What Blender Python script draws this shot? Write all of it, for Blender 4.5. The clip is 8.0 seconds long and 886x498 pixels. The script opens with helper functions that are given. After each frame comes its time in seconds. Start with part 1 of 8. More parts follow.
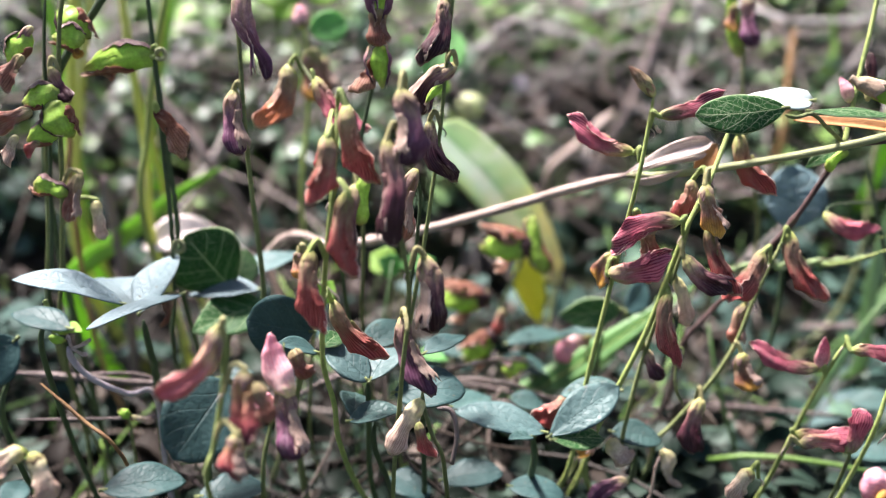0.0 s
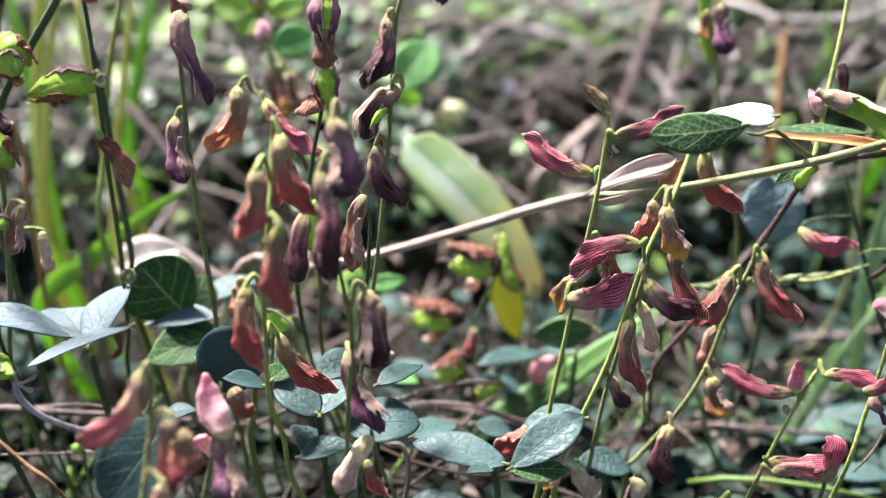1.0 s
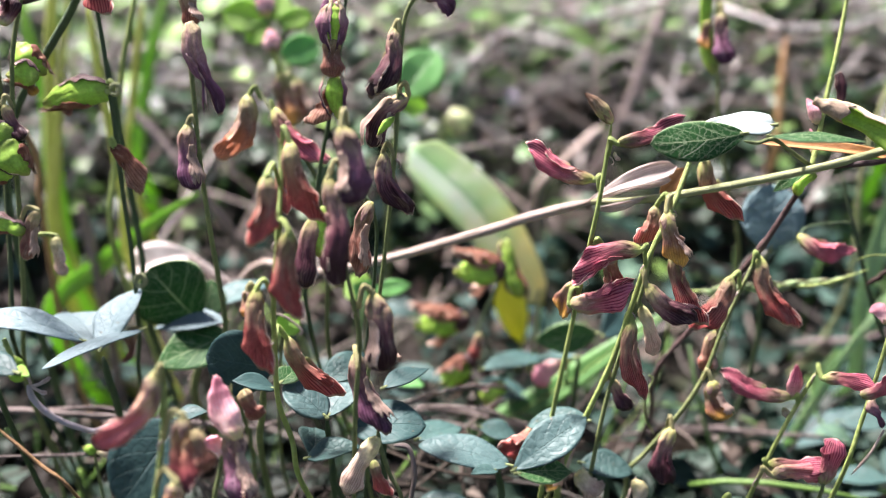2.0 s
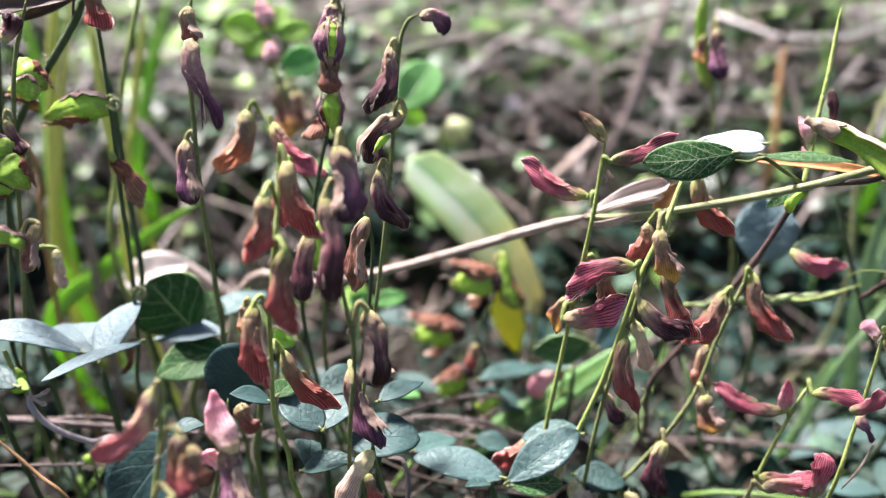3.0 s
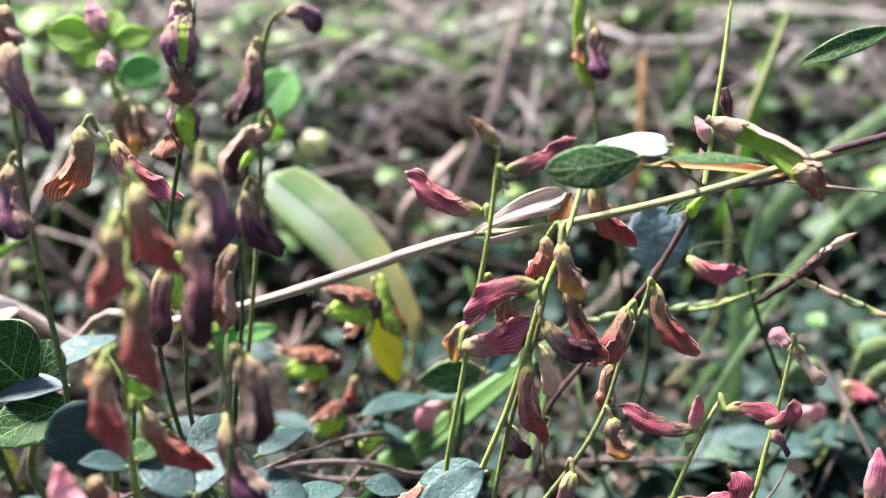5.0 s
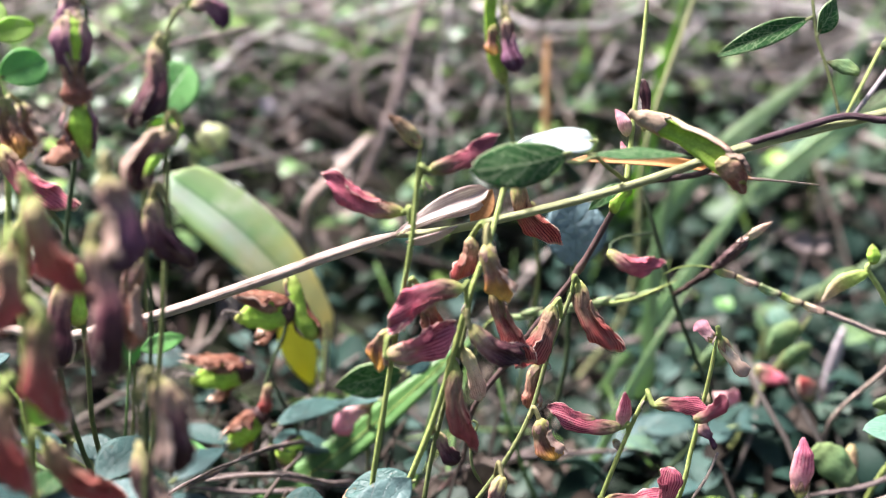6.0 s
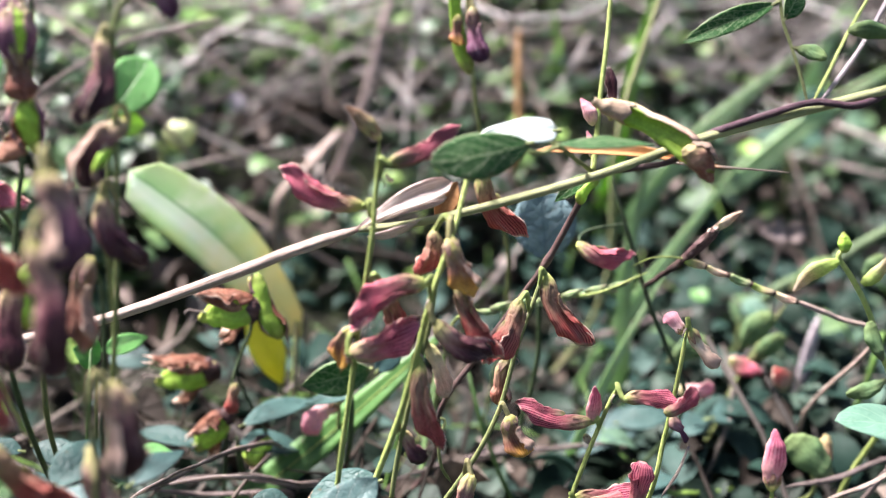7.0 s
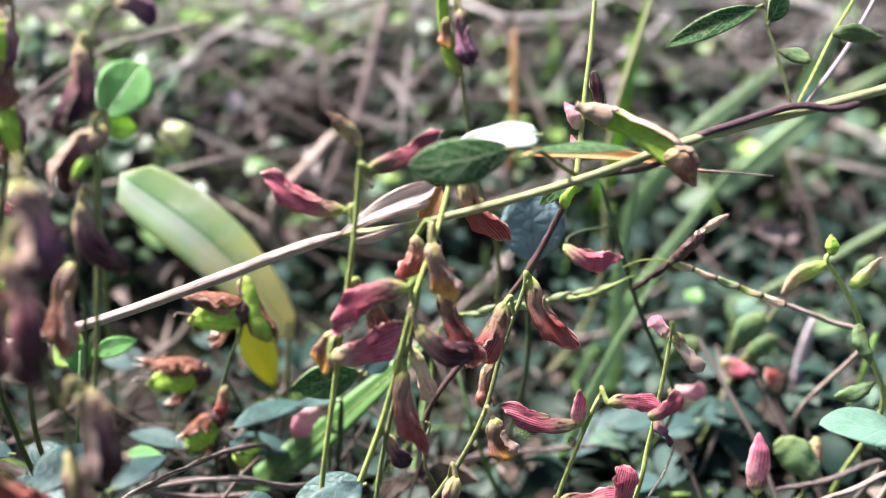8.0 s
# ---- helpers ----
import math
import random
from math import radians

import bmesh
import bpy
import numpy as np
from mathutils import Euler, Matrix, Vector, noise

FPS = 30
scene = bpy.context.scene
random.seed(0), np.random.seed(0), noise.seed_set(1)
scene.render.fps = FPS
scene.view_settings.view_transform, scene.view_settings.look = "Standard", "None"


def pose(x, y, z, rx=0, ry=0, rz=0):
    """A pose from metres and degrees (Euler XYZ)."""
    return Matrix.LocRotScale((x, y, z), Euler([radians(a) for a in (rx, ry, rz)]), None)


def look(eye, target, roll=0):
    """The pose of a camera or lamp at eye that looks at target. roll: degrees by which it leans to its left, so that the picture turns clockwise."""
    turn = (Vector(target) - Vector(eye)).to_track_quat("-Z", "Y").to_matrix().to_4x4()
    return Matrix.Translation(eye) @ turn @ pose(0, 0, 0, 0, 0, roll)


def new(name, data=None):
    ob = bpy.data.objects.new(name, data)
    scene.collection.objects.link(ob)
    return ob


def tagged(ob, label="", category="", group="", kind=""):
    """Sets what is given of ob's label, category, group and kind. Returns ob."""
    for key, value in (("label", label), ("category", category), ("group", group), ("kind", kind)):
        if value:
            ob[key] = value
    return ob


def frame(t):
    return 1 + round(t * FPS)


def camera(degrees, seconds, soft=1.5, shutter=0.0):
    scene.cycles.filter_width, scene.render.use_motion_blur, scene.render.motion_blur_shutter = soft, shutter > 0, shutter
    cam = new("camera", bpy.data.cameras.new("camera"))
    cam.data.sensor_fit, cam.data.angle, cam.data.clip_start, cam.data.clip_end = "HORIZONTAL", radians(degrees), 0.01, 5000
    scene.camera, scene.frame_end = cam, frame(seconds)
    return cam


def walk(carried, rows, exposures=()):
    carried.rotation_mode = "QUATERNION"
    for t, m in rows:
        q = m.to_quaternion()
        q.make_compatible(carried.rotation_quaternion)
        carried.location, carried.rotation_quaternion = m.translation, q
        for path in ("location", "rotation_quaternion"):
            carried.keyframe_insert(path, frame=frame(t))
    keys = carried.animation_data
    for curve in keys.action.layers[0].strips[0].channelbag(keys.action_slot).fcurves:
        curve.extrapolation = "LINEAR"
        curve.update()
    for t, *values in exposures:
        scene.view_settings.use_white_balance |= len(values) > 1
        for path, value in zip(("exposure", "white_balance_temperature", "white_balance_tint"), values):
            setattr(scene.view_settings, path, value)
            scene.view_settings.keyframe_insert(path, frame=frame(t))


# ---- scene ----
# ---------- the camera and its way ----------
cam = camera(49.2, 8.0, soft=1.15)
cam.data.dof.use_dof = True
cam.data.dof.focus_distance = 0.219
cam.data.dof.aperture_fstop = 7.0
METRES, EYE, TILT, LEAN, TURN = 0.1, 0.17, -24.0, 0.0, 0.0
ROWS = [
    (0.0, 0.0, 0.0, 0.0, 0.0, 0.0, 0.0),
    (0.5, 0.1329, 0.0927, 0.0323, 1.02, -0.6, 0.52),
    (1.0, 0.16, 0.084, 0.0749, 1.27, -0.35, 0.99),
    (2.5, 0.1568, 0.0172, 0.0807, 1.57, 0.09, 0.84),
    (3.0, 0.1764, 0.0109, 0.1098, 1.65, 0.01, 0.68),
    (3.5, 0.1915, 0.0102, 0.0777, 1.75, 0.47, 0.42),
    (4.0, 0.1481, 0.0587, 0.0645, 1.07, 0.67, 0.44),
    (4.5, 0.0993, 0.213, 0.1152, -2.66, 0.79, 1.57),
    (4.7, 0.109, 0.2364, 0.1312, -4.75, 0.71, 2.47),
    (5.8, 0.0507, 0.3521, 0.1331, -12.75, -0.6, 5.08),
    (6.0, 0.059, 0.3578, 0.1809, -13.73, -0.99, 5.27),
    (6.5, 0.1289, 0.3822, 0.1876, -14.33, -1.03, 5.93),
    (7.0, 0.1099, 0.3917, 0.1718, -14.74, -1.33, 6.1),
    (7.5, 0.1675, 0.3898, 0.1794, -14.27, -1.52, 6.34),
    (8.0, 0.1643, 0.3744, 0.1834, -14.18, -1.5, 6.22),
]
walk(cam, [(t, pose(0, 0, EYE, TILT, LEAN, TURN) @ pose(METRES * x, METRES * y, METRES * z, 90 + pitch, roll, yaw)) for t, x, y, z, yaw, pitch, roll in ROWS])

# ---------- daylight under a thin overcast ----------
scene.view_settings.exposure = 2.29
scene.view_settings.use_white_balance = True
scene.view_settings.white_balance_temperature = 6460
scene.view_settings.white_balance_tint = 20
world = bpy.data.worlds.new("overcast_sky")
scene.world = world
world.use_nodes = True
sky = world.node_tree.nodes.new("ShaderNodeTexSky")
sky.sky_type = "NISHITA"
sky.sun_disc = False
sky.sun_elevation = radians(48)
sky.sun_rotation = radians(-35)
sky.dust_density = 3.0
world.node_tree.links.new(sky.outputs["Color"], world.node_tree.nodes["Background"].inputs["Color"])
world.node_tree.nodes["Background"].inputs["Strength"].default_value = 0.042
sun_data = bpy.data.lights.new("sun", "SUN")
sun_data.energy = 4.65
sun_data.angle = radians(13)
sun_data.color = (1.0, 0.96, 0.91)
sun = new("sun", sun_data)
sun.matrix_world = look((-0.45, 0.75, 1.35), (0.03, 0.24, 0.05))

# ---------- materials ----------
def shader(name, rough=0.6, spec=0.4):
    m = bpy.data.materials.new(name)
    m.use_nodes = True
    nt = m.node_tree
    b = nt.nodes["Principled BSDF"]
    b.inputs["Roughness"].default_value = rough
    b.inputs["Specular IOR Level"].default_value = spec
    return m, nt, b


def calc(nt, op, a, b=None, clamp=False):
    n = nt.nodes.new("ShaderNodeMath")
    n.operation = op
    n.use_clamp = clamp
    for k, v in enumerate((a, b)):
        if v is None:
            continue
        if isinstance(v, (int, float)):
            n.inputs[k].default_value = v
        else:
            nt.links.new(v, n.inputs[k])
    return n.outputs[0]


def ramp(nt, fac, stops):
    n = nt.nodes.new("ShaderNodeValToRGB")
    while len(n.color_ramp.elements) < len(stops):
        n.color_ramp.elements.new(0.5)
    for e, (p, c) in zip(n.color_ramp.elements, stops):
        e.position = p
        e.color = (*c, 1)
    nt.links.new(fac, n.inputs["Fac"])
    return n.outputs["Color"]


def blend(nt, fac, a, b, kind="MIX"):
    n = nt.nodes.new("ShaderNodeMix")
    n.data_type = "RGBA"
    n.blend_type = kind
    for k, v in ((0, fac), (6, a), (7, b)):
        if isinstance(v, (int, float)):
            n.inputs[k].default_value = v
        elif isinstance(v, tuple):
            n.inputs[k].default_value = (*v, 1)
        else:
            nt.links.new(v, n.inputs[k])
    return n.outputs[2]


def grain(nt, scale, detail=3.0, where=None):
    n = nt.nodes.new("ShaderNodeTexNoise")
    n.inputs["Scale"].default_value = scale
    n.inputs["Detail"].default_value = detail
    if where is None:
        where = nt.nodes.new("ShaderNodeTexCoord").outputs["Object"]
    nt.links.new(where, n.inputs["Vector"])
    return n.outputs["Fac"]


def relief(nt, b, height, strength, distance):
    n = nt.nodes.new("ShaderNodeBump")
    n.inputs["Strength"].default_value = strength
    n.inputs["Distance"].default_value = distance
    nt.links.new(height, n.inputs["Height"])
    nt.links.new(n.outputs["Normal"], b.inputs["Normal"])


def thin(nt, b, colour, share):
    """Lets a share of the light pass through a petal or a leaf."""
    t = nt.nodes.new("ShaderNodeBsdfTranslucent")
    nt.links.new(colour, t.inputs["Color"])
    s = nt.nodes.new("ShaderNodeMixShader")
    s.inputs[0].default_value = share
    nt.links.new(b.outputs[0], s.inputs[1])
    nt.links.new(t.outputs[0], s.inputs[2])
    nt.links.new(s.outputs[0], nt.nodes["Material Output"].inputs["Surface"])


def own(nt):
    return nt.nodes.new("ShaderNodeObjectInfo").outputs["Random"]


def uv_axes(nt):
    s = nt.nodes.new("ShaderNodeSeparateXYZ")
    nt.links.new(nt.nodes.new("ShaderNodeUVMap").outputs["UV"], s.inputs[0])
    return s.outputs[0], s.outputs[1]


def petal_material(name, stops, vein, lines=9, veins=0.7, rough=0.5, through_share=0.22, rim=0.8, wrinkle=0.0004, patchy=0.32, patch_scale=230.0, streak=0.25, wither=0.5, pale=(0.50, 0.36, 0.26)):
    """A thin petal: colour runs from foot to tip, fine veins fork towards its mouth, a pale dry rim along the free edge."""
    m, nt, b = shader(name, rough + 0.06, 0.18)
    u, v = uv_axes(nt)
    patch = grain(nt, patch_scale, 3.0)
    fine = grain(nt, 1700.0, 3.0)
    across = calc(nt, "MULTIPLY", calc(nt, "SUBTRACT", 1.0, calc(nt, "COSINE", calc(nt, "MULTIPLY", v, 2 * math.pi))), 0.5)
    c = nt.nodes.new("ShaderNodeCombineXYZ")
    nt.links.new(calc(nt, "MULTIPLY", u, 2.2), c.inputs[0])
    nt.links.new(calc(nt, "MULTIPLY", across, 5.0), c.inputs[1])
    nt.links.new(calc(nt, "MULTIPLY", own(nt), 50.0), c.inputs[2])
    fibre = grain(nt, 1.0, 4.0, c.outputs[0])
    along = calc(nt, "ADD", u, calc(nt, "MULTIPLY", calc(nt, "SUBTRACT", patch, 0.5), patchy))
    along = calc(nt, "ADD", along, calc(nt, "MULTIPLY", calc(nt, "SUBTRACT", fibre, 0.5), streak))
    base = ramp(nt, along, stops)
    bend = calc(nt, "ADD", calc(nt, "MULTIPLY", patch, 2.4), calc(nt, "MULTIPLY", fibre, 5.5))
    bend = calc(nt, "ADD", bend, calc(nt, "MULTIPLY", calc(nt, "MULTIPLY", u, u), 8.0))
    wave = calc(nt, "SINE", calc(nt, "ADD", calc(nt, "MULTIPLY", across, lines * 2 * math.pi), bend))
    line = calc(nt, "MULTIPLY", calc(nt, "SUBTRACT", wave, 0.50, True), 2.8, True)
    fork = calc(nt, "SINE", calc(nt, "ADD", calc(nt, "MULTIPLY", across, lines * 4.2 * math.pi), calc(nt, "MULTIPLY", bend, 1.7)))
    fork = calc(nt, "MULTIPLY", calc(nt, "SUBTRACT", fork, 0.66, True), 3.0, True)
    fork = calc(nt, "MULTIPLY", fork, calc(nt, "MULTIPLY", calc(nt, "SUBTRACT", along, 0.62, True), 3.0, True))
    line = calc(nt, "MAXIMUM", line, calc(nt, "MULTIPLY", fork, 0.75))
    show = calc(nt, "MULTIPLY", calc(nt, "SUBTRACT", along, 0.34, True), 3.2, True)
    line = calc(nt, "MULTIPLY", calc(nt, "MULTIPLY", line, show), calc(nt, "MULTIPLY", calc(nt, "SUBTRACT", calc(nt, "ADD", fibre, patch), 0.45, True), 2.2), True)
    c2 = nt.nodes.new("ShaderNodeCombineXYZ")
    nt.links.new(calc(nt, "MULTIPLY", u, 4.0), c2.inputs[0])
    nt.links.new(calc(nt, "ADD", calc(nt, "MULTIPLY", across, 4.5), calc(nt, "MULTIPLY", patch, 3.0)), c2.inputs[1])
    nt.links.new(calc(nt, "MULTIPLY", own(nt), 90.0), c2.inputs[2])
    wilt = grain(nt, 1.0, 5.0, c2.outputs[0])
    dry = calc(nt, "MULTIPLY", calc(nt, "SUBTRACT", wilt, 0.56, True), 6.0, True)
    col = blend(nt, calc(nt, "MULTIPLY", dry, wither), base, pale)
    dark = calc(nt, "MULTIPLY", calc(nt, "SUBTRACT", 0.46, wilt, True), 6.0, True)
    col = blend(nt, calc(nt, "MULTIPLY", dark, 0.42 if wither else 0.15), col, vein)
    between = calc(nt, "MULTIPLY", calc(nt, "SUBTRACT", -0.15, wave, True), calc(nt, "MULTIPLY", show, 0.34 * veins), True)
    col = blend(nt, between, col, pale)
    col = blend(nt, calc(nt, "MULTIPLY", line, veins), col, vein)
    edge = calc(nt, "MULTIPLY", calc(nt, "SUBTRACT", u, 0.972, True), 30.0, True)
    hem = calc(nt, "MULTIPLY", calc(nt, "SUBTRACT", across, 0.966, True), 30.0, True)
    edge = calc(nt, "MAXIMUM", edge, calc(nt, "MULTIPLY", hem, show))
    edge = calc(nt, "MULTIPLY", edge, calc(nt, "ADD", 0.2, calc(nt, "MULTIPLY", patch, 1.3)), True)
    col = blend(nt, calc(nt, "MULTIPLY", edge, rim), col, (0.84, 0.64, 0.52))
    tint = calc(nt, "ADD", 0.8, calc(nt, "MULTIPLY", own(nt), 0.4))
    mott = calc(nt, "MULTIPLY", calc(nt, "ADD", 0.72, calc(nt, "MULTIPLY", fine, 0.56)), calc(nt, "ADD", 0.55, calc(nt, "MULTIPLY", grain(nt, 480.0, 3.0), 0.9)))
    h = nt.nodes.new("ShaderNodeHueSaturation")
    nt.links.new(col, h.inputs["Color"])
    nt.links.new(calc(nt, "MULTIPLY", tint, mott), h.inputs["Value"])
    nt.links.new(h.outputs[0], b.inputs["Base Color"])
    relief(nt, b, calc(nt, "ADD", calc(nt, "MULTIPLY", line, -0.2), calc(nt, "ADD", patch, calc(nt, "MULTIPLY", calc(nt, "ADD", fibre, wilt), 0.6))), 0.85, wrinkle)
    thin(nt, b, h.outputs[0], through_share)
    return m


def leaf_material(name, low, high, vein, veins=0.5, ribs=6.0, rough=0.42, share=0.18, net=0.0, spec=0.45, emboss=0.7, cell=900.0, bumps=0.0, fineness=1.0, margin=0.0):
    m, nt, b = shader(name, rough, spec)
    u, v = uv_axes(nt)
    big, fine = grain(nt, 120.0, 3.0), grain(nt, 1300.0, 4.0)
    off = calc(nt, "ABSOLUTE", calc(nt, "SUBTRACT", u, 0.5))
    rib = calc(nt, "SUBTRACT", 1.0, calc(nt, "MULTIPLY", off, 42.0 * fineness), True)
    phase = calc(nt, "SUBTRACT", calc(nt, "MULTIPLY", v, ribs), calc(nt, "MULTIPLY", off, ribs * 0.75))
    phase = calc(nt, "ADD", phase, calc(nt, "MULTIPLY", big, 0.35))
    side = calc(nt, "PINGPONG", phase, 0.5)
    side = calc(nt, "SUBTRACT", 1.0, calc(nt, "MULTIPLY", side, 13.0 * fineness), True)
    line = calc(nt, "MAXIMUM", rib, calc(nt, "MULTIPLY", side, 0.7))
    if net:
        cells = nt.nodes.new("ShaderNodeTexVoronoi")
        cells.feature = "DISTANCE_TO_EDGE"
        cells.inputs["Scale"].default_value = cell
        drift = nt.nodes.new("ShaderNodeTexNoise")
        drift.inputs["Scale"].default_value = cell * 0.8
        place = nt.nodes.new("ShaderNodeTexCoord").outputs["Object"]
        nt.links.new(place, drift.inputs["Vector"])
        bent = nt.nodes.new("ShaderNodeVectorMath")
        bent.operation = "MULTIPLY_ADD"
        nt.links.new(drift.outputs["Color"], bent.inputs[0])
        bent.inputs[1].default_value = (0.9 / cell,) * 3
        nt.links.new(place, bent.inputs[2])
        nt.links.new(bent.outputs[0], cells.inputs["Vector"])
        line = calc(nt, "MAXIMUM", line, calc(nt, "MULTIPLY", calc(nt, "SUBTRACT", 1.0, calc(nt, "MULTIPLY", cells.outputs["Distance"], 18.0), True), net))
        puff = calc(nt, "MULTIPLY", cells.outputs["Distance"], bumps)
    else:
        puff = calc(nt, "MULTIPLY", fine, 0.0)
    if margin:
        line = calc(nt, "MAXIMUM", line, calc(nt, "MULTIPLY", calc(nt, "MULTIPLY", calc(nt, "SUBTRACT", off, 0.478, True), 60.0, True), margin))
    speck = grain(nt, 4200.0, 2.0)
    tone = calc(nt, "ADD", calc(nt, "MULTIPLY", big, 0.5), calc(nt, "MULTIPLY", fine, 0.3))
    tone = calc(nt, "ADD", tone, calc(nt, "MULTIPLY", speck, 0.2))
    col = ramp(nt, tone, [(0.36, low), (0.62, high)])
    col = blend(nt, calc(nt, "MULTIPLY", line, veins), col, vein)
    spots = calc(nt, "MULTIPLY", calc(nt, "SUBTRACT", grain(nt, 700.0, 1.0), 0.71, True), 14.0, True)
    col = blend(nt, calc(nt, "MULTIPLY", spots, 0.55), col, (0.10, 0.075, 0.04))
    h = nt.nodes.new("ShaderNodeHueSaturation")
    nt.links.new(col, h.inputs["Color"])
    nt.links.new(calc(nt, "ADD", 0.8, calc(nt, "MULTIPLY", own(nt), 0.4)), h.inputs["Value"])
    nt.links.new(h.outputs[0], b.inputs["Base Color"])
    nt.links.new(calc(nt, "ADD", rough - 0.12, calc(nt, "MULTIPLY", fine, 0.24)), b.inputs["Roughness"])
    relief(nt, b, calc(nt, "ADD", calc(nt, "ADD", puff, calc(nt, "MULTIPLY", line, -emboss)), calc(nt, "ADD", calc(nt, "MULTIPLY", big, 1.6), calc(nt, "MULTIPLY", fine, 0.35))), 0.55, 0.0007)
    thin(nt, b, h.outputs[0], share)
    return m


def fibre_material(name, low, high, streak=0.5, rough=0.6, scale=300.0, share=0.0):
    """Stems and straw: long streaks, blotches and a little dirt."""
    m, nt, b = shader(name, rough, 0.35)
    u, v = uv_axes(nt)
    blot = grain(nt, scale, 4.0)
    c = nt.nodes.new("ShaderNodeCombineXYZ")
    nt.links.new(calc(nt, "MULTIPLY", u, 2.0), c.inputs[0])
    nt.links.new(calc(nt, "MULTIPLY", v, 26.0), c.inputs[1])
    lines = grain(nt, 1.0, 3.0, c.outputs[0])
    f = calc(nt, "ADD", calc(nt, "MULTIPLY", lines, streak), calc(nt, "MULTIPLY", blot, 1.0 - streak))
    col = ramp(nt, f, [(0.32, low), (0.66, high)])
    h = nt.nodes.new("ShaderNodeHueSaturation")
    nt.links.new(col, h.inputs["Color"])
    nt.links.new(calc(nt, "ADD", 0.82, calc(nt, "MULTIPLY", own(nt), 0.36)), h.inputs["Value"])
    nt.links.new(h.outputs[0], b.inputs["Base Color"])
    relief(nt, b, calc(nt, "ADD", calc(nt, "MULTIPLY", lines, 2.0), blot), 0.9, 0.0005)
    if share:
        thin(nt, b, h.outputs[0], share)
    return m


def mass_material(name, stops, rough=0.5, share=0.2, spec=0.4):
    """Undergrowth made of very many pieces: each piece has its own tone."""
    m, nt, b = shader(name, rough, spec)
    isle = nt.nodes.new("ShaderNodeNewGeometry").outputs["Random Per Island"]
    f = calc(nt, "ADD", isle, calc(nt, "MULTIPLY", calc(nt, "SUBTRACT", grain(nt, 400.0, 3.0), 0.5), 0.25))
    col = ramp(nt, f, stops)
    nt.links.new(col, b.inputs["Base Color"])
    relief(nt, b, grain(nt, 900.0, 2.0), 0.4, 0.0006)
    thin(nt, b, col, share)
    return m


RED = petal_material("wilted_red_petal", [(0.03, (0.27, 0.29, 0.10)), (0.2, (0.27, 0.19, 0.12)), (0.46, (0.30, 0.14, 0.10)), (0.64, (0.41, 0.095, 0.078)), (0.84, (0.49, 0.075, 0.068)), (1.0, (0.57, 0.105, 0.09))], (0.085, 0.008, 0.014), 11, veins=0.95, through_share=0.16, rim=1.0, wither=0.6, pale=(0.50, 0.29, 0.21), patchy=0.45, streak=0.5)
ORANGE = petal_material("fanned_orange_petal", [(0.05, (0.30, 0.31, 0.12)), (0.22, (0.32, 0.26, 0.16)), (0.42, (0.28, 0.18, 0.14)), (0.58, (0.46, 0.20, 0.12)), (0.8, (0.80, 0.27, 0.11)), (1.0, (0.84, 0.33, 0.16))], (0.20, 0.03, 0.022), 11, veins=0.8, wither=0.3, rim=1.0)
PINK = petal_material("pink_petal", [(0.04, (0.30, 0.30, 0.12)), (0.18, (0.32, 0.20, 0.15)), (0.36, (0.38, 0.125, 0.13)), (0.66, (0.57, 0.11, 0.17)), (1.0, (0.66, 0.17, 0.235))], (0.13, 0.010, 0.034), 10, veins=0.92, rim=1.0, wither=0.5, pale=(0.66, 0.40, 0.38), streak=0.4)
ROSE = petal_material("pale_rose_petal", [(0.05, (0.56, 0.50, 0.27)), (0.25, (0.80, 0.54, 0.50)), (0.6, (0.85, 0.46, 0.50)), (1.0, (0.74, 0.29, 0.37))], (0.42, 0.08, 0.14), 7, 0.45, wither=0.25, pale=(0.86, 0.62, 0.60))
DUSKY = petal_material("dusky_rose_petal", [(0.06, (0.44, 0.43, 0.14)), (0.26, (0.44, 0.30, 0.19)), (0.5, (0.48, 0.18, 0.17)), (1.0, (0.46, 0.11, 0.13))], (0.17, 0.03, 0.04), 8, 0.5, streak=0.4, wither=0.35, pale=(0.62, 0.36, 0.33))
PURPLE = petal_material("dark_purple_petal", [(0.03, (0.36, 0.34, 0.13)), (0.16, (0.33, 0.24, 0.15)), (0.34, (0.25, 0.13, 0.12)), (0.54, (0.10, 0.032, 0.045)), (0.72, (0.038, 0.010, 0.018)), (1.0, (0.026, 0.007, 0.012))], (0.028, 0.007, 0.012), 9, 0.3, 0.36, 0.08, 0.7, wrinkle=0.0005, streak=0.4, wither=0.28, pale=(0.42, 0.30, 0.24))
MAUVE = petal_material("shrivelled_mauve_petal", [(0.03, (0.40, 0.34, 0.19)), (0.2, (0.36, 0.23, 0.19)), (0.42, (0.26, 0.12, 0.165)), (0.68, (0.16, 0.06, 0.115)), (1.0, (0.06, 0.020, 0.045))], (0.05, 0.016, 0.030), 9, 0.3, 0.42, wrinkle=0.0006, streak=0.5, wither=0.4, pale=(0.44, 0.32, 0.35))
OCHRE = petal_material("ochre_brown_petal", [(0.08, (0.34, 0.34, 0.11)), (0.32, (0.28, 0.19, 0.12)), (0.6, (0.27, 0.12, 0.085)), (0.80, (0.56, 0.28, 0.06)), (1.0, (0.80, 0.46, 0.08))], (0.14, 0.045, 0.022), 10, 0.35, streak=0.4, wither=0.35)
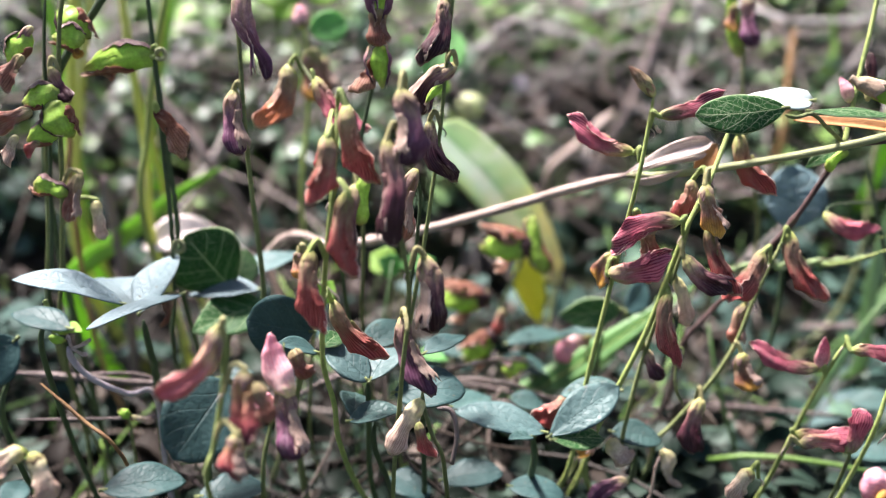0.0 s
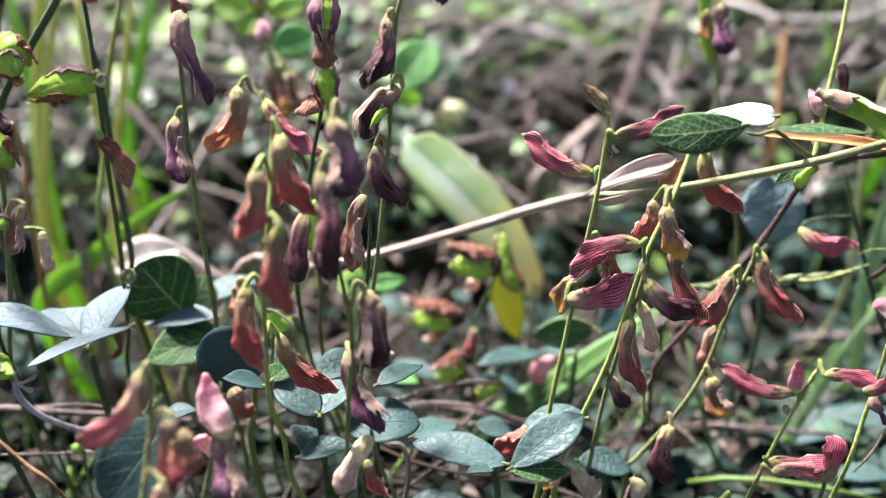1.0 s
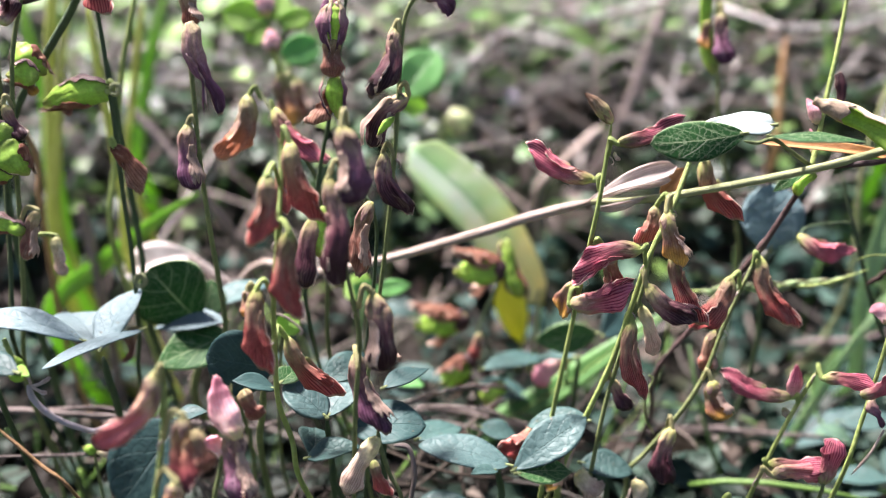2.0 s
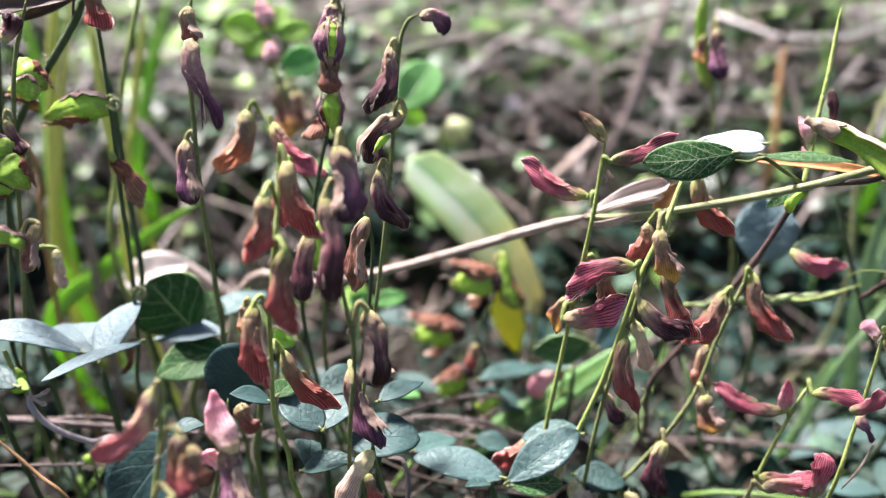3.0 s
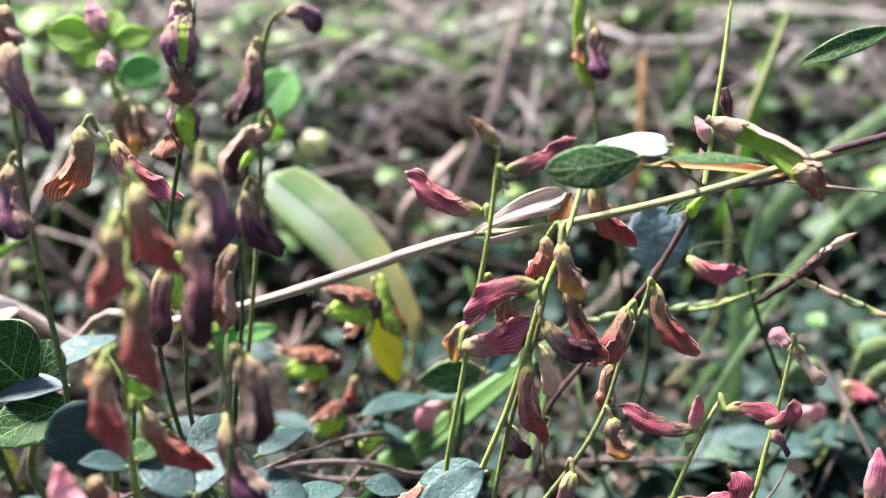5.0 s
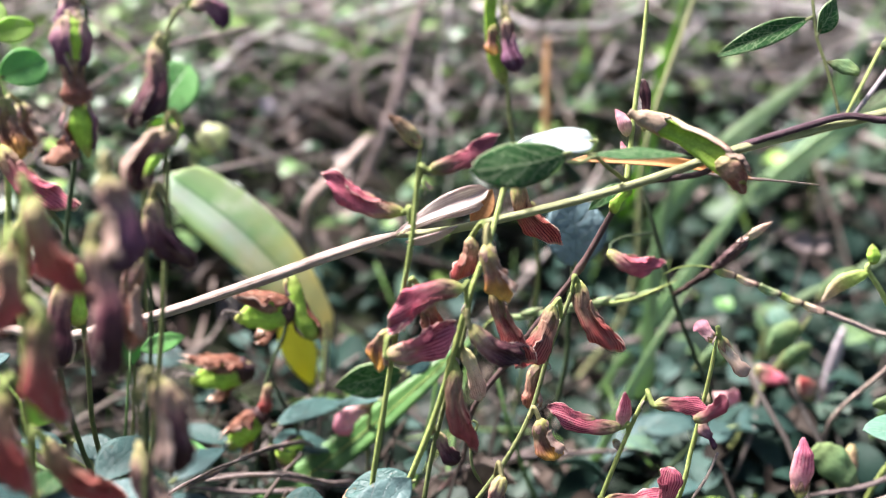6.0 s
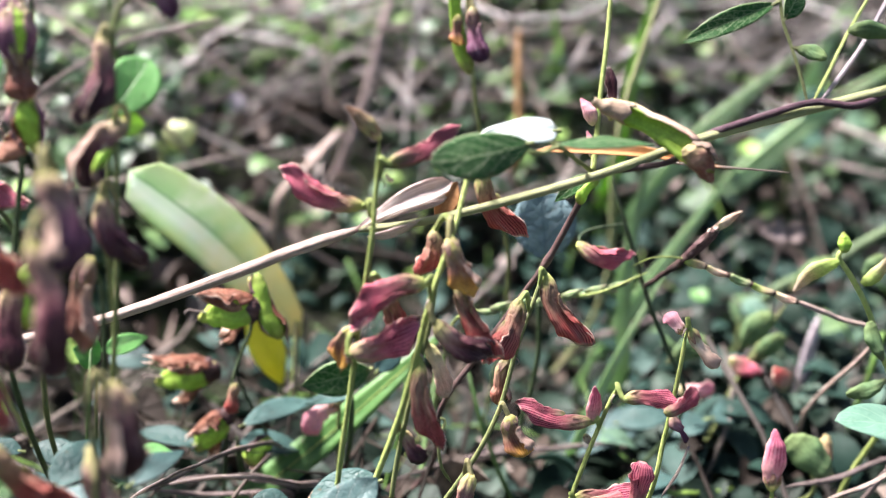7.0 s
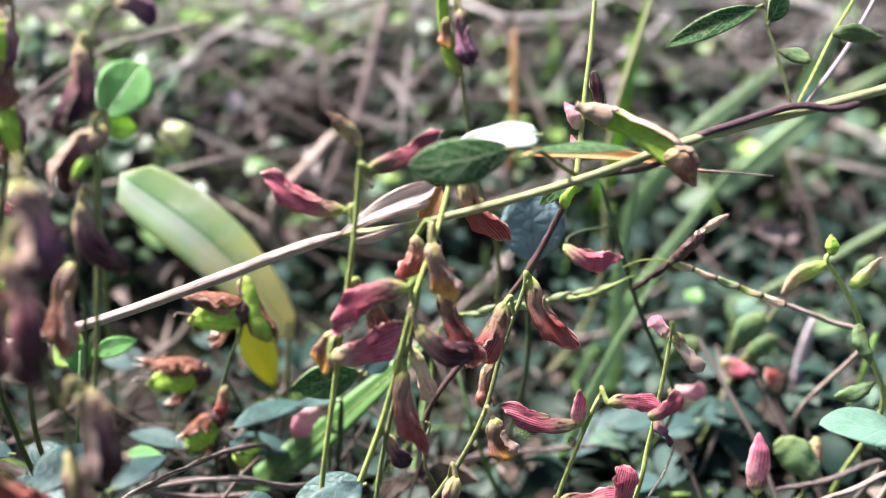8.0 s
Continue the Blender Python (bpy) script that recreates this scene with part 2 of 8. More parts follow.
BROWN = petal_material("dry_brown_petal", [(0.08, (0.34, 0.29, 0.14)), (0.35, (0.30, 0.18, 0.125)), (0.7, (0.28, 0.10, 0.072)), (1.0, (0.38, 0.18, 0.12))], (0.08, 0.02, 0.018), 10, 0.4, wrinkle=0.001, streak=0.5, wither=0.6)
BRICK = petal_material("brick_red_petal", [(0.06, (0.46, 0.46, 0.12)), (0.22, (0.48, 0.36, 0.17)), (0.46, (0.44, 0.17, 0.12)), (0.74, (0.36, 0.075, 0.08)), (1.0, (0.10, 0.024, 0.05))], (0.12, 0.02, 0.03), 10, 0.35, wither=0.4, pale=(0.58, 0.40, 0.26), streak=0.4)
RUST = petal_material("rusty_dry_petal", [(0.05, (0.10, 0.035, 0.025)), (0.3, (0.22, 0.085, 0.055)), (0.6, (0.32, 0.135, 0.085)), (1.0, (0.46, 0.25, 0.17))], (0.09, 0.025, 0.015), 8, 0.6, wrinkle=0.001, streak=0.5, through_share=0.3)
SMOKE = petal_material("blackened_calyx", [(0.05, (0.07, 0.04, 0.04)), (0.5, (0.10, 0.055, 0.055)), (1.0, (0.20, 0.12, 0.11))], (0.02, 0.01, 0.01), 6, 0.5, wrinkle=0.001, wither=0.4, pale=(0.34, 0.26, 0.24))
PALE = petal_material("bleached_petal", [(0.05, (0.48, 0.46, 0.22)), (0.4, (0.66, 0.55, 0.40)), (0.8, (0.60, 0.43, 0.34)), (1.0, (0.68, 0.56, 0.43))], (0.20, 0.085, 0.065), 9, 0.75, streak=0.4)
PAPER = petal_material("papery_petal_edge", [(0.05, (0.38, 0.30, 0.21)), (0.5, (0.46, 0.33, 0.27)), (1.0, (0.54, 0.41, 0.33))], (0.24, 0.12, 0.10), 6, 0.5, through_share=0.35, streak=0.4)
POD = petal_material("green_pod_skin", [(0.03, (0.26, 0.34, 0.08)), (0.3, (0.34, 0.58, 0.08)), (0.80, (0.38, 0.60, 0.09)), (1.0, (0.36, 0.34, 0.10))], (0.22, 0.30, 0.06), 3, 0.22, 0.4, through_share=0.30, rim=0.0, wither=0.0)
BUDDING = petal_material("green_and_tan_bud", [(0.05, (0.36, 0.48, 0.12)), (0.35, (0.34, 0.42, 0.15)), (0.65, (0.44, 0.38, 0.22)), (1.0, (0.58, 0.46, 0.36))], (0.22, 0.20, 0.10), 5, 0.4, through_share=0.35, rim=0.0, wither=0.3)
ROSE_DEEP = petal_material("rose_pink_petal", [(0.05, (0.50, 0.42, 0.22)), (0.22, (0.62, 0.34, 0.32)), (0.65, (0.66, 0.23, 0.31)), (1.0, (0.60, 0.15, 0.24))], (0.30, 0.03, 0.09), 6, 0.6, wither=0.35, through_share=0.3, pale=(0.84, 0.54, 0.56))
POD_GREY = petal_material("grey_green_pod_skin", [(0.05, (0.14, 0.20, 0.08)), (0.5, (0.095, 0.17, 0.075)), (0.8, (0.12, 0.185, 0.08)), (1.0, (0.17, 0.17, 0.08))], (0.09, 0.15, 0.07), 3, 0.1, through_share=0.3, rim=0.0, wither=0.0)
POD_LINK = petal_material("grey_green_pod_link", [(0.05, (0.30, 0.36, 0.18)), (0.5, (0.24, 0.36, 0.16)), (1.0, (0.36, 0.34, 0.22))], (0.16, 0.18, 0.09), 3, 0.2, through_share=0.25, rim=0.0, wither=0.4)
CALYX = petal_material("calyx_green", [(0.05, (0.40, 0.45, 0.13)), (0.3, (0.33, 0.32, 0.12)), (0.6, (0.28, 0.19, 0.12)), (1.0, (0.24, 0.12, 0.10))], (0.15, 0.07, 0.04), 6, 0.5, rim=0.0, wither=0.3)
CALYX_MAUVE = petal_material("calyx_mauve", [(0.05, (0.42, 0.41, 0.14)), (0.3, (0.34, 0.28, 0.16)), (0.6, (0.27, 0.17, 0.14)), (1.0, (0.22, 0.11, 0.12))], (0.10, 0.045, 0.045), 6, 0.4, rim=0.0, wither=0.3)
CALYX_DARK = petal_material("calyx_brown", [(0.05, (0.38, 0.38, 0.15)), (0.5, (0.26, 0.19, 0.11)), (1.0, (0.17, 0.09, 0.06))], (0.12, 0.06, 0.04), 6, 0.35, rim=0.0)
DARK_LEAF = leaf_material("dark_green_leaf", (0.018, 0.076, 0.020), (0.038, 0.135, 0.036), (0.56, 0.70, 0.40), 1.0, 4.5, 0.5, 0.40, 0.34, 0.2, 0.9, cell=760.0, fineness=1.8, margin=0.8)
BLUE_LEAF = leaf_material("blue_green_leaf", (0.022, 0.056, 0.050), (0.048, 0.098, 0.088), (0.04, 0.09, 0.078), 0.35, 6.0, 0.5, 0.10, 0.12, 0.25, 0.7, cell=520.0, bumps=0.9, fineness=1.6, margin=0.5)
PALE_LEAF = leaf_material("pale_blue_leaf", (0.044, 0.092, 0.088), (0.090, 0.152, 0.145), (0.05, 0.10, 0.092), 0.45, 5.0, 0.48, 0.10, 0.10, 0.28, 0.45, cell=420.0, bumps=0.8, fineness=1.6, margin=0.5)
# pale leaf with the whitish sheen of the sky put into its base colour
SHEEN_LEAF = leaf_material("sky_sheen_leaf", (0.105, 0.160, 0.170), (0.175, 0.235, 0.245), (0.09, 0.145, 0.155), 0.6, 5.0, 0.6, 0.10, 0.08, 0.22, 1.2, cell=480.0, bumps=0.9, fineness=1.4, margin=0.3)
MINT_LEAF = leaf_material("mint_leaf", (0.065, 0.145, 0.10), (0.105, 0.20, 0.145), (0.22, 0.34, 0.24), 0.4, 5.0, 0.45, 0.2, 0.0, 0.4, 0.3)
TEAL_LEAF = leaf_material("teal_leaf_underside", (0.095, 0.165, 0.172), (0.165, 0.25, 0.26), (0.055, 0.11, 0.115), 0.5, 5.0, 0.5, 0.10, 0.3, 0.3, 1.0, cell=330.0, bumps=1.6)
DEEP_LEAF = leaf_material("deep_teal_leaf", (0.016, 0.042, 0.040), (0.036, 0.078, 0.074), (0.05, 0.10, 0.09), 0.35, 5.0, 0.5, 0.10, 0.1, 0.2, 0.4, cell=520.0, bumps=0.25, fineness=1.4)
LIME_LEAF = leaf_material("lime_leaf", (0.36, 0.62, 0.11), (0.50, 0.76, 0.19), (0.56, 0.74, 0.24), 0.4, 6.0, 0.5, 0.65)
MID_LEAF = leaf_material("fresh_green_leaf", (0.11, 0.34, 0.09), (0.18, 0.46, 0.13), (0.20, 0.34, 0.10), 0.4, 6.0, 0.5, 0.4)


def lance_material(name):
    """A big fading leaf: one half bleached, the other still green, yellow towards its torn foot, with a dark groove for a midrib."""
    m, nt, b = shader(name, 0.5, 0.35)
    u, v = uv_axes(nt)
    c = nt.nodes.new("ShaderNodeCombineXYZ")
    nt.links.new(calc(nt, "MULTIPLY", u, 9.0), c.inputs[0])
    nt.links.new(calc(nt, "MULTIPLY", v, 1.6), c.inputs[1])
    streaks = grain(nt, 1.0, 3.0, c.outputs[0])
    blot = grain(nt, 70.0, 4.0)
    place = calc(nt, "ADD", u, calc(nt, "MULTIPLY", calc(nt, "SUBTRACT", streaks, 0.5), 0.16))
    col = ramp(nt, place, [(0.0, (0.44, 0.60, 0.30)), (0.10, (0.60, 0.74, 0.50)), (0.30, (0.80, 0.88, 0.78)), (0.46, (0.74, 0.85, 0.70)), (0.54, (0.50, 0.68, 0.42)), (0.76, (0.62, 0.75, 0.50)), (0.93, (0.66, 0.76, 0.50)), (1.0, (0.54, 0.66, 0.38))])
    bleach = calc(nt, "MULTIPLY", calc(nt, "SUBTRACT", grain(nt, 85.0, 5.0), 0.50, True), 6.0, True)
    col = blend(nt, calc(nt, "MULTIPLY", bleach, 0.75), col, (0.86, 0.88, 0.80))
    low = calc(nt, "SUBTRACT", 1.0, calc(nt, "ADD", v, calc(nt, "MULTIPLY", calc(nt, "SUBTRACT", blot, 0.5), 1.1)))
    col = blend(nt, calc(nt, "MULTIPLY", calc(nt, "SUBTRACT", low, 0.34, True), 1.7, True), col, (0.82, 0.74, 0.36))
    groove = calc(nt, "SUBTRACT", 1.0, calc(nt, "MULTIPLY", calc(nt, "ABSOLUTE", calc(nt, "SUBTRACT", u, 0.5)), 30.0), True)
    col = blend(nt, calc(nt, "MULTIPLY", calc(nt, "MULTIPLY", groove, 0.85), calc(nt, "ADD", v, 0.2, True)), col, (0.24, 0.46, 0.20))
    nt.links.new(col, b.inputs["Base Color"])
    relief(nt, b, calc(nt, "ADD", streaks, calc(nt, "MULTIPLY", groove, -1.0)), 0.5, 0.0008)
    thin(nt, b, col, 0.5)
    return m


WAN_LEAF = lance_material("faded_lance_leaf")
FRUIT = leaf_material("pale_fruit", (0.55, 0.62, 0.30), (0.74, 0.78, 0.46), (0.6, 0.64, 0.36), 0.2, 4.0, 0.45, 0.3)
YELLOW_LEAF = leaf_material("yellow_leaf", (0.78, 0.80, 0.09), (0.92, 0.90, 0.16), (0.7, 0.6, 0.15), 0.3, 6.0, 0.5, 0.8)
# leaf whitened in its colour to show sky glare on its upper face
WHITE_LEAF = leaf_material("glare_white_leaf", (0.22, 0.28, 0.27), (0.33, 0.39, 0.38), (0.30, 0.35, 0.33), 0.15, 6.0, 0.4, 0.15, 0.0, 0.6, 0.1)
DEAD_LEAF = leaf_material("dead_leaf", (0.56, 0.46, 0.42), (0.80, 0.72, 0.68), (0.3, 0.2, 0.14), 0.5, 8.0, 0.7, 0.15)
SMOKE_LEAF = leaf_material("blackish_dead_leaf", (0.05, 0.03, 0.022), (0.14, 0.09, 0.07), (0.2, 0.14, 0.10), 0.4, 7.0, 0.6, 0.15)
RUST_LEAF = leaf_material("rusty_dead_sheath", (0.30, 0.13, 0.04), (0.46, 0.23, 0.09), (0.2, 0.08, 0.03), 0.5, 9.0, 0.6, 0.15)
STEM = fibre_material("green_stem", (0.11, 0.15, 0.045), (0.27, 0.31, 0.12), 0.5, 0.6, 900.0)
HOOK = fibre_material("cream_hooked_stem", (0.30, 0.30, 0.10), (0.58, 0.52, 0.26), 0.5, 0.6, 900.0)
STEM_LIME = fibre_material("yellow_green_stem", (0.24, 0.34, 0.07), (0.48, 0.58, 0.19), 0.5, 0.6, 900.0)
STALK = fibre_material("bright_grass_stalk", (0.40, 0.46, 0.10), (0.62, 0.66, 0.24), 0.6, 0.5, 300.0, 0.4)
STEM_DARK = fibre_material("dark_green_stem", (0.035, 0.065, 0.028), (0.095, 0.15, 0.06), 0.6)
CULM = fibre_material("grass_culm", (0.24, 0.27, 0.11), (0.46, 0.48, 0.25), 0.75)
STRAW = fibre_material("dry_straw", (0.28, 0.19, 0.15), (0.66, 0.54, 0.47), 0.8, 0.5)
STRAW_ORANGE = fibre_material("orange_straw", (0.33, 0.17, 0.07), (0.50, 0.30, 0.14), 0.75, 0.55)
SHEATH = fibre_material("papery_sheath", (0.30, 0.19, 0.16), (0.92, 0.84, 0.79), 0.85, 0.5, 260.0, 0.35)
VINE = fibre_material("brown_vine", (0.05, 0.028, 0.03), (0.14, 0.085, 0.075), 0.55)
VINE_PURPLE = fibre_material("purple_vine", (0.045, 0.018, 0.032), (0.11, 0.055, 0.07), 0.55)
ROOT = fibre_material("pale_runner", (0.135, 0.10, 0.088), (0.30, 0.24, 0.225), 0.6)
STALK_DEAD = fibre_material("ribbed_dead_stalk", (0.06, 0.042, 0.036), (0.32, 0.26, 0.23), 0.8, 0.6)
LILAC = fibre_material("lilac_dead_stem", (0.33, 0.28, 0.30), (0.60, 0.54, 0.57), 0.6)
TWIG = fibre_material("dark_twig", (0.05, 0.03, 0.025), (0.14, 0.085, 0.06), 0.5)
BARK = fibre_material("blackish_bark", (0.02, 0.011, 0.010), (0.075, 0.042, 0.034), 0.7, 0.8)
BLADE = leaf_material("grass_blade", (0.22, 0.45, 0.05), (0.34, 0.60, 0.09), (0.34, 0.55, 0.12), 0.4, 0.0, 0.45, 0.5)
BLADE_MID = leaf_material("green_grass_blade", (0.06, 0.16, 0.04), (0.115, 0.26, 0.07), (0.26, 0.40, 0.16), 0.5, 0.0, 0.45, 0.25)
BLADE_PALE = leaf_material("pale_grass_blade", (0.33, 0.51, 0.25), (0.46, 0.64, 0.36), (0.54, 0.65, 0.46), 0.4, 0.0, 0.45, 0.45)

# ---------- shapes ----------
def mesh(name, verts, faces, uvs, material, parent=None, label="", smooth=True):
    """One mesh object from vertices, faces and a UV pair a vertex; its places are relative to the thing that it belongs to."""
    root = parent
    while root is not None and root.parent is not None:
        root = root.parent
    o = root.location.copy() if root is not None else Vector((0, 0, 0))
    data = bpy.data.meshes.new(name)
    data.from_pydata([tuple(Vector(v) - o) for v in verts], [], faces)
    layer = data.uv_layers.new(name="UVMap")
    idx = np.empty(len(data.loops), dtype=np.int32)
    data.loops.foreach_get("vertex_index", idx)
    layer.data.foreach_set("uv", np.array(uvs, dtype=np.float32)[idx].ravel())
    data.polygons.foreach_set("use_smooth", [smooth] * len(data.polygons))
    data.materials.append(material)
    data.update()
    ob = new(name, data)
    if parent is not None:
        ob.parent = parent
    if label:
        ob["label"] = label
    return ob


def thing(name, at, label, category, group="", kind=""):
    e = new(name)
    e.empty_display_size = 0.01
    e.location = at
    return tagged(e, label, category, group, kind)


def curve_points(pts, steps=6):
    """A smooth run through the given places."""
    p = [Vector(q) for q in pts]
    p = [p[0] * 2 - p[1]] + p + [p[-1] * 2 - p[-2]]
    out = []
    for i in range(1, len(p) - 2):
        a, b, c, d = p[i - 1 : i + 3]
        for k in range(steps):
            t = k / steps
            out.append(0.5 * (2 * b + (c - a) * t + (2 * a - 5 * b + 4 * c - d) * t * t + (3 * b - a - 3 * c + d) * t ** 3))
    out.append(p[-2])
    return out


def rings(pts, radii, sides, flat=1.0, rough=0.0, seed=0):
    """Vertices, faces and UVs of a tube along pts."""
    rnd = random.Random(seed)
    verts, faces, uvs = [], [], []
    n = len(pts)
    side = None
    run = 0.0
    for i, p in enumerate(pts):
        ahead = (pts[min(i + 1, n - 1)] - pts[max(i - 1, 0)]).normalized()
        if side is None:
            side = ahead.cross(Vector((0.0, 1.0, 0.05))).normalized()
        side = (side - ahead * side.dot(ahead)).normalized()
        up = ahead.cross(side)
        if i:
            run += (p - pts[i - 1]).length
        for k in range(sides):
            a = 2 * math.pi * k / sides
            r = radii[i] * (1 + rough * rnd.uniform(-1, 1))
            verts.append(p + side * (math.cos(a) * r) + up * (math.sin(a) * r * flat))
            uvs.append((run * 20, 2 * abs(k / sides - 0.5)))
    for i in range(n - 1):
        for k in range(sides):
            a, b = i * sides + k, i * sides + (k + 1) % sides
            faces.append((a, b, b + sides, a + sides))
    faces.append(tuple(range(sides))[::-1])
    faces.append(tuple((n - 1) * sides + k for k in range(sides)))
    return verts, faces, uvs


def tube(name, pts, r0, r1, material, parent=None, label="", sides=9, steps=6, nodes=(), rough=0.04, flat=1.0):
    """A stem along pts, tapering from r0 to r1, swollen a little at the given shares of its length."""
    run = curve_points(pts, steps)
    radii = []
    for i in range(len(run)):
        f = i / (len(run) - 1)
        r = (r0 + (r1 - r0) * f) * (0.3, 0.62, 0.82, 0.94)[i] if i < 4 and steps == 6 else r0 + (r1 - r0) * f
        for nf in nodes:
            r *= 1 + 0.45 * math.exp(-(((f - nf) / 0.012) ** 2))
        radii.append(r)
    return mesh(name, *rings(run, radii, sides, flat, rough, len(run) + int(r0 * 1e6)), material, parent, label)


def shape_at(f, keys):
    for (a, va), (b, vb) in zip(keys, keys[1:]):
        if f <= b:
            t = (f - a) / (b - a)
            t = t * t * (3 - 2 * t)
            return va + (vb - va) * t
    return keys[-1][1]


FORMS = {
    "fan": [(0, 0.20), (0.07, 0.44), (0.2, 0.58), (0.42, 0.55), (0.62, 0.70), (0.8, 0.94), (0.93, 1.0), (1, 0.84)],
    "spoon": [(0, 0.24), (0.09, 0.52), (0.25, 0.68), (0.42, 0.64), (0.62, 0.84), (0.8, 1.0), (0.92, 0.88), (1, 0.50)],
    "horn": [(0, 0.28), (0.08, 0.58), (0.22, 0.74), (0.4, 0.68), (0.56, 0.76), (0.76, 1.0), (0.91, 0.82), (1, 0.26)],
    "bud": [(0, 0.35), (0.15, 0.75), (0.4, 1.0), (0.7, 0.75), (0.9, 0.35), (1, 0.12)],
    "joint": [(0, 0.55), (0.12, 0.9), (0.5, 1.0), (0.88, 0.9), (1, 0.5)],
    "twist": [(0, 0.35), (0.12, 0.8), (0.35, 1.0), (0.52, 0.7), (0.62, 0.4), (0.78, 0.5), (0.92, 0.45), (1, 0.2)],
}
VIEW = Vector((0.0, -0.93, 0.36))


def folded_petal(base, tip, width, form, sag, turn, seed, thick=0.62, crumple=0.16):
    """A wilted petal folded in two along its back: full at the fold, thin and ruffled along the free edge, with an oblique mouth."""
    if form == "bud":
        crumple = min(crumple, 0.05)
    rnd = random.Random(seed)
    a, b = Vector(base), Vector(tip)
    line = b - a
    size = line.length
    ax = line.normalized()
    across = line.cross(VIEW).normalized()
    deep = across.cross(ax).normalized()
    n, sides = 30, 40
    ph = [rnd.uniform(0, 6.28) for _ in range(8)]
    verts, faces, uvs = [], [], []
    keys = FORMS[form]
    mouth = form in ("fan", "spoon")
    soft = crumple > 0.06
    limp = 1.0 if crumple > 0.1 else 0.3
    back = 1 if sag >= 0 else -1
    round_tip = 0.09 if form == "fan" else 0.05
    slant = 0.17 if form == "fan" else 0.11
    rows = n + (3 if mouth else 1)
    body = size * (1 - round_tip) if mouth else size
    for i in range(rows):
        f = min(i, n - 1) / (n - 1)
        inner = max(0, i - (n - 1))
        f2 = f - inner * 0.06
        w = width * 0.5 * shape_at(f2, keys) * (1 - 0.12 * inner)
        if soft:
            w *= 1 + 0.10 * limp * math.sin(9 * f2 + ph[6]) * min(1.0, 3 * f2) * (1 - 0.6 * f2)
        turned = Matrix.Rotation(radians(turn + (24 if not mouth else 12) * math.sin(ph[0]) * f2), 3, ax)
        wide, high = turned @ across, turned @ deep
        c = a + ax * body * f2 + across * (sag * size * math.sin(math.pi * min(f2 * 1.05, 1.0))) + deep * (0.04 * size * math.sin(4.5 * f2 + ph[0]))
        if soft:
            c += across * (0.022 * limp * size * math.sin(8 * f2 + ph[7]) * f2)
        if form == "twist":
            c += across * (0.07 * size * math.sin(7 * f2 + ph[1]))
        t = thick * (1 - 0.66 * f2 ** 1.4) if mouth else thick
        if inner:
            t *= 0.4
        open_edge = (min(1.0, max(0.0, (f2 - 0.22) / 0.25)) if soft else 0.0)
        for k in range(sides):
            an = 2 * math.pi * k / sides
            ca, sa = math.cos(an), math.sin(an)
            late = max(0.0, (f2 - 0.66) / 0.34) if mouth else 0.0
            hem = max(0.0, (-ca - 0.45) / 0.55) ** 2 * open_edge
            push = late * late * size * (round_tip * (1 - ca * ca) - slant * ca + 0.014 * math.sin(7 * ca + ph[4]))
            x = back * ca * w * (1 + hem * (0.10 * math.sin(17 * f2 + ph[2]) + 0.08 * math.sin(31 * f2 + ph[3])))
            y = sa * w * t * (1 - open_edge * (0.32 - 0.32 * ca))
            if sa < 0:
                y *= 0.6
            y += hem * 0.20 * w * math.sin(14 * f2 + ph[5])
            y += 0.10 * w * math.sin(6 * f2 + ph[1] + ca * 2)
            y += late * 0.13 * w * math.sin(5 * ca + ph[3])
            y -= 0.30 * limp * t * w * math.exp(-(((an - 1.2 - 0.6 * f2) / 0.28) ** 2)) * min(1.0, 3 * f2)
            v = c + wide * x + high * y + ax * push
            q = v * 300 + Vector((seed, 0, 0))
            dent = noise.noise(q * 0.5) * (0.4 + 0.9 * limp) + noise.noise(q) * 0.6 + (0.3 if crumple > 0.1 else 0.1) * noise.noise(q * 2.4)
            fine_fold = 0.022 * math.sin(5 * an + ph[5] + 4.0 * f2) * (1 if soft else 0.3)
            v += (wide * back * ca + high * sa) * ((dent * crumple + fine_fold) * w * min(1.0, 2.5 * f2 + 0.1) * (1 - 0.55 * late))
            verts.append(v)
            uvs.append((max(0.0, f2) if not inner else 0.9, k / sides if k <= sides / 2 else 1 - k / sides))
    for i in range(rows - 1):
        for k in range(sides):
            p, q = i * sides + k, i * sides + (k + 1) % sides
            faces.append((p, q, q + sides, p + sides))
    faces.append(tuple(range(sides))[::-1])
    faces.append(tuple((rows - 1) * sides + k for k in range(sides)))
    return verts, faces, uvs


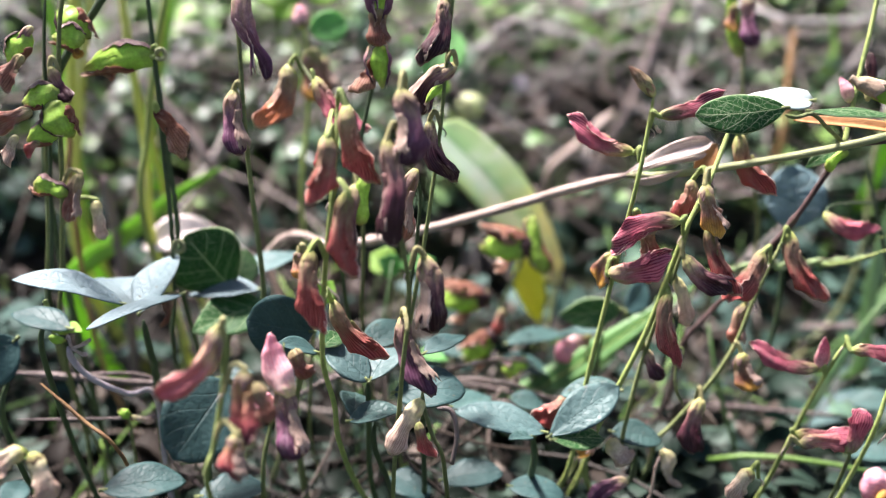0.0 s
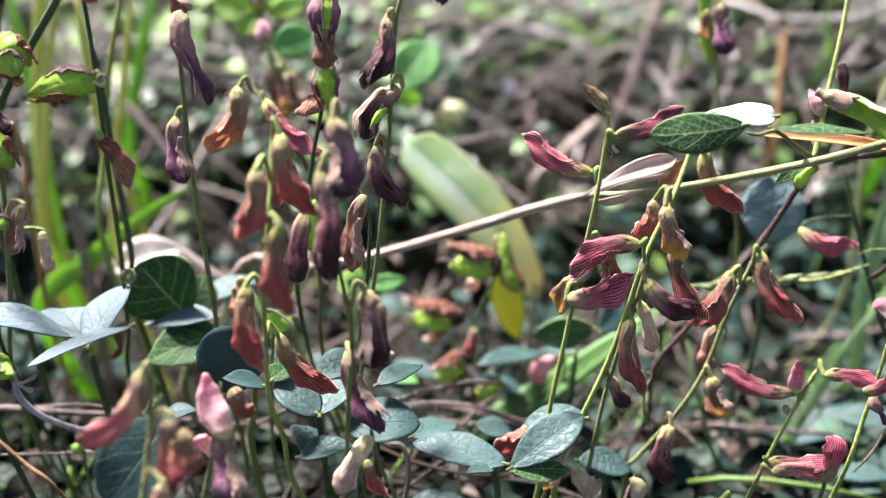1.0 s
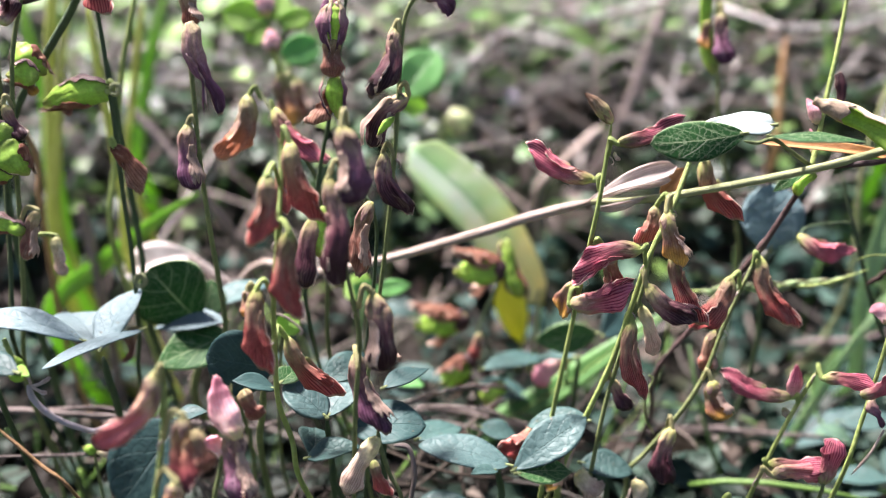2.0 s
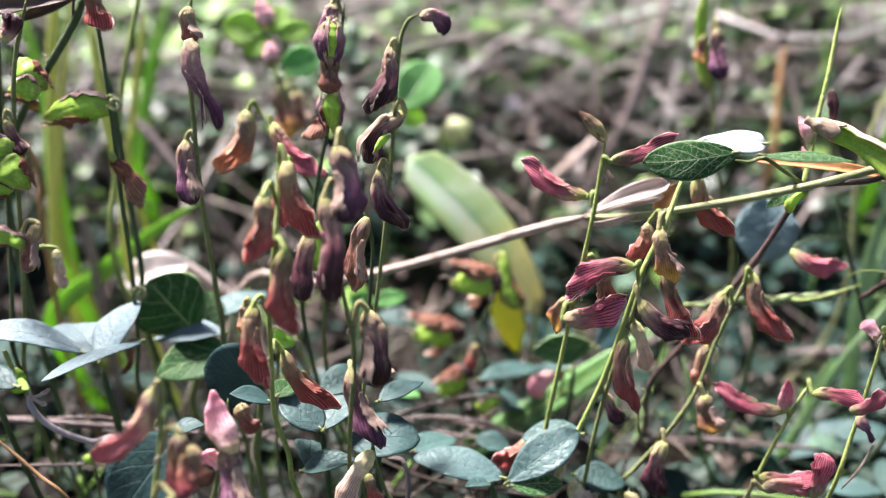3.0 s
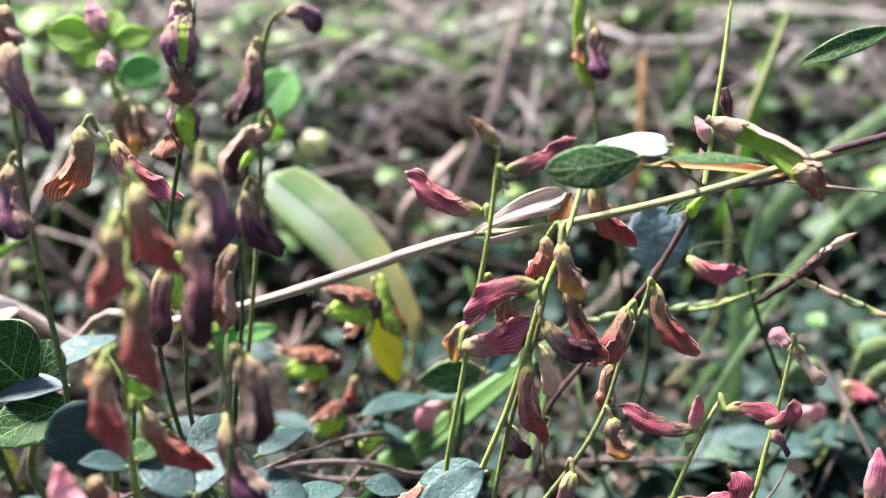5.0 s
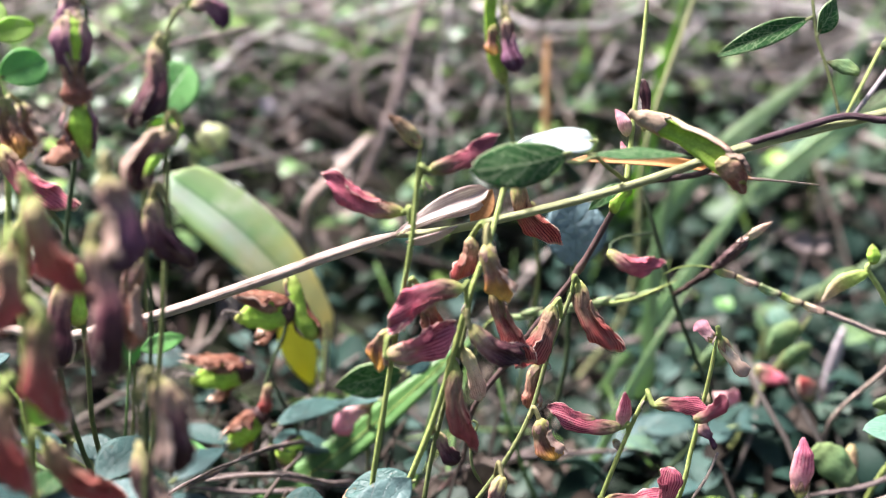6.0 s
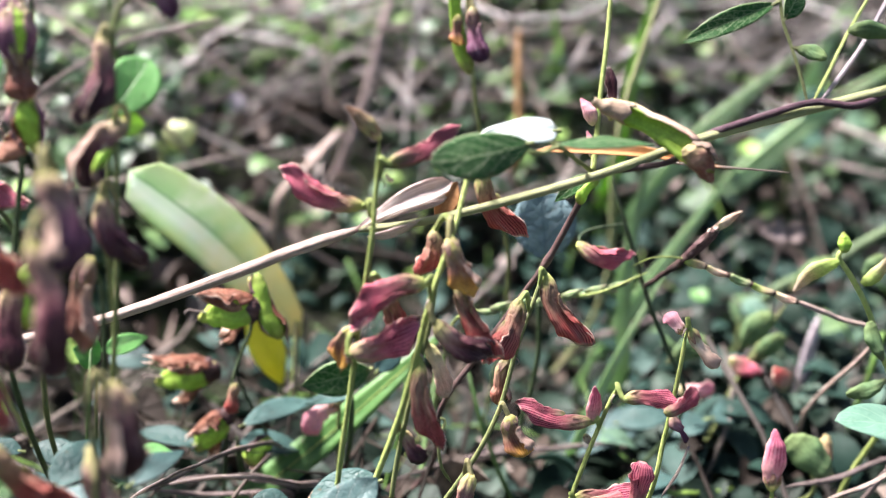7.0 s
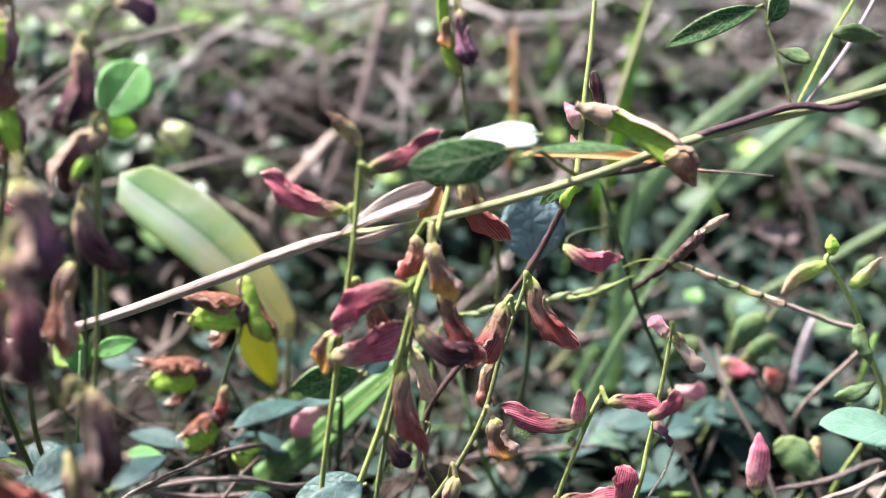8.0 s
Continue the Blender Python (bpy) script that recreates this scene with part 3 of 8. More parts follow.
def husk(parent, base, tip, width, form, sag, tone, name, side, span, f0=0.0, f1=1.0, lift=1.08, flare=0.0, ragged=0.3, seed=0, label=""):
    """A papery remnant that lies round part of a pod or a flower: a bent, torn sheet with thickness, on the given side."""
    a, b = Vector(base), Vector(tip)
    line = b - a
    size = line.length
    ax = line.normalized()
    across = line.cross(VIEW).normalized()
    deep = across.cross(ax).normalized()
    to = Vector(side)
    mid = math.atan2(to.dot(deep), to.dot(across))
    n, m = 16, 12
    top, low, uvs = [], [], []
    for i in range(n + 1):
        f = i / n
        for j in range(m + 1):
            s = 2 * j / m - 1
            tear = noise.noise(Vector((f * 7 + seed, s * 0.5 + seed * 1.7, 3.1)))
            end = noise.noise(Vector((s * 3.3 + seed * 2.3, 0.4, 7.7))) + 0.6 * noise.noise(Vector((s * 8 + seed, 2.4, 1.7)))
            g = f0 + (f1 - f0) * f * (1 + ragged * 0.5 * end)
            half = radians(span) * 0.5 * (1 + ragged * tear * (1 if s > 0 else -0.8)) * min(1.0, 0.55 + 2 * f)
            an = mid + s * half
            w = width * 0.5 * shape_at(min(1.0, max(0.0, g)), FORMS[form]) * lift + 0.00012
            out = flare * width * f * f * (1 + 0.5 * end)
            rumple = width * 0.05 * noise.noise(Vector((math.cos(an) * 3 + seed, math.sin(an) * 3, f * 5)))
            c = a + line * g + across * (sag * size * math.sin(math.pi * min(max(g, 0.0) * 1.05, 1.0)))
            way = across * math.cos(an) + deep * (math.sin(an) * (0.72 if math.sin(an) > 0 else 0.5))
            v = c + way * (w + out + rumple)
            top.append(v)
            low.append(v - way.normalized() * 0.0001)
            uvs.append((g, 0.5 * (j / m)))
    k0 = len(top)
    faces = []
    for i in range(n):
        for j in range(m):
            p = i * (m + 1) + j
            q = p + m + 1
            faces.append((p, p + 1, q + 1, q))
            faces.append((k0 + p, k0 + q, k0 + q + 1, k0 + p + 1))
    rim = [j for j in range(m + 1)] + [(i + 1) * (m + 1) + m for i in range(n)] + [n * (m + 1) + j for j in range(m - 1, -1, -1)] + [i * (m + 1) for i in range(n - 1, 0, -1)]
    for k in range(len(rim)):
        p, q = rim[k], rim[(k + 1) % len(rim)]
        faces.append((p, k0 + p, k0 + q, q))
    return mesh(name, top + low, faces, uvs + uvs, tone, parent, label)


def calyx_cup(base, tip, width, length, sag, turn, seed):
    """The small hooded cup at a flower's foot, with long pointed teeth that lie on the petal."""
    rnd = random.Random(seed)
    a, b = Vector(base), Vector(tip)
    line = b - a
    size = line.length
    ax = line.normalized()
    across = line.cross(VIEW).normalized()
    deep = across.cross(ax)
    turned = Matrix.Rotation(radians(turn), 3, ax)
    wide, high = turned @ across, turned @ deep
    sides, rows = 30, 9
    verts, faces, uvs = [], [], []
    ph = rnd.uniform(0, 6.28)
    for i in range(rows):
        f = i / (rows - 1)
        for k in range(sides):
            an = 2 * math.pi * k / sides
            tooth = abs(math.cos(2.5 * an + ph)) ** 1.5
            g = f * length * (0.42 + 0.75 * tooth)
            w = width * 0.5 * (0.34 + 0.66 * math.sin(min(1.0, g * 5.2) * math.pi / 2))
            c = a - ax * (0.02 * size) + line * g + across * (sag * size * math.sin(math.pi * max(0.0, g)))
            r = 1 + 0.10 * noise.noise(Vector((math.cos(an) * 2, math.sin(an) * 2, f * 3 + seed)))
            verts.append(c + wide * (math.cos(an) * w * r) + high * (math.sin(an) * w * r * (0.64 if math.sin(an) > 0 else 0.42)))
            uvs.append((f * (0.55 + 0.45 * tooth), k / sides if k <= sides / 2 else 1 - k / sides))
    for i in range(rows - 1):
        for k in range(sides):
            p, q = i * sides + k, i * sides + (k + 1) % sides
            faces.append((p, q, q + sides, p + sides))
    faces.append(tuple(range(sides))[::-1])
    return verts, faces, uvs


COUNT = [0]


def flower(stalk, base, tip, width, form="fan", tone=None, sag=0.08, turn=0.0, joint=None, cup=True, name="flower", label="", keel=True, cup_tone=None, bare=False):
    """A drooping pea flower under its stalk: folded petal, calyx, keel, papery wing and the hooked little stem that holds it."""
    COUNT[0] += 1
    seed = COUNT[0] * 17
    tone = tone or RED
    a, b = Vector(base), Vector(tip)
    size = (b - a).length
    ax = (b - a).normalized()
    across = ax.cross(VIEW).normalized()
    free = across * (-1 if sag >= 0 else 1)
    firm = name in ("pod", "fruit", "seed_head", "spikelet", "bud")
    worn = tone in (MAUVE, PURPLE, BROWN, BRICK, DUSKY, OCHRE)
    petal = mesh(name, *folded_petal(a, b, width, form, sag, turn, seed, crumple=0.04 if firm else 0.15 if worn else 0.075), tone, stalk, label)
    if cup:
        mesh("calyx", *calyx_cup(a, b, width * shape_at(0.2, FORMS[form]) * 1.0, 0.27, sag, turn, seed + 1), cup_tone or (CALYX_MAUVE if worn else CALYX), petal)
    if keel and form in ("fan", "spoon") and not firm:
        shift = free * width * 0.20 - VIEW * width * 0.12
        mesh("keel", *folded_petal(a + (b - a) * 0.35 + shift * 0.4, a + (b - a) * 0.88 + shift, width * 0.42, "horn", sag * 0.6, turn + 14, seed + 2, thick=0.3), tone, petal)
    if worn and tone is not DUSKY and name == "flower" and width > 0.0048:
        husk(petal, a, b, width, form, sag, PAPER if seed % 3 else tone, "wing_petal", free + VIEW * (0.5 if seed % 2 else 0.9), 70, 0.30, 0.86, 1.06, 0.10, 0.55, seed)
    if name == "flower" and tone in (RED, PINK, ORANGE) and width > 0.0055:
        husk(petal, a, b, width, form, sag, tone, "wing_petal", free * 0.9 + VIEW * 0.6, 60, 0.26, 0.70, 1.03, 0.03, 0.4, seed)
    if name == "pod" and tone is POD and width > 0.0048 and not cup and not bare:
        husk(petal, a, b, width, form, sag, SMOKE, "husk", across, 95, -0.03, 0.8, 1.07, 0.02, 0.5, seed)
        husk(petal, a, b, width, form, sag, RUST, "husk", -across, 90, 0.3, 1.0, 1.07, 0.14, 0.7, seed + 5)
    if joint is not None:
        j = Vector(joint)
        rise = Vector((0, 0, 1)) * min(0.0028, 0.4 * (a - j).length + 0.0012)
        mid = (a + j) * 0.5 + rise - ax * 0.0008
        if cup and seed % 3 != 1:
            turn_way = 1 if seed % 2 else -1
            out = Vector((turn_way * 0.0009, -0.0004, -0.0002))
            tube("withered_bract", [j + out * 0.2, j + out + Vector((0, 0, -0.0005)), j + out * 1.4 + Vector((0, 0, -0.0013)), j + out * 0.9 + Vector((0, -0.0002, -0.0019))], 0.00022, 0.0001, SHEATH, petal, sides=5, steps=3)
        tube("flower_stem", [j, j * 0.8 + a * 0.2 + rise * 0.75, mid, a - ax * 0.0004, a + ax * size * 0.07], 0.00046, 0.0007, HOOK if worn else STEM_LIME, petal, sides=8, steps=5)
    return petal


def leaf_sheet(base, tip, width, facing, fold=0.15, droop=0.06, shape=(0.45, 0.9), wave=0.02, seed=0, thick=0.00022, twist=0.0, bow=0.0):
    """A leaf blade with thickness: folded along its midrib, arched and a little wavy."""
    rnd = random.Random(seed)
    a, b = Vector(base), Vector(tip)
    line = b - a
    size = line.length
    ax = line.normalized()
    up0 = Vector(facing)
    up0 = (up0 - ax * up0.dot(ax)).normalized()
    nx, ny = 10, 16
    peak, blunt = shape
    top, bottom, uvs = [], [], []
    p1, p2 = rnd.uniform(0, 6.28), rnd.uniform(0, 6.28)
    for j in range(ny + 1):
        f = j / ny
        g = f ** (math.log(0.5) / math.log(peak))
        half = 0.5 * width * max(0.0, math.sin(math.pi * g)) ** blunt
        half = max(half, width * 0.012)
        up = Matrix.Rotation(radians(twist * f), 3, ax) @ up0
        wide = ax.cross(up).normalized()
        c = a + line * f + up * (droop * size * math.sin(math.pi * f)) + wide * (bow * size * math.sin(math.pi * f))
        for i in range(nx + 1):
            s = 2 * i / nx - 1
            h = fold * abs(s) * half + wave * width * math.sin(7 * f + p1 + 2 * s) * abs(s) + 0.5 * wave * width * math.sin(15 * f + p2) * s * s
            v = c + wide * (s * half) + up * h
            top.append(v)
            bottom.append(v - up * thick)
            uvs.append((i / nx, f))
    verts = top + bottom
    n = len(top)
    faces = []
    for j in range(ny):
        for i in range(nx):
            p = j * (nx + 1) + i
            q = p + nx + 1
            faces.append((p, p + 1, q + 1, q))
            faces.append((n + p, n + q, n + q + 1, n + p + 1))
    edge = [i for i in range(nx + 1)] + [(j + 1) * (nx + 1) + nx for j in range(ny)] + [ny * (nx + 1) + i for i in range(nx - 1, -1, -1)] + [j * (nx + 1) for j in range(ny - 1, 0, -1)]
    for k in range(len(edge)):
        p, q = edge[k], edge[(k + 1) % len(edge)]
        faces.append((p, n + p, n + q, q))
    return verts, faces, uvs + uvs


def leaf(parent, base, tip, width, facing=(0, -0.4, 1), tone=None, name="leaflet", label="", **how):
    COUNT[0] += 1
    verts, faces, uvs = leaf_sheet(base, tip, width, facing, seed=COUNT[0], **how)
    if tone is SHEATH:
        uvs = [(v * 0.5, u) for u, v in uvs]
    sheet = mesh(name, verts, faces, uvs, tone or BLUE_LEAF, parent, label)
    if name == "leaflet":
        a, ax = Vector(base), (Vector(tip) - Vector(base)).normalized()
        tube("leaf_joint", [a - ax * 0.0007, a, a + ax * 0.0012], 0.00045, 0.0004, STEM, sheet, sides=7, steps=4)
    return sheet


def blade(name, pts, width, tone, label, category="grass", facing=(0, -1, 0.3), group="", fold=0.25):
    """A grass blade: a long folded strip along pts, tapering to its tip."""
    run = curve_points(pts, 8)
    n = len(run)
    at = run[-1]
    verts, faces, uvs = [], [], []
    for i, p in enumerate(run):
        f = i / (n - 1)
        ax = (run[min(i + 1, n - 1)] - run[max(i - 1, 0)]).normalized()
        up = Vector(facing)
        up = (up - ax * up.dot(ax)).normalized()
        wide = ax.cross(up)
        w = width * 0.5 * max(0.04, min(1.0, 2.6 * f) ** 0.7)
        for s, h in ((-1, fold), (-0.5, fold * 0.5), (0, 0), (0.5, fold * 0.5), (1, fold)):
            verts.append(p + wide * (s * w) + up * (h * w))
            uvs.append(((s + 1) / 2, f))
        for s, h in ((1, fold), (0, 0), (-1, fold)):
            verts.append(p + wide * (s * w * 0.97) + up * (h * w - 0.00025))
            uvs.append(((s + 1) / 2, f))
    for i in range(n - 1):
        for k in range(8):
            p, q = i * 8 + k, i * 8 + (k + 1) % 8
            faces.append((p, q, q + 8, p + 8))
    faces.append(tuple(range(8))[::-1])
    faces.append(tuple((n - 1) * 8 + k for k in range(8)))
    e = thing(name, tuple(at), label, category, group)
    mesh("blade", verts, faces, uvs, tone, e)
    top = Vector(facing).normalized() * 0.00012
    tube("midrib", [q + top for q in run[2::6]] + [run[-1] + top], width * 0.02, width * 0.045, STEM_LIME if tone is not BLADE_PALE else CULM, e, sides=6, steps=5)
    return e


def single(name, pts, r0, r1, material, label, category, group="", part_name="stem", **how):
    """A thing that is one long stem or straw."""
    e = thing(name, tuple(pts[-1]), label, category, group)
    tube(part_name, pts, r0, r1, material, e, **how)
    return e


# ---------- the ground ----------
def ground_height(x, y):
    t = min(1.0, max(0.0, (y - 0.36) / 0.17))
    z = -0.042 + 0.082 * t * t * (3 - 2 * t)
    if y > 0.50:
        z += 0.28 * (min(y, 2.2) - 0.50)
    near = max(0.0, 1.0 - abs(y - 0.5) / 2.0)
    z += near * (0.014 * math.sin(9 * x + 1.3) * math.sin(7 * y + 0.4) + 0.006 * math.sin(31 * x + 4 * y) + 0.006 * math.sin(27 * y - 6 * x + 2))
    return z


def build_ground():
    m, nt, b = shader("shade_dark_soil", 0.85, 0.2)
    where = nt.nodes.new("ShaderNodeTexCoord").outputs["Object"]
    big, fine = grain(nt, 14.0, 5.0, where), grain(nt, 240.0, 6.0, where)
    # soil colour set near black to include the shade below the plants
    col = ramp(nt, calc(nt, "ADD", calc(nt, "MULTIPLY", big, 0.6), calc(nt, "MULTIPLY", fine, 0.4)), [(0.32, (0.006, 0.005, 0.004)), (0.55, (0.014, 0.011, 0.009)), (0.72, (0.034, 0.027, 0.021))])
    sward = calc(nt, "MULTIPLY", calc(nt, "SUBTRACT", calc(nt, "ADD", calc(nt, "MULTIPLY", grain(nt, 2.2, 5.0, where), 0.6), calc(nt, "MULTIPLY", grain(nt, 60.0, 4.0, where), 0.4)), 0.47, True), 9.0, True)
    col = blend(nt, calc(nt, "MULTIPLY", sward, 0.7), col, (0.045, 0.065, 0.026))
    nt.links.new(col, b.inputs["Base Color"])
    relief(nt, b, calc(nt, "ADD", big, fine), 0.8, 0.004)
    axis = sorted({round(s * v, 4) for s in (-1, 1) for v in [0.02 * k for k in range(41)] + [0.9, 1.1, 1.4, 2, 3, 5, 9, 20, 60, 200, 700, 2000]})
    deep = [-2000, -700, -200, -60, -20, -8, -3, -1.5, -0.8, -0.4, -0.2] + [0.02 * k for k in range(61)] + [1.3, 1.5, 1.8, 2.2, 2.8, 4, 7, 15, 40, 150, 600, 2000]
    verts = [(x, y, ground_height(x, y)) for y in deep for x in axis]
    nx = len(axis)
    faces = [(j * nx + i, j * nx + i + 1, (j + 1) * nx + i + 1, (j + 1) * nx + i) for j in range(len(deep) - 1) for i in range(nx - 1)]
    uvs = [(v[0], v[1]) for v in verts]
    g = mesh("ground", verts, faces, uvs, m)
    tagged(g, "soil bank coloured dark for shade, with plant litter", "ground", kind="structure")


build_ground()

# ---------- the flower stalks beside the straw ----------
plant = thing("flowering_stalk", (0.0184, 0.2212, -0.0226), "upright green stalk with a bud and two magenta pea flowers", "wildflower", "wilted pea flower stalks")
tube("stem", [(0.0486, 0.2180, 0.1118), (0.0472, 0.2152, 0.1030), (0.0455, 0.2129, 0.0928), (0.0426, 0.2116, 0.0775), (0.0397, 0.2100, 0.0616), (0.0359, 0.2076, 0.0414), (0.0342, 0.2056, 0.0268), (0.0315, 0.2142, 0.0036), (0.0184, 0.2212, -0.0226)], 0.00048, 0.00068, STEM_LIME, plant)
flower(plant, (0.0486, 0.2179, 0.1116), (0.0427, 0.2204, 0.1179), 0.00348, "bud", CALYX_DARK, 0.04, 0, name='bud', label='closed green-brown flower bud', cup_tone=CALYX_DARK)
flower(plant, (0.0450, 0.2193, 0.0976), (0.0304, 0.2258, 0.1035), 0.00564, "spoon", PINK, -0.1, 0, (0.0460, 0.2155, 0.0963))
flower(plant, (0.0497, 0.2142, 0.1080), (0.0649, 0.2194, 0.1112), 0.00500, "spoon", PINK, 0.05, 0, (0.0478, 0.2159, 0.1045))
flower(plant, (0.0491, 0.2157, 0.1053), (0.0502, 0.2145, 0.1037), 0.00129, "horn", PALE, 0.1, 0, cup=False, name='withered_petal')
plant = thing("flowering_stalk", (0.0537, 0.2309, -0.0254), "leaning green stalk with a crowd of veined red pea flowers", "wildflower", "wilted pea flower stalks")
tube("stem", [(0.0685, 0.2224, 0.1028), (0.0665, 0.2198, 0.0984), (0.0626, 0.2149, 0.0911), (0.0571, 0.2103, 0.0809), (0.0538, 0.2086, 0.0699), (0.0495, 0.2075, 0.0552), (0.0432, 0.2067, 0.0387), (0.0380, 0.2051, 0.0254), (0.0400, 0.2193, 0.0015), (0.0537, 0.2309, -0.0254)], 0.00054, 0.00075, STEM_LIME, plant)
tube("side_stem", [(0.0593, 0.2129, 0.0855), (0.0560, 0.2098, 0.0723), (0.0527, 0.2085, 0.0608), (0.0484, 0.2074, 0.0424), (0.0447, 0.2044, 0.0207)], 0.00049, 0.00056, STEM, plant)
flower(plant, (0.0724, 0.2274, 0.0991), (0.0792, 0.2219, 0.0859), 0.00683, "fan", RED, 0.12, 10, (0.0686, 0.2227, 0.1024))
flower(plant, (0.0600, 0.2189, 0.0905), (0.0570, 0.2154, 0.0827), 0.00564, "fan", RED, -0.06, 0, (0.0627, 0.2150, 0.0915))
flower(plant, (0.0611, 0.2119, 0.0919), (0.0638, 0.2072, 0.0809), 0.00599, "spoon", OCHRE, 0.06, 15, (0.0627, 0.2151, 0.0917), label='ochre flower with a yellow tip')
flower(plant, (0.0637, 0.2137, 0.0808), (0.0689, 0.2083, 0.0655), 0.00617, "fan", RED, 0.05, 0, (0.0589, 0.2121, 0.0837))
flower(plant, (0.0569, 0.2074, 0.0756), (0.0678, 0.2051, 0.0669), 0.00633, "spoon", PURPLE, 0.1, 0, (0.0565, 0.2099, 0.0764))
flower(plant, (0.0549, 0.2080, 0.0846), (0.0400, 0.2091, 0.0793), 0.0074, "fan", PINK, 0.1, 8, (0.0565, 0.2094, 0.0802))
flower(plant, (0.0477, 0.2137, 0.0820), (0.0516, 0.2121, 0.0681), 0.00648, "fan", RED, -0.03, 0, (0.0443, 0.2118, 0.0818))
flower(plant, (0.0395, 0.2081, 0.0709), (0.0535, 0.2071, 0.0752), 0.00769, "spoon", PINK, 0.09, 0, (0.0417, 0.2116, 0.0715), cup=False)
flower(plant, (0.0413, 0.2128, 0.0742), (0.0370, 0.2097, 0.0673), 0.00487, "spoon", OCHRE, 0.12, 0, (0.0428, 0.2129, 0.0756), label='small ochre flower with an orange tip')
flower(plant, (0.0541, 0.2080, 0.0660), (0.0554, 0.2011, 0.0500), 0.00564, "spoon", RED, 0.1, 0, (0.0521, 0.2092, 0.0626), label='long red flower with dark veins')
flower(plant, (0.0565, 0.2123, 0.0680), (0.0601, 0.2093, 0.0559), 0.00410, "horn", PALE, -0.05, 0, (0.0536, 0.2090, 0.0682))
flower(plant, (0.0501, 0.2085, 0.0498), (0.0544, 0.2064, 0.0423), 0.00416, "horn", PURPLE, 0.05, 0, (0.0487, 0.2084, 0.0498))
plant = thing("flowering_stalk", (0.0560, 0.2439, -0.0268), "slanting green stalk with drooping red pea flowers", "wildflower", "wilted pea flower stalks")
tube("stem", [(0.0863, 0.2238, 0.0747), (0.0835, 0.2214, 0.0694), (0.0791, 0.2191, 0.0595), (0.0744, 0.2157, 0.0469), (0.0682, 0.2132, 0.0367), (0.0601, 0.2124, 0.0255), (0.0560, 0.2121, 0.0201), (0.0590, 0.2296, -0.0017), (0.0560, 0.2439, -0.0268)], 0.00047, 0.00069, STEM, plant)
flower(plant, (0.0872, 0.2237, 0.0745), (0.0940, 0.2173, 0.0592), 0.00757, "fan", RED, 0.1, 0, (0.0852, 0.2228, 0.0724), label='hanging red flower with fanned veins')
flower(plant, (0.0796, 0.2198, 0.0711), (0.0698, 0.2111, 0.0618), 0.00717, "spoon", RED, -0.1, 0, (0.0825, 0.2210, 0.0674))
flower(plant, (0.0778, 0.2217, 0.0555), (0.0751, 0.2185, 0.0458), 0.00489, "horn", BROWN, 0.06, 0, (0.0785, 0.2193, 0.0575))
flower(plant, (0.0756, 0.2132, 0.0461), (0.0781, 0.2086, 0.0378), 0.00592, "horn", OCHRE, 0.08, 0, (0.0738, 0.2151, 0.0456), label='shrivelled brown flower')
flower(plant, (0.0656, 0.2091, 0.0351), (0.0629, 0.2035, 0.0224), 0.00568, "horn", PURPLE, 0.08, 0, (0.0651, 0.2122, 0.0333))
tube("tendril", [(0.0620, 0.2118, 0.0315), (0.0598, 0.2127, 0.0361), (0.0597, 0.2141, 0.0419), (0.0615, 0.2156, 0.0453), (0.0606, 0.2161, 0.0464)], 0.00043, 0.00030, STEM, plant)

# ---------- pink flowers on pale green stalks ----------
plant = thing("flowering_stalk", (0.0786, 0.2256, -0.0299), "pale green stalk with two pink pea flowers", "wildflower", "wilted pea flower stalks")
tube("stem", [(0.0996, 0.2096, 0.0511), (0.0974, 0.2088, 0.0468), (0.0932, 0.2065, 0.0395), (0.0886, 0.2042, 0.0295), (0.0853, 0.2021, 0.0225), (0.0854, 0.2150, -0.0024), (0.0786, 0.2256, -0.0299)], 0.00046, 0.00063, STEM_LIME, plant)
flower(plant, (0.0936, 0.2086, 0.0443), (0.0782, 0.2139, 0.0476), 0.00540, "spoon", PINK, -0.08, 0, (0.0953, 0.2075, 0.0428))
flower(plant, (0.0938, 0.2084, 0.0438), (0.0946, 0.2102, 0.0527), 0.00400, "bud", ROSE_DEEP, 0.05, 0, cup=False, name='standard_petal', label='upright pale pink petal')
flower(plant, (0.0989, 0.2037, 0.0526), (0.1096, 0.1977, 0.0532), 0.00490, "spoon", PINK, -0.06, 0, (0.0991, 0.2084, 0.0509))
flower(plant, (0.1051, 0.1970, 0.0518), (0.1124, 0.1972, 0.0568), 0.00443, "horn", PINK, 0.12, 0, cup=False)
flower(plant, (0.0922, 0.2083, 0.0413), (0.0936, 0.2073, 0.0387), 0.00195, "bud", PALE, 0, 0, name='bud')
flower(plant, (0.0752, 0.1937, 0.0248), (0.0703, 0.1904, 0.0175), 0.00579, "horn", PALE, 0.06, 0, (0.0774, 0.1941, 0.0221), label='pale folded flower')
flower(plant, (0.0872, 0.1965, 0.0306), (0.0985, 0.1965, 0.0304), 0.00480, "horn", DUSKY, -0.05, 0, (0.0841, 0.1968, 0.0292))
plant = thing("flowering_stalk", (0.1054, 0.2125, -0.0356), "green stalk with pale pink withered flowers at its top", "wildflower", "wilted pea flower stalks")
tube("stem", [(0.1139, 0.2065, 0.0663), (0.1124, 0.2047, 0.0592), (0.1104, 0.2030, 0.0496), (0.1081, 0.2013, 0.0398), (0.1055, 0.1994, 0.0293), (0.1028, 0.2066, -0.0024), (0.1054, 0.2125, -0.0356)], 0.00046, 0.00061, STEM_LIME, plant)
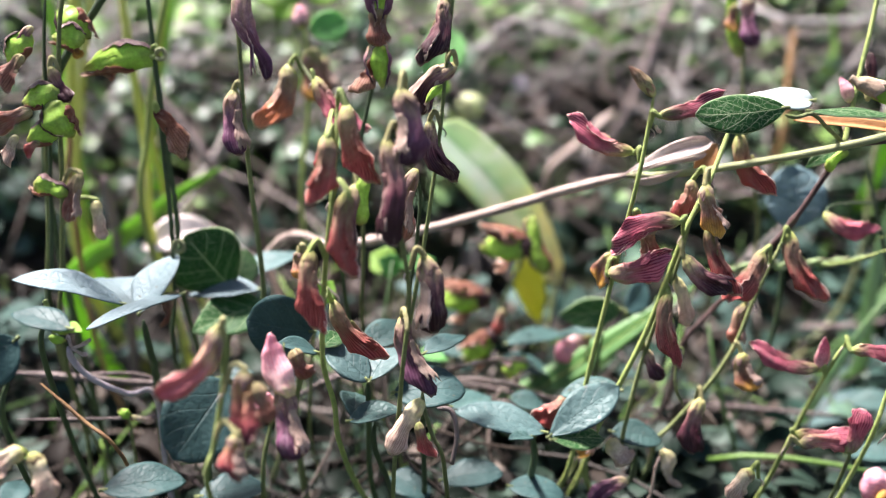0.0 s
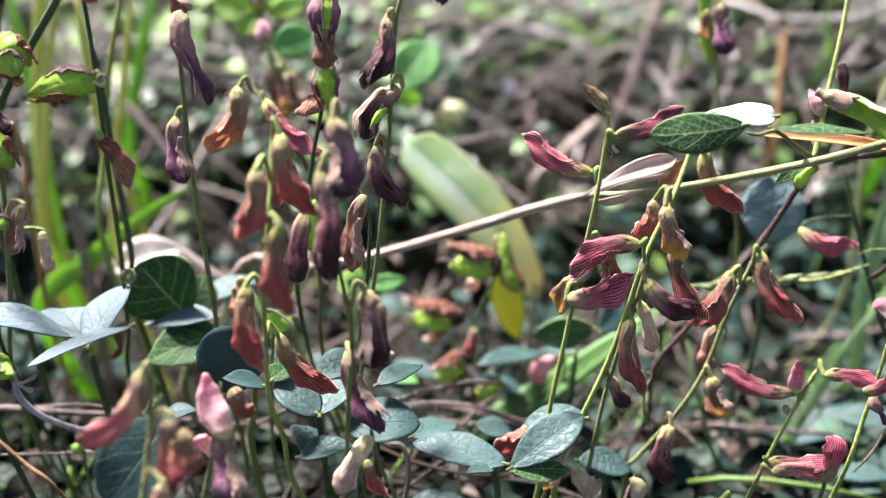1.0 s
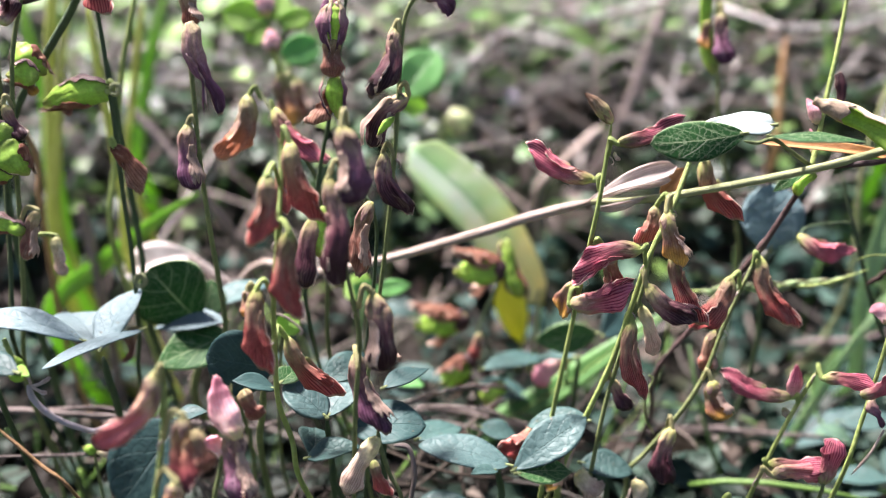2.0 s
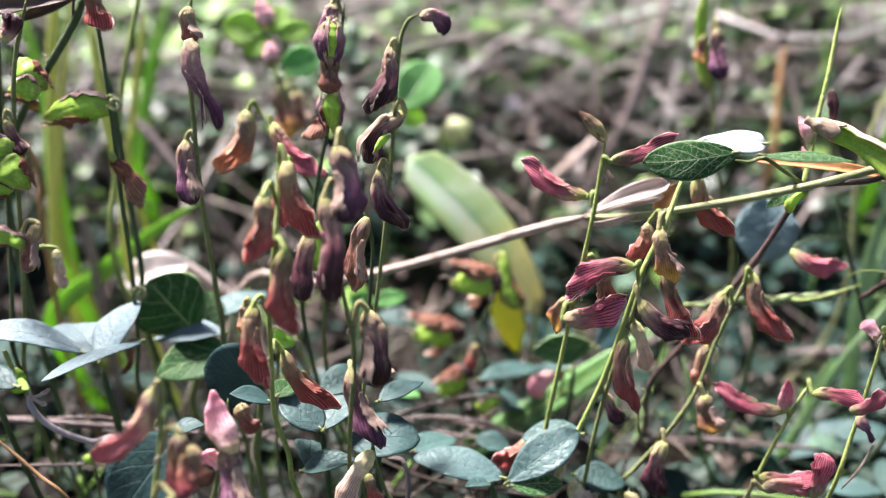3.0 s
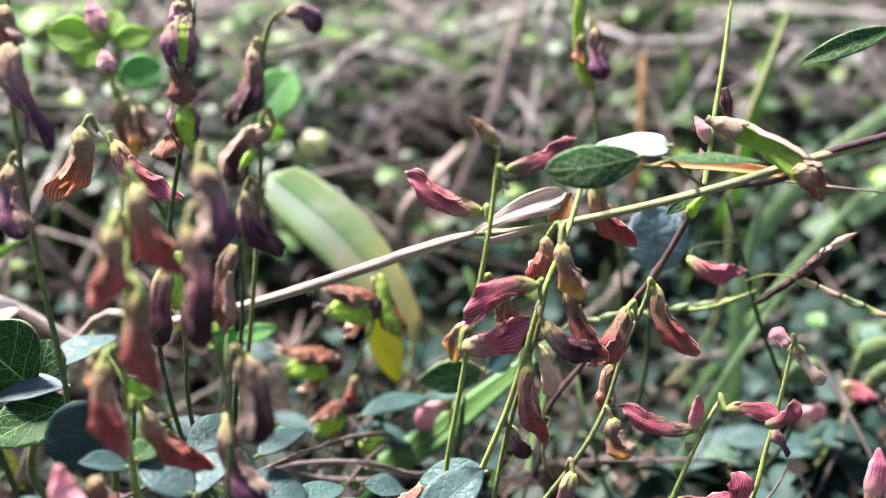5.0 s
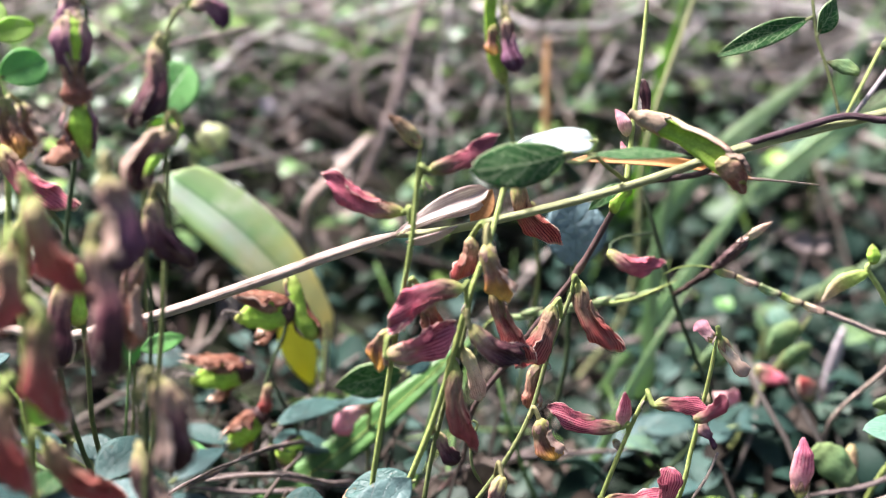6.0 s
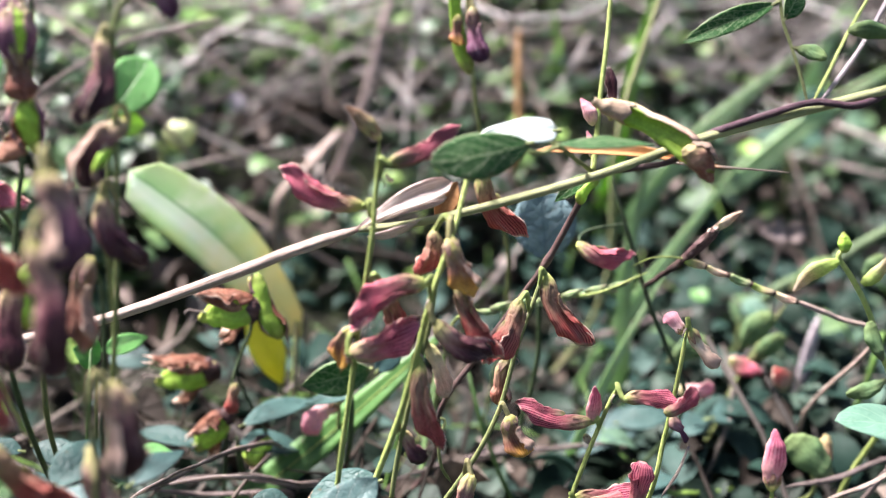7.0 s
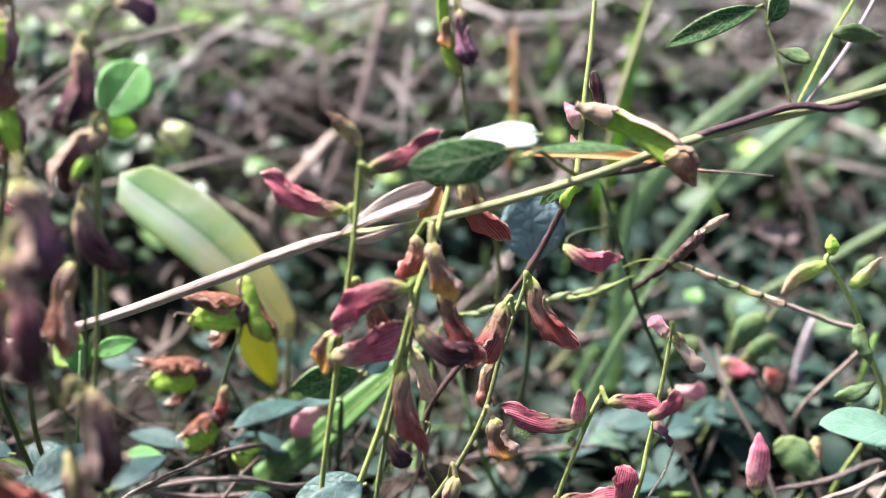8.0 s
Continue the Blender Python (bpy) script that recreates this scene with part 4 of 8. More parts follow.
flower(plant, (0.1136, 0.2071, 0.0649), (0.1107, 0.2106, 0.0683), 0.00374, "horn", ROSE, 0.05, 0)
flower(plant, (0.1151, 0.2070, 0.0656), (0.1205, 0.2028, 0.0576), 0.00424, "horn", PALE, 0.05, 0, (0.1140, 0.2066, 0.0665))
flower(plant, (0.1093, 0.2008, 0.0490), (0.1117, 0.1972, 0.0429), 0.00299, "twist", MAUVE, 0.05, 0, cup=False, name='withered_petal')
plant = thing("flowering_stalk", (0.1420, 0.2073, -0.0400), "green stalk bearing a furled pink bud", "wildflower")
tube("stem", [(0.1247, 0.1834, 0.0387), (0.1253, 0.1829, 0.0332), (0.1262, 0.1817, 0.0263), (0.1287, 0.1958, -0.0062), (0.1420, 0.2073, -0.0400)], 0.00053, 0.00059, STEM_LIME, plant)
flower(plant, (0.1247, 0.1832, 0.0382), (0.1260, 0.1876, 0.0506), 0.00552, "bud", ROSE_DEEP, 0.02, 0, name='bud', label='furled rose pink bud')
plant = thing("flowering_stalk", (0.0825, 0.2155, -0.0309), "low stalk with a fresh pink flower", "wildflower", "wilted pea flower stalks")
tube("stem", [(0.0992, 0.1959, 0.0302), (0.0985, 0.1948, 0.0250), (0.0985, 0.2062, -0.0017), (0.0825, 0.2155, -0.0309)], 0.00046, 0.00052, STEM, plant)
flower(plant, (0.0880, 0.2013, 0.0300), (0.1003, 0.1961, 0.0336), 0.00501, "horn", PINK, 0.06, 0, (0.0867, 0.2012, 0.0288))
flower(plant, (0.0988, 0.1946, 0.0288), (0.1010, 0.1971, 0.0402), 0.00560, "horn", PINK, 0.04, 0, cup=False)
plant = thing("dry_spike", (0.1109, 0.1950, 0.0438), "stalk with a pale withered pod", "grass")
tube("stem", [(0.1045, 0.1933, 0.0327), (0.1082, 0.1938, 0.0384), (0.1109, 0.1950, 0.0438)], 0.00037, 0.00026, STRAW, plant)

# ---------- the stalk of dark curled flowers ----------
plant = thing("flowering_stalk", (-0.0046, 0.2247, -0.0249), "thin tall stalk with dark purple curled pea flowers", "wildflower", "wilted pea flower stalks")
tube("stem", [(0.0065, 0.2214, 0.1403), (0.0040, 0.2215, 0.1384), (0.0023, 0.2205, 0.1336), (0.0011, 0.2179, 0.1227), (-0.0003, 0.2146, 0.1078), (-0.0023, 0.2116, 0.0923), (-0.0048, 0.2093, 0.0759), (-0.0080, 0.2081, 0.0583), (-0.0102, 0.2076, 0.0424), (-0.0114, 0.2170, 0.0094), (-0.0046, 0.2247, -0.0249)], 0.00046, 0.00052, STEM, plant)
flower(plant, (0.0073, 0.2204, 0.1405), (0.0135, 0.2190, 0.1369), 0.00448, "horn", MAUVE, -0.14, 0)
flower(plant, (0.0003, 0.2208, 0.1333), (-0.0036, 0.2148, 0.1197), 0.00556, "spoon", PURPLE, -0.09, 0, (0.0018, 0.2200, 0.1301))
curled = flower(plant, (0.0027, 0.2178, 0.1188), (-0.0065, 0.2144, 0.1085), 0.0052, "horn", PURPLE, 0.12, 0, (0.0010, 0.2171, 0.1198), label="curled black and cream flower")
husk(curled, (0.0026, 0.2176, 0.1188), (-0.0068, 0.2140, 0.1083), 0.0054, "horn", 0.12, PAPER, "petal_rim", (-1, -0.4, 0.8), 62, 0.16, 0.98, 1.12, 0.03, 0.3, 21)
husk(curled, (0.0026, 0.2176, 0.1188), (-0.0064, 0.2142, 0.1086), 0.0054, "horn", 0.12, MAUVE, "petal_rim", (0.9, -0.5, -0.7), 50, 0.1, 0.8, 1.10, 0.04, 0.4, 23)
flower(plant, (-0.0002, 0.2146, 0.1150), (-0.0040, 0.2130, 0.1112), 0.0019, "bud", POD, 0.05, 0, name="pod", cup=False)
flower(plant, (-0.0030, 0.2150, 0.1063), (0.0013, 0.2096, 0.0937), 0.00570, "spoon", PURPLE, 0.13, 0, (-0.0005, 0.2140, 0.1053))
plant = thing("flowering_stalk", (-0.0180, 0.2224, -0.0272), "bent stalk with a hanging straw-pink flower", "wildflower", "wilted pea flower stalks")
tube("stem", [(-0.0072, 0.2146, 0.0957), (-0.0082, 0.2149, 0.0965), (-0.0067, 0.2141, 0.0945), (-0.0054, 0.2128, 0.0890), (-0.0061, 0.2109, 0.0796), (-0.0075, 0.2098, 0.0697), (-0.0093, 0.2098, 0.0573), (-0.0125, 0.2167, 0.0148), (-0.0180, 0.2224, -0.0272)], 0.00039, 0.00051, STEM_DARK, plant)
flower(plant, (-0.0064, 0.2123, 0.0955), (-0.0102, 0.2058, 0.0809), 0.00576, "spoon", BROWN, 0.06, 0, label='papery straw-pink flower')

# ---------- the loose sprig of fanned flowers ----------
plant = thing("flowering_stalk", (-0.0061, 0.2575, -0.0284), "sprig with fanned orange-red and purple pea flowers", "wildflower", "wilted pea flower stalks")
tube("stem", [(-0.0378, 0.2496, 0.1134), (-0.0365, 0.2488, 0.1114), (-0.0327, 0.2439, 0.1074), (-0.0280, 0.2393, 0.1015), (-0.0225, 0.2353, 0.0945), (-0.0208, 0.2329, 0.0838), (-0.0207, 0.2296, 0.0661), (-0.0218, 0.2312, 0.0448), (-0.0197, 0.2457, 0.0085), (-0.0061, 0.2575, -0.0284)], 0.00044, 0.00062, STEM, plant)
flower(plant, (-0.0398, 0.2476, 0.1115), (-0.0454, 0.2421, 0.0968), 0.00881, "fan", ORANGE, -0.1, 0, (-0.0369, 0.2483, 0.1104), label='fanned orange-red flower with pale rim')
flower(plant, (-0.0325, 0.2425, 0.1093), (-0.0216, 0.2355, 0.0973), 0.00747, "fan", PINK, 0.08, 0, (-0.0332, 0.2442, 0.1082), label='magenta flower turning purple')
flower(plant, (-0.0281, 0.2265, 0.0996), (-0.0293, 0.2223, 0.0900), 0.00496, "fan", RED, 0.06, 0, (-0.0274, 0.2387, 0.1002))

# ---------- near stalks with soft red flowers ----------
plant = thing("flowering_stalk", (-0.0097, 0.2225, -0.0256), "near stalk crowded with red-brown hanging flowers", "wildflower", "wilted pea flower stalks")
tube("stem", [(-0.0220, 0.1958, 0.1164), (-0.0221, 0.1912, 0.1084), (-0.0229, 0.1856, 0.0981), (-0.0244, 0.1836, 0.0861), (-0.0260, 0.1866, 0.0729), (-0.0270, 0.1887, 0.0579), (-0.0252, 0.1902, 0.0462), (-0.0245, 0.1915, 0.0340), (-0.0211, 0.2086, 0.0052), (-0.0097, 0.2225, -0.0256)], 0.00048, 0.00070, STEM_LIME, plant)
flower(plant, (-0.0198, 0.1925, 0.1162), (-0.0160, 0.1865, 0.1022), 0.00694, "fan", RED, 0.06, 0, (-0.0219, 0.1954, 0.1155))
flower(plant, (-0.0225, 0.1804, 0.1135), (-0.0243, 0.1752, 0.1019), 0.00637, "fan", RED, -0.06, 0, (-0.0223, 0.1910, 0.1078))
flower(plant, (-0.0188, 0.1780, 0.1028), (-0.0198, 0.1736, 0.0878), 0.00669, "fan", RED, 0.05, 0, (-0.0228, 0.1856, 0.0981))
flower(plant, (-0.0272, 0.1814, 0.0888), (-0.0268, 0.1751, 0.0743), 0.00674, "fan", RED, 0.05, 0, (-0.0244, 0.1834, 0.0855))
flower(plant, (-0.0249, 0.1947, 0.0702), (-0.0150, 0.1910, 0.0573), 0.00666, "fan", RED, 0.1, 0, (-0.0256, 0.1852, 0.0747), label='drooping red flower on a yellow-green hook')
flower(plant, (-0.0305, 0.1878, 0.0860), (-0.0305, 0.1854, 0.0805), 0.00337, "horn", OCHRE, 0.05, 0, (-0.0288, 0.1870, 0.0817), name='bud', label='small yellow-green bud')
plant = thing("flowering_stalk", (-0.0085, 0.1928, -0.0264), "near stalk with blackened purple hanging flowers", "wildflower", "wilted pea flower stalks")
tube("stem", [(-0.0075, 0.1898, 0.1217), (-0.0075, 0.1877, 0.1143), (-0.0086, 0.1841, 0.1036), (-0.0092, 0.1827, 0.0954), (-0.0079, 0.1813, 0.0871), (-0.0071, 0.1812, 0.0766), (-0.0091, 0.1804, 0.0574), (-0.0120, 0.1872, 0.0153), (-0.0085, 0.1928, -0.0264)], 0.00042, 0.00055, STEM, plant)
flower(plant, (-0.0082, 0.1863, 0.1211), (-0.0060, 0.1814, 0.1071), 0.00667, "horn", MAUVE, -0.06, 0, (-0.0074, 0.1895, 0.1208))
flower(plant, (-0.0111, 0.1832, 0.1117), (-0.0099, 0.1758, 0.0922), 0.00582, "horn", PURPLE, -0.05, 0, (-0.0086, 0.1864, 0.1112), label='long blackened purple flower')
flower(plant, (-0.0038, 0.1824, 0.0868), (-0.0020, 0.1771, 0.0719), 0.00656, "horn", PURPLE, -0.06, 0, (-0.0069, 0.1813, 0.0845))
flower(plant, (-0.0089, 0.1889, 0.0694), (-0.0032, 0.1814, 0.0544), 0.00645, "spoon", MAUVE, 0.1, 0, (-0.0074, 0.1776, 0.0722), label='bent brown flower with a dark tip')
flower(plant, (-0.0016, 0.1870, 0.0721), (0.0003, 0.1858, 0.0691), 0.00294, "horn", PALE, 0.1, 0, cup=False, name='withered_petal')
plant = thing("flowering_stalk", (-0.0114, 0.2566, -0.0292), "stalk with brown-lipped green pods", "wildflower", "wilted pea flower stalks")
tube("stem", [(-0.0118, 0.2402, 0.1398), (-0.0139, 0.2365, 0.1265), (-0.0166, 0.2339, 0.1132), (-0.0209, 0.2313, 0.0951), (-0.0240, 0.2281, 0.0780), (-0.0260, 0.2271, 0.0608), (-0.0231, 0.2433, 0.0153), (-0.0114, 0.2566, -0.0292)], 0.00050, 0.00062, STEM_DARK, plant)
hood = flower(plant, (-0.0146, 0.2385, 0.1398), (-0.0154, 0.2352, 0.1330), 0.0052, "horn", MAUVE, 0.04, 0, (-0.0127, 0.2394, 0.1375), label="withered flower round a ripening pod")
pod = flower(plant, (-0.0147, 0.2362, 0.1362), (-0.0153, 0.2322, 0.1262), 0.0064, "bud", POD, 0.03, 0, name="pod", cup=False, bare=True)
for k, way in enumerate(((-1, -0.5, 0), (1, -0.45, 0), (-0.35, -1, 0.2))):
    husk(pod, (-0.0147, 0.2362, 0.1366), (-0.0153, 0.2322, 0.1255), 0.0066, "bud", 0.03, MAUVE, "strap", way, (90, 70, 42)[k], -0.05, (1.0, 0.95, 0.7)[k], 1.12, 0.04, 0.4, 60 + k)
flower(plant, (-0.0152, 0.2335, 0.1290), (-0.0157, 0.2305, 0.1202), 0.0056, "horn", BROWN, 0.04, 0, cup=False, label="plum-brown crumpled petals")
pod = flower(plant, (-0.0150, 0.2318, 0.1205), (-0.0146, 0.2285, 0.1105), 0.0046, "bud", POD, 0.04, 0, name="pod", cup=False)
for k, way in enumerate(((-1, -0.2, 0), (1, -0.3, 0))):
    husk(pod, (-0.0154, 0.2320, 0.1216), (-0.0150, 0.2288, 0.1110), 0.0056, "bud", 0.04, MAUVE, "strap", way, 46, -0.05, 0.95, 1.1, 0.16, 0.4, 70 + k)
flower(plant, (-0.0166, 0.2318, 0.1172), (-0.0200, 0.2288, 0.1094), 0.0058, "fan", RUST, -0.06, 0, cup=False, label="dry rust-brown petals")
flower(plant, (-0.0215, 0.2255, 0.0868), (-0.0243, 0.2167, 0.0718), 0.00642, "horn", PURPLE, 0.05, 0, (-0.0223, 0.2295, 0.0860), name='pod', label='blackish pod')
flower(plant, (-0.0191, 0.2262, 0.0895), (-0.0206, 0.2211, 0.0780), 0.00476, "horn", POD, 0.03, 0, cup=False, name='pod')

# ---------- the tall purple stalk ----------
plant = thing("flowering_stalk", (-0.0621, 0.2444, -0.0389), "tall green stalk with shrivelled mauve flowers", "wildflower", "wilted pea flower stalks")
tube("stem", [(-0.0464, 0.2346, 0.1446), (-0.0481, 0.2308, 0.1336), (-0.0478, 0.2263, 0.1157), (-0.0474, 0.2233, 0.1012), (-0.0464, 0.2208, 0.0830), (-0.0454, 0.2198, 0.0631), (-0.0464, 0.2207, 0.0477), (-0.0467, 0.2337, 0.0041), (-0.0621, 0.2444, -0.0389)], 0.00054, 0.00069, STEM, plant)
flower(plant, (-0.0474, 0.2318, 0.1409), (-0.0464, 0.2285, 0.1332), 0.00499, "horn", BROWN, 0.05, 0)
flower(plant, (-0.0482, 0.2277, 0.1339), (-0.0419, 0.2214, 0.1140), 0.00604, "twist", MAUVE, -0.06, 0, cup=False, label='twisted mauve flower')
flower(plant, (-0.0497, 0.2252, 0.1108), (-0.0485, 0.2191, 0.0967), 0.00594, "horn", MAUVE, 0.06, 0, (-0.0474, 0.2251, 0.1091), label='crumpled mauve flower')

# ---------- low near flowers ----------
plant = thing("flowering_stalk", (-0.0342, 0.1761, -0.0328), "near stalk with a soft rose and red flower", "wildflower", "wilted pea flower stalks")
tube("stem", [(-0.0407, 0.1578, 0.0832), (-0.0404, 0.1560, 0.0790), (-0.0415, 0.1547, 0.0711), (-0.0435, 0.1525, 0.0611), (-0.0449, 0.1506, 0.0519), (-0.0421, 0.1646, 0.0093), (-0.0342, 0.1761, -0.0328)], 0.00047, 0.00059, STEM_LIME, plant)
flower(plant, (-0.0414, 0.1571, 0.0842), (-0.0530, 0.1525, 0.0719), 0.00560, "horn", DUSKY, -0.14, 0, (-0.0405, 0.1575, 0.0825), label='soft rose-red flower')
flower(plant, (-0.0367, 0.1541, 0.0768), (-0.0368, 0.1489, 0.0649), 0.00600, "spoon", BRICK, 0.03, 0, (-0.0409, 0.1545, 0.0718))
flower(plant, (-0.0345, 0.1524, 0.0752), (-0.0323, 0.1497, 0.0680), 0.00360, "horn", BROWN, -0.06, 0, cup=False)
flower(plant, (-0.0379, 0.1485, 0.0665), (-0.0388, 0.1452, 0.0591), 0.00520, "spoon", BRICK, 0.03, 0, (-0.0433, 0.1529, 0.0621))
plant = thing("flowering_stalk", (-0.0333, 0.1805, -0.0321), "near stalk with a pale pink flower over a dead purple one", "wildflower", "wilted pea flower stalks")
tube("stem", [(-0.0327, 0.1738, 0.0716), (-0.0332, 0.1705, 0.0642), (-0.0354, 0.1680, 0.0561), (-0.0377, 0.1652, 0.0424), (-0.0383, 0.1736, 0.0054), (-0.0333, 0.1805, -0.0321)], 0.00043, 0.00057, STEM, plant)
flower(plant, (-0.0308, 0.1668, 0.0631), (-0.0351, 0.1719, 0.0749), 0.00618, "bud", ROSE, -0.08, 0, cup=False, label='pale pink upright petals')
flower(plant, (-0.0322, 0.1684, 0.0642), (-0.0298, 0.1617, 0.0511), 0.00643, "horn", MAUVE, 0.04, 0)
flower(plant, (-0.0340, 0.1686, 0.0574), (-0.0384, 0.1700, 0.0609), 0.00467, "horn", ROSE, 0.1, 0, cup=False, label='pink petal with an orange foot')
flower(plant, (-0.0316, 0.1776, 0.0678), (-0.0283, 0.1752, 0.0621), 0.00477, "horn", BROWN, 0.05, 0, cup=False)
plant = thing("flowering_stalk", (-0.0126, 0.1991, -0.0265), "pale dry flower with a bent foot", "wildflower", "wilted pea flower stalks")
tube("stem", [(-0.0047, 0.1834, 0.0539), (-0.0042, 0.1819, 0.0505), (-0.0023, 0.1802, 0.0441), (0.0002, 0.1794, 0.0370), (0.0001, 0.1903, 0.0061), (-0.0126, 0.1991, -0.0265)], 0.00051, 0.00052, STEM, plant)
flower(plant, (-0.0046, 0.1817, 0.0527), (-0.0117, 0.1759, 0.0423), 0.00546, "horn", PALE, 0.03, 0, cup=False, label='bleached papery flower')
flower(plant, (-0.0055, 0.1789, 0.0487), (-0.0031, 0.1759, 0.0416), 0.00421, "fan", RED, 0.03, 0, cup=False)
tube("withered_stem", [(-0.0014, 0.1836, 0.0492), (0.0019, 0.1834, 0.0485), (0.0031, 0.1812, 0.0434), (0.0020, 0.1795, 0.0370)], 0.00065, 0.00053, ROOT, plant)

# ---------- pods and stems by the tall grass ----------
plant = thing("pod_stalk", (-0.0729, 0.2454, -0.0409), "long thin stem with a ringed pod and a dry flower", "wildflower", "pod stalks")
tube("stem", [(-0.0727, 0.2410, 0.1414), (-0.0712, 0.2376, 0.1285), (-0.0699, 0.2328, 0.1099), (-0.0698, 0.2305, 0.0944), (-0.0692, 0.2277, 0.0754), (-0.0706, 0.2272, 0.0543), (-0.0726, 0.2275, 0.0402), (-0.0739, 0.2373, -0.0004), (-0.0729, 0.2454, -0.0409)], 0.00051, 0.00062, STEM_DARK, plant)
flower(plant, (-0.0697, 0.2339, 0.1173), (-0.0893, 0.2400, 0.1127), 0.00760, "bud", POD, 0.06, 0, (-0.0707, 0.2347, 0.1180), name='pod', label='plump lime pod edged with brown', cup=False)
flower(plant, (-0.0847, 0.2384, 0.1124), (-0.0818, 0.2378, 0.1109), 0.00228, "horn", BROWN, 0.05, 0, cup=False, name='sepal')
flower(plant, (-0.0706, 0.2311, 0.1046), (-0.0634, 0.2283, 0.0940), 0.0062, "spoon", RUST, -0.04, 0, (-0.0697, 0.2309, 0.1030), label="dry salmon-brown flower", cup=False)
flower(plant, (-0.0685, 0.2218, 0.0593), (-0.0718, 0.2180, 0.0508), 0.00378, "twist", BROWN, 0.05, 0, cup=False, name='withered_petal')
tube("ring_scar", [(-0.0696, 0.2329, 0.1176), (-0.0688, 0.2330, 0.1189), (-0.0675, 0.2330, 0.1189), (-0.0671, 0.2325, 0.1176), (-0.0680, 0.2321, 0.1168), (-0.0693, 0.2327, 0.1170)], 0.00061, 0.00053, CULM, plant)
tube("ring_scar", [(-0.0690, 0.2262, 0.0694), (-0.0683, 0.2264, 0.0712), (-0.0668, 0.2265, 0.0712), (-0.0662, 0.2258, 0.0697), (-0.0673, 0.2254, 0.0688), (-0.0686, 0.2260, 0.0690)], 0.00070, 0.00061, CULM, plant)
flower(plant, (-0.0720, 0.2396, 0.1448), (-0.0702, 0.2364, 0.1352), 0.00740, "fan", RED, 0.05, 0, (-0.0727, 0.2410, 0.1414), label="red fan with a cream rim")
plant = thing("pod_stalk", (-0.0775, 0.2657, -0.0449), "second dark stem beside the pod stalk", "wildflower", "pod stalks")
tube("stem", [(-0.0746, 0.2478, 0.1220), (-0.0733, 0.2447, 0.1049), (-0.0723, 0.2424, 0.0869), (-0.0714, 0.2404, 0.0696), (-0.0727, 0.2402, 0.0543), (-0.0719, 0.2542, 0.0037), (-0.0775, 0.2657, -0.0449)], 0.00075, 0.00081, STEM_DARK, plant)
plant = thing("pod_stalk", (-0.1057, 0.2593, -0.0459), "thick dark green stem leaning over", "wildflower", "pod stalks")
tube("stem", [(-0.0749, 0.2441, 0.1437), (-0.0791, 0.2427, 0.1358), (-0.0873, 0.2421, 0.1249), (-0.0968, 0.2416, 0.1121), (-0.1021, 0.2420, 0.0984), (-0.1056, 0.2426, 0.0773), (-0.1072, 0.2518, 0.0136), (-0.1057, 0.2593, -0.0459)], 0.00102, 0.00096, STEM_DARK, plant)
flower(plant, (-0.0924, 0.2368, 0.1281), (-0.0854, 0.2350, 0.1212), 0.00773, "bud", POD, 0.06, 0, name='pod', label='bright yellow-green pod', cup=False)
flower(plant, (-0.0897, 0.2338, 0.1212), (-0.0875, 0.2321, 0.1171), 0.00358, "horn", OCHRE, 0.05, 0, cup=False, name='sepal')
plant = thing("pod_stalk", (-0.1149, 0.2373, -0.0421), "green stem with plump pods and purple sepals", "wildflower", "pod stalks")
tube("stem", [(-0.0849, 0.2331, 0.1441), (-0.0896, 0.2291, 0.1278), (-0.0914, 0.2249, 0.1083), (-0.0928, 0.2219, 0.0889), (-0.0959, 0.2212, 0.0675), (-0.0992, 0.2200, 0.0449), (-0.1014, 0.2295, 0.0011), (-0.1149, 0.2373, -0.0421)], 0.00054, 0.00065, STEM, plant)
flower(plant, (-0.0923, 0.2252, 0.1166), (-0.0878, 0.2220, 0.1089), 0.00403, "horn", PURPLE, 0.05, 0, (-0.0907, 0.2259, 0.1157), cup=False, label='purple sepal')
flower(plant, (-0.0924, 0.2209, 0.1093), (-0.0873, 0.2197, 0.1011), 0.00779, "bud", POD, 0.05, 0, name='pod', label='plump green pod', cup=False)
flower(plant, (-0.0908, 0.2287, 0.1346), (-0.0873, 0.2312, 0.1401), 0.00502, "horn", PURPLE, 0.05, 0, cup=False, label='dark sepal')
plant = thing("pod_stalk", (-0.0896, 0.2495, -0.0435), "outer thin green stem", "wildflower", "pod stalks")
tube("stem", [(-0.0979, 0.2393, 0.1243), (-0.0997, 0.2339, 0.0995), (-0.1009, 0.2281, 0.0739), (-0.1043, 0.2274, 0.0474), (-0.1036, 0.2396, 0.0014), (-0.0896, 0.2495, -0.0435)], 0.00047, 0.00059, STEM, plant)
flower(plant, (-0.0877, 0.2209, 0.0914), (-0.0906, 0.2162, 0.0808), 0.00496, "horn", BROWN, 0.05, 0, (-0.0931, 0.2212, 0.0862), label='small brown flower')
flower(plant, (-0.0868, 0.2259, 0.0826), (-0.0849, 0.2220, 0.0737), 0.00427, "horn", PALE, 0.03, 0, (-0.0941, 0.2225, 0.0780))
flower(plant, (-0.0905, 0.2190, 0.0871), (-0.0988, 0.2198, 0.0896), 0.00496, "horn", POD, 0.03, 0, cup=False, name='pod')

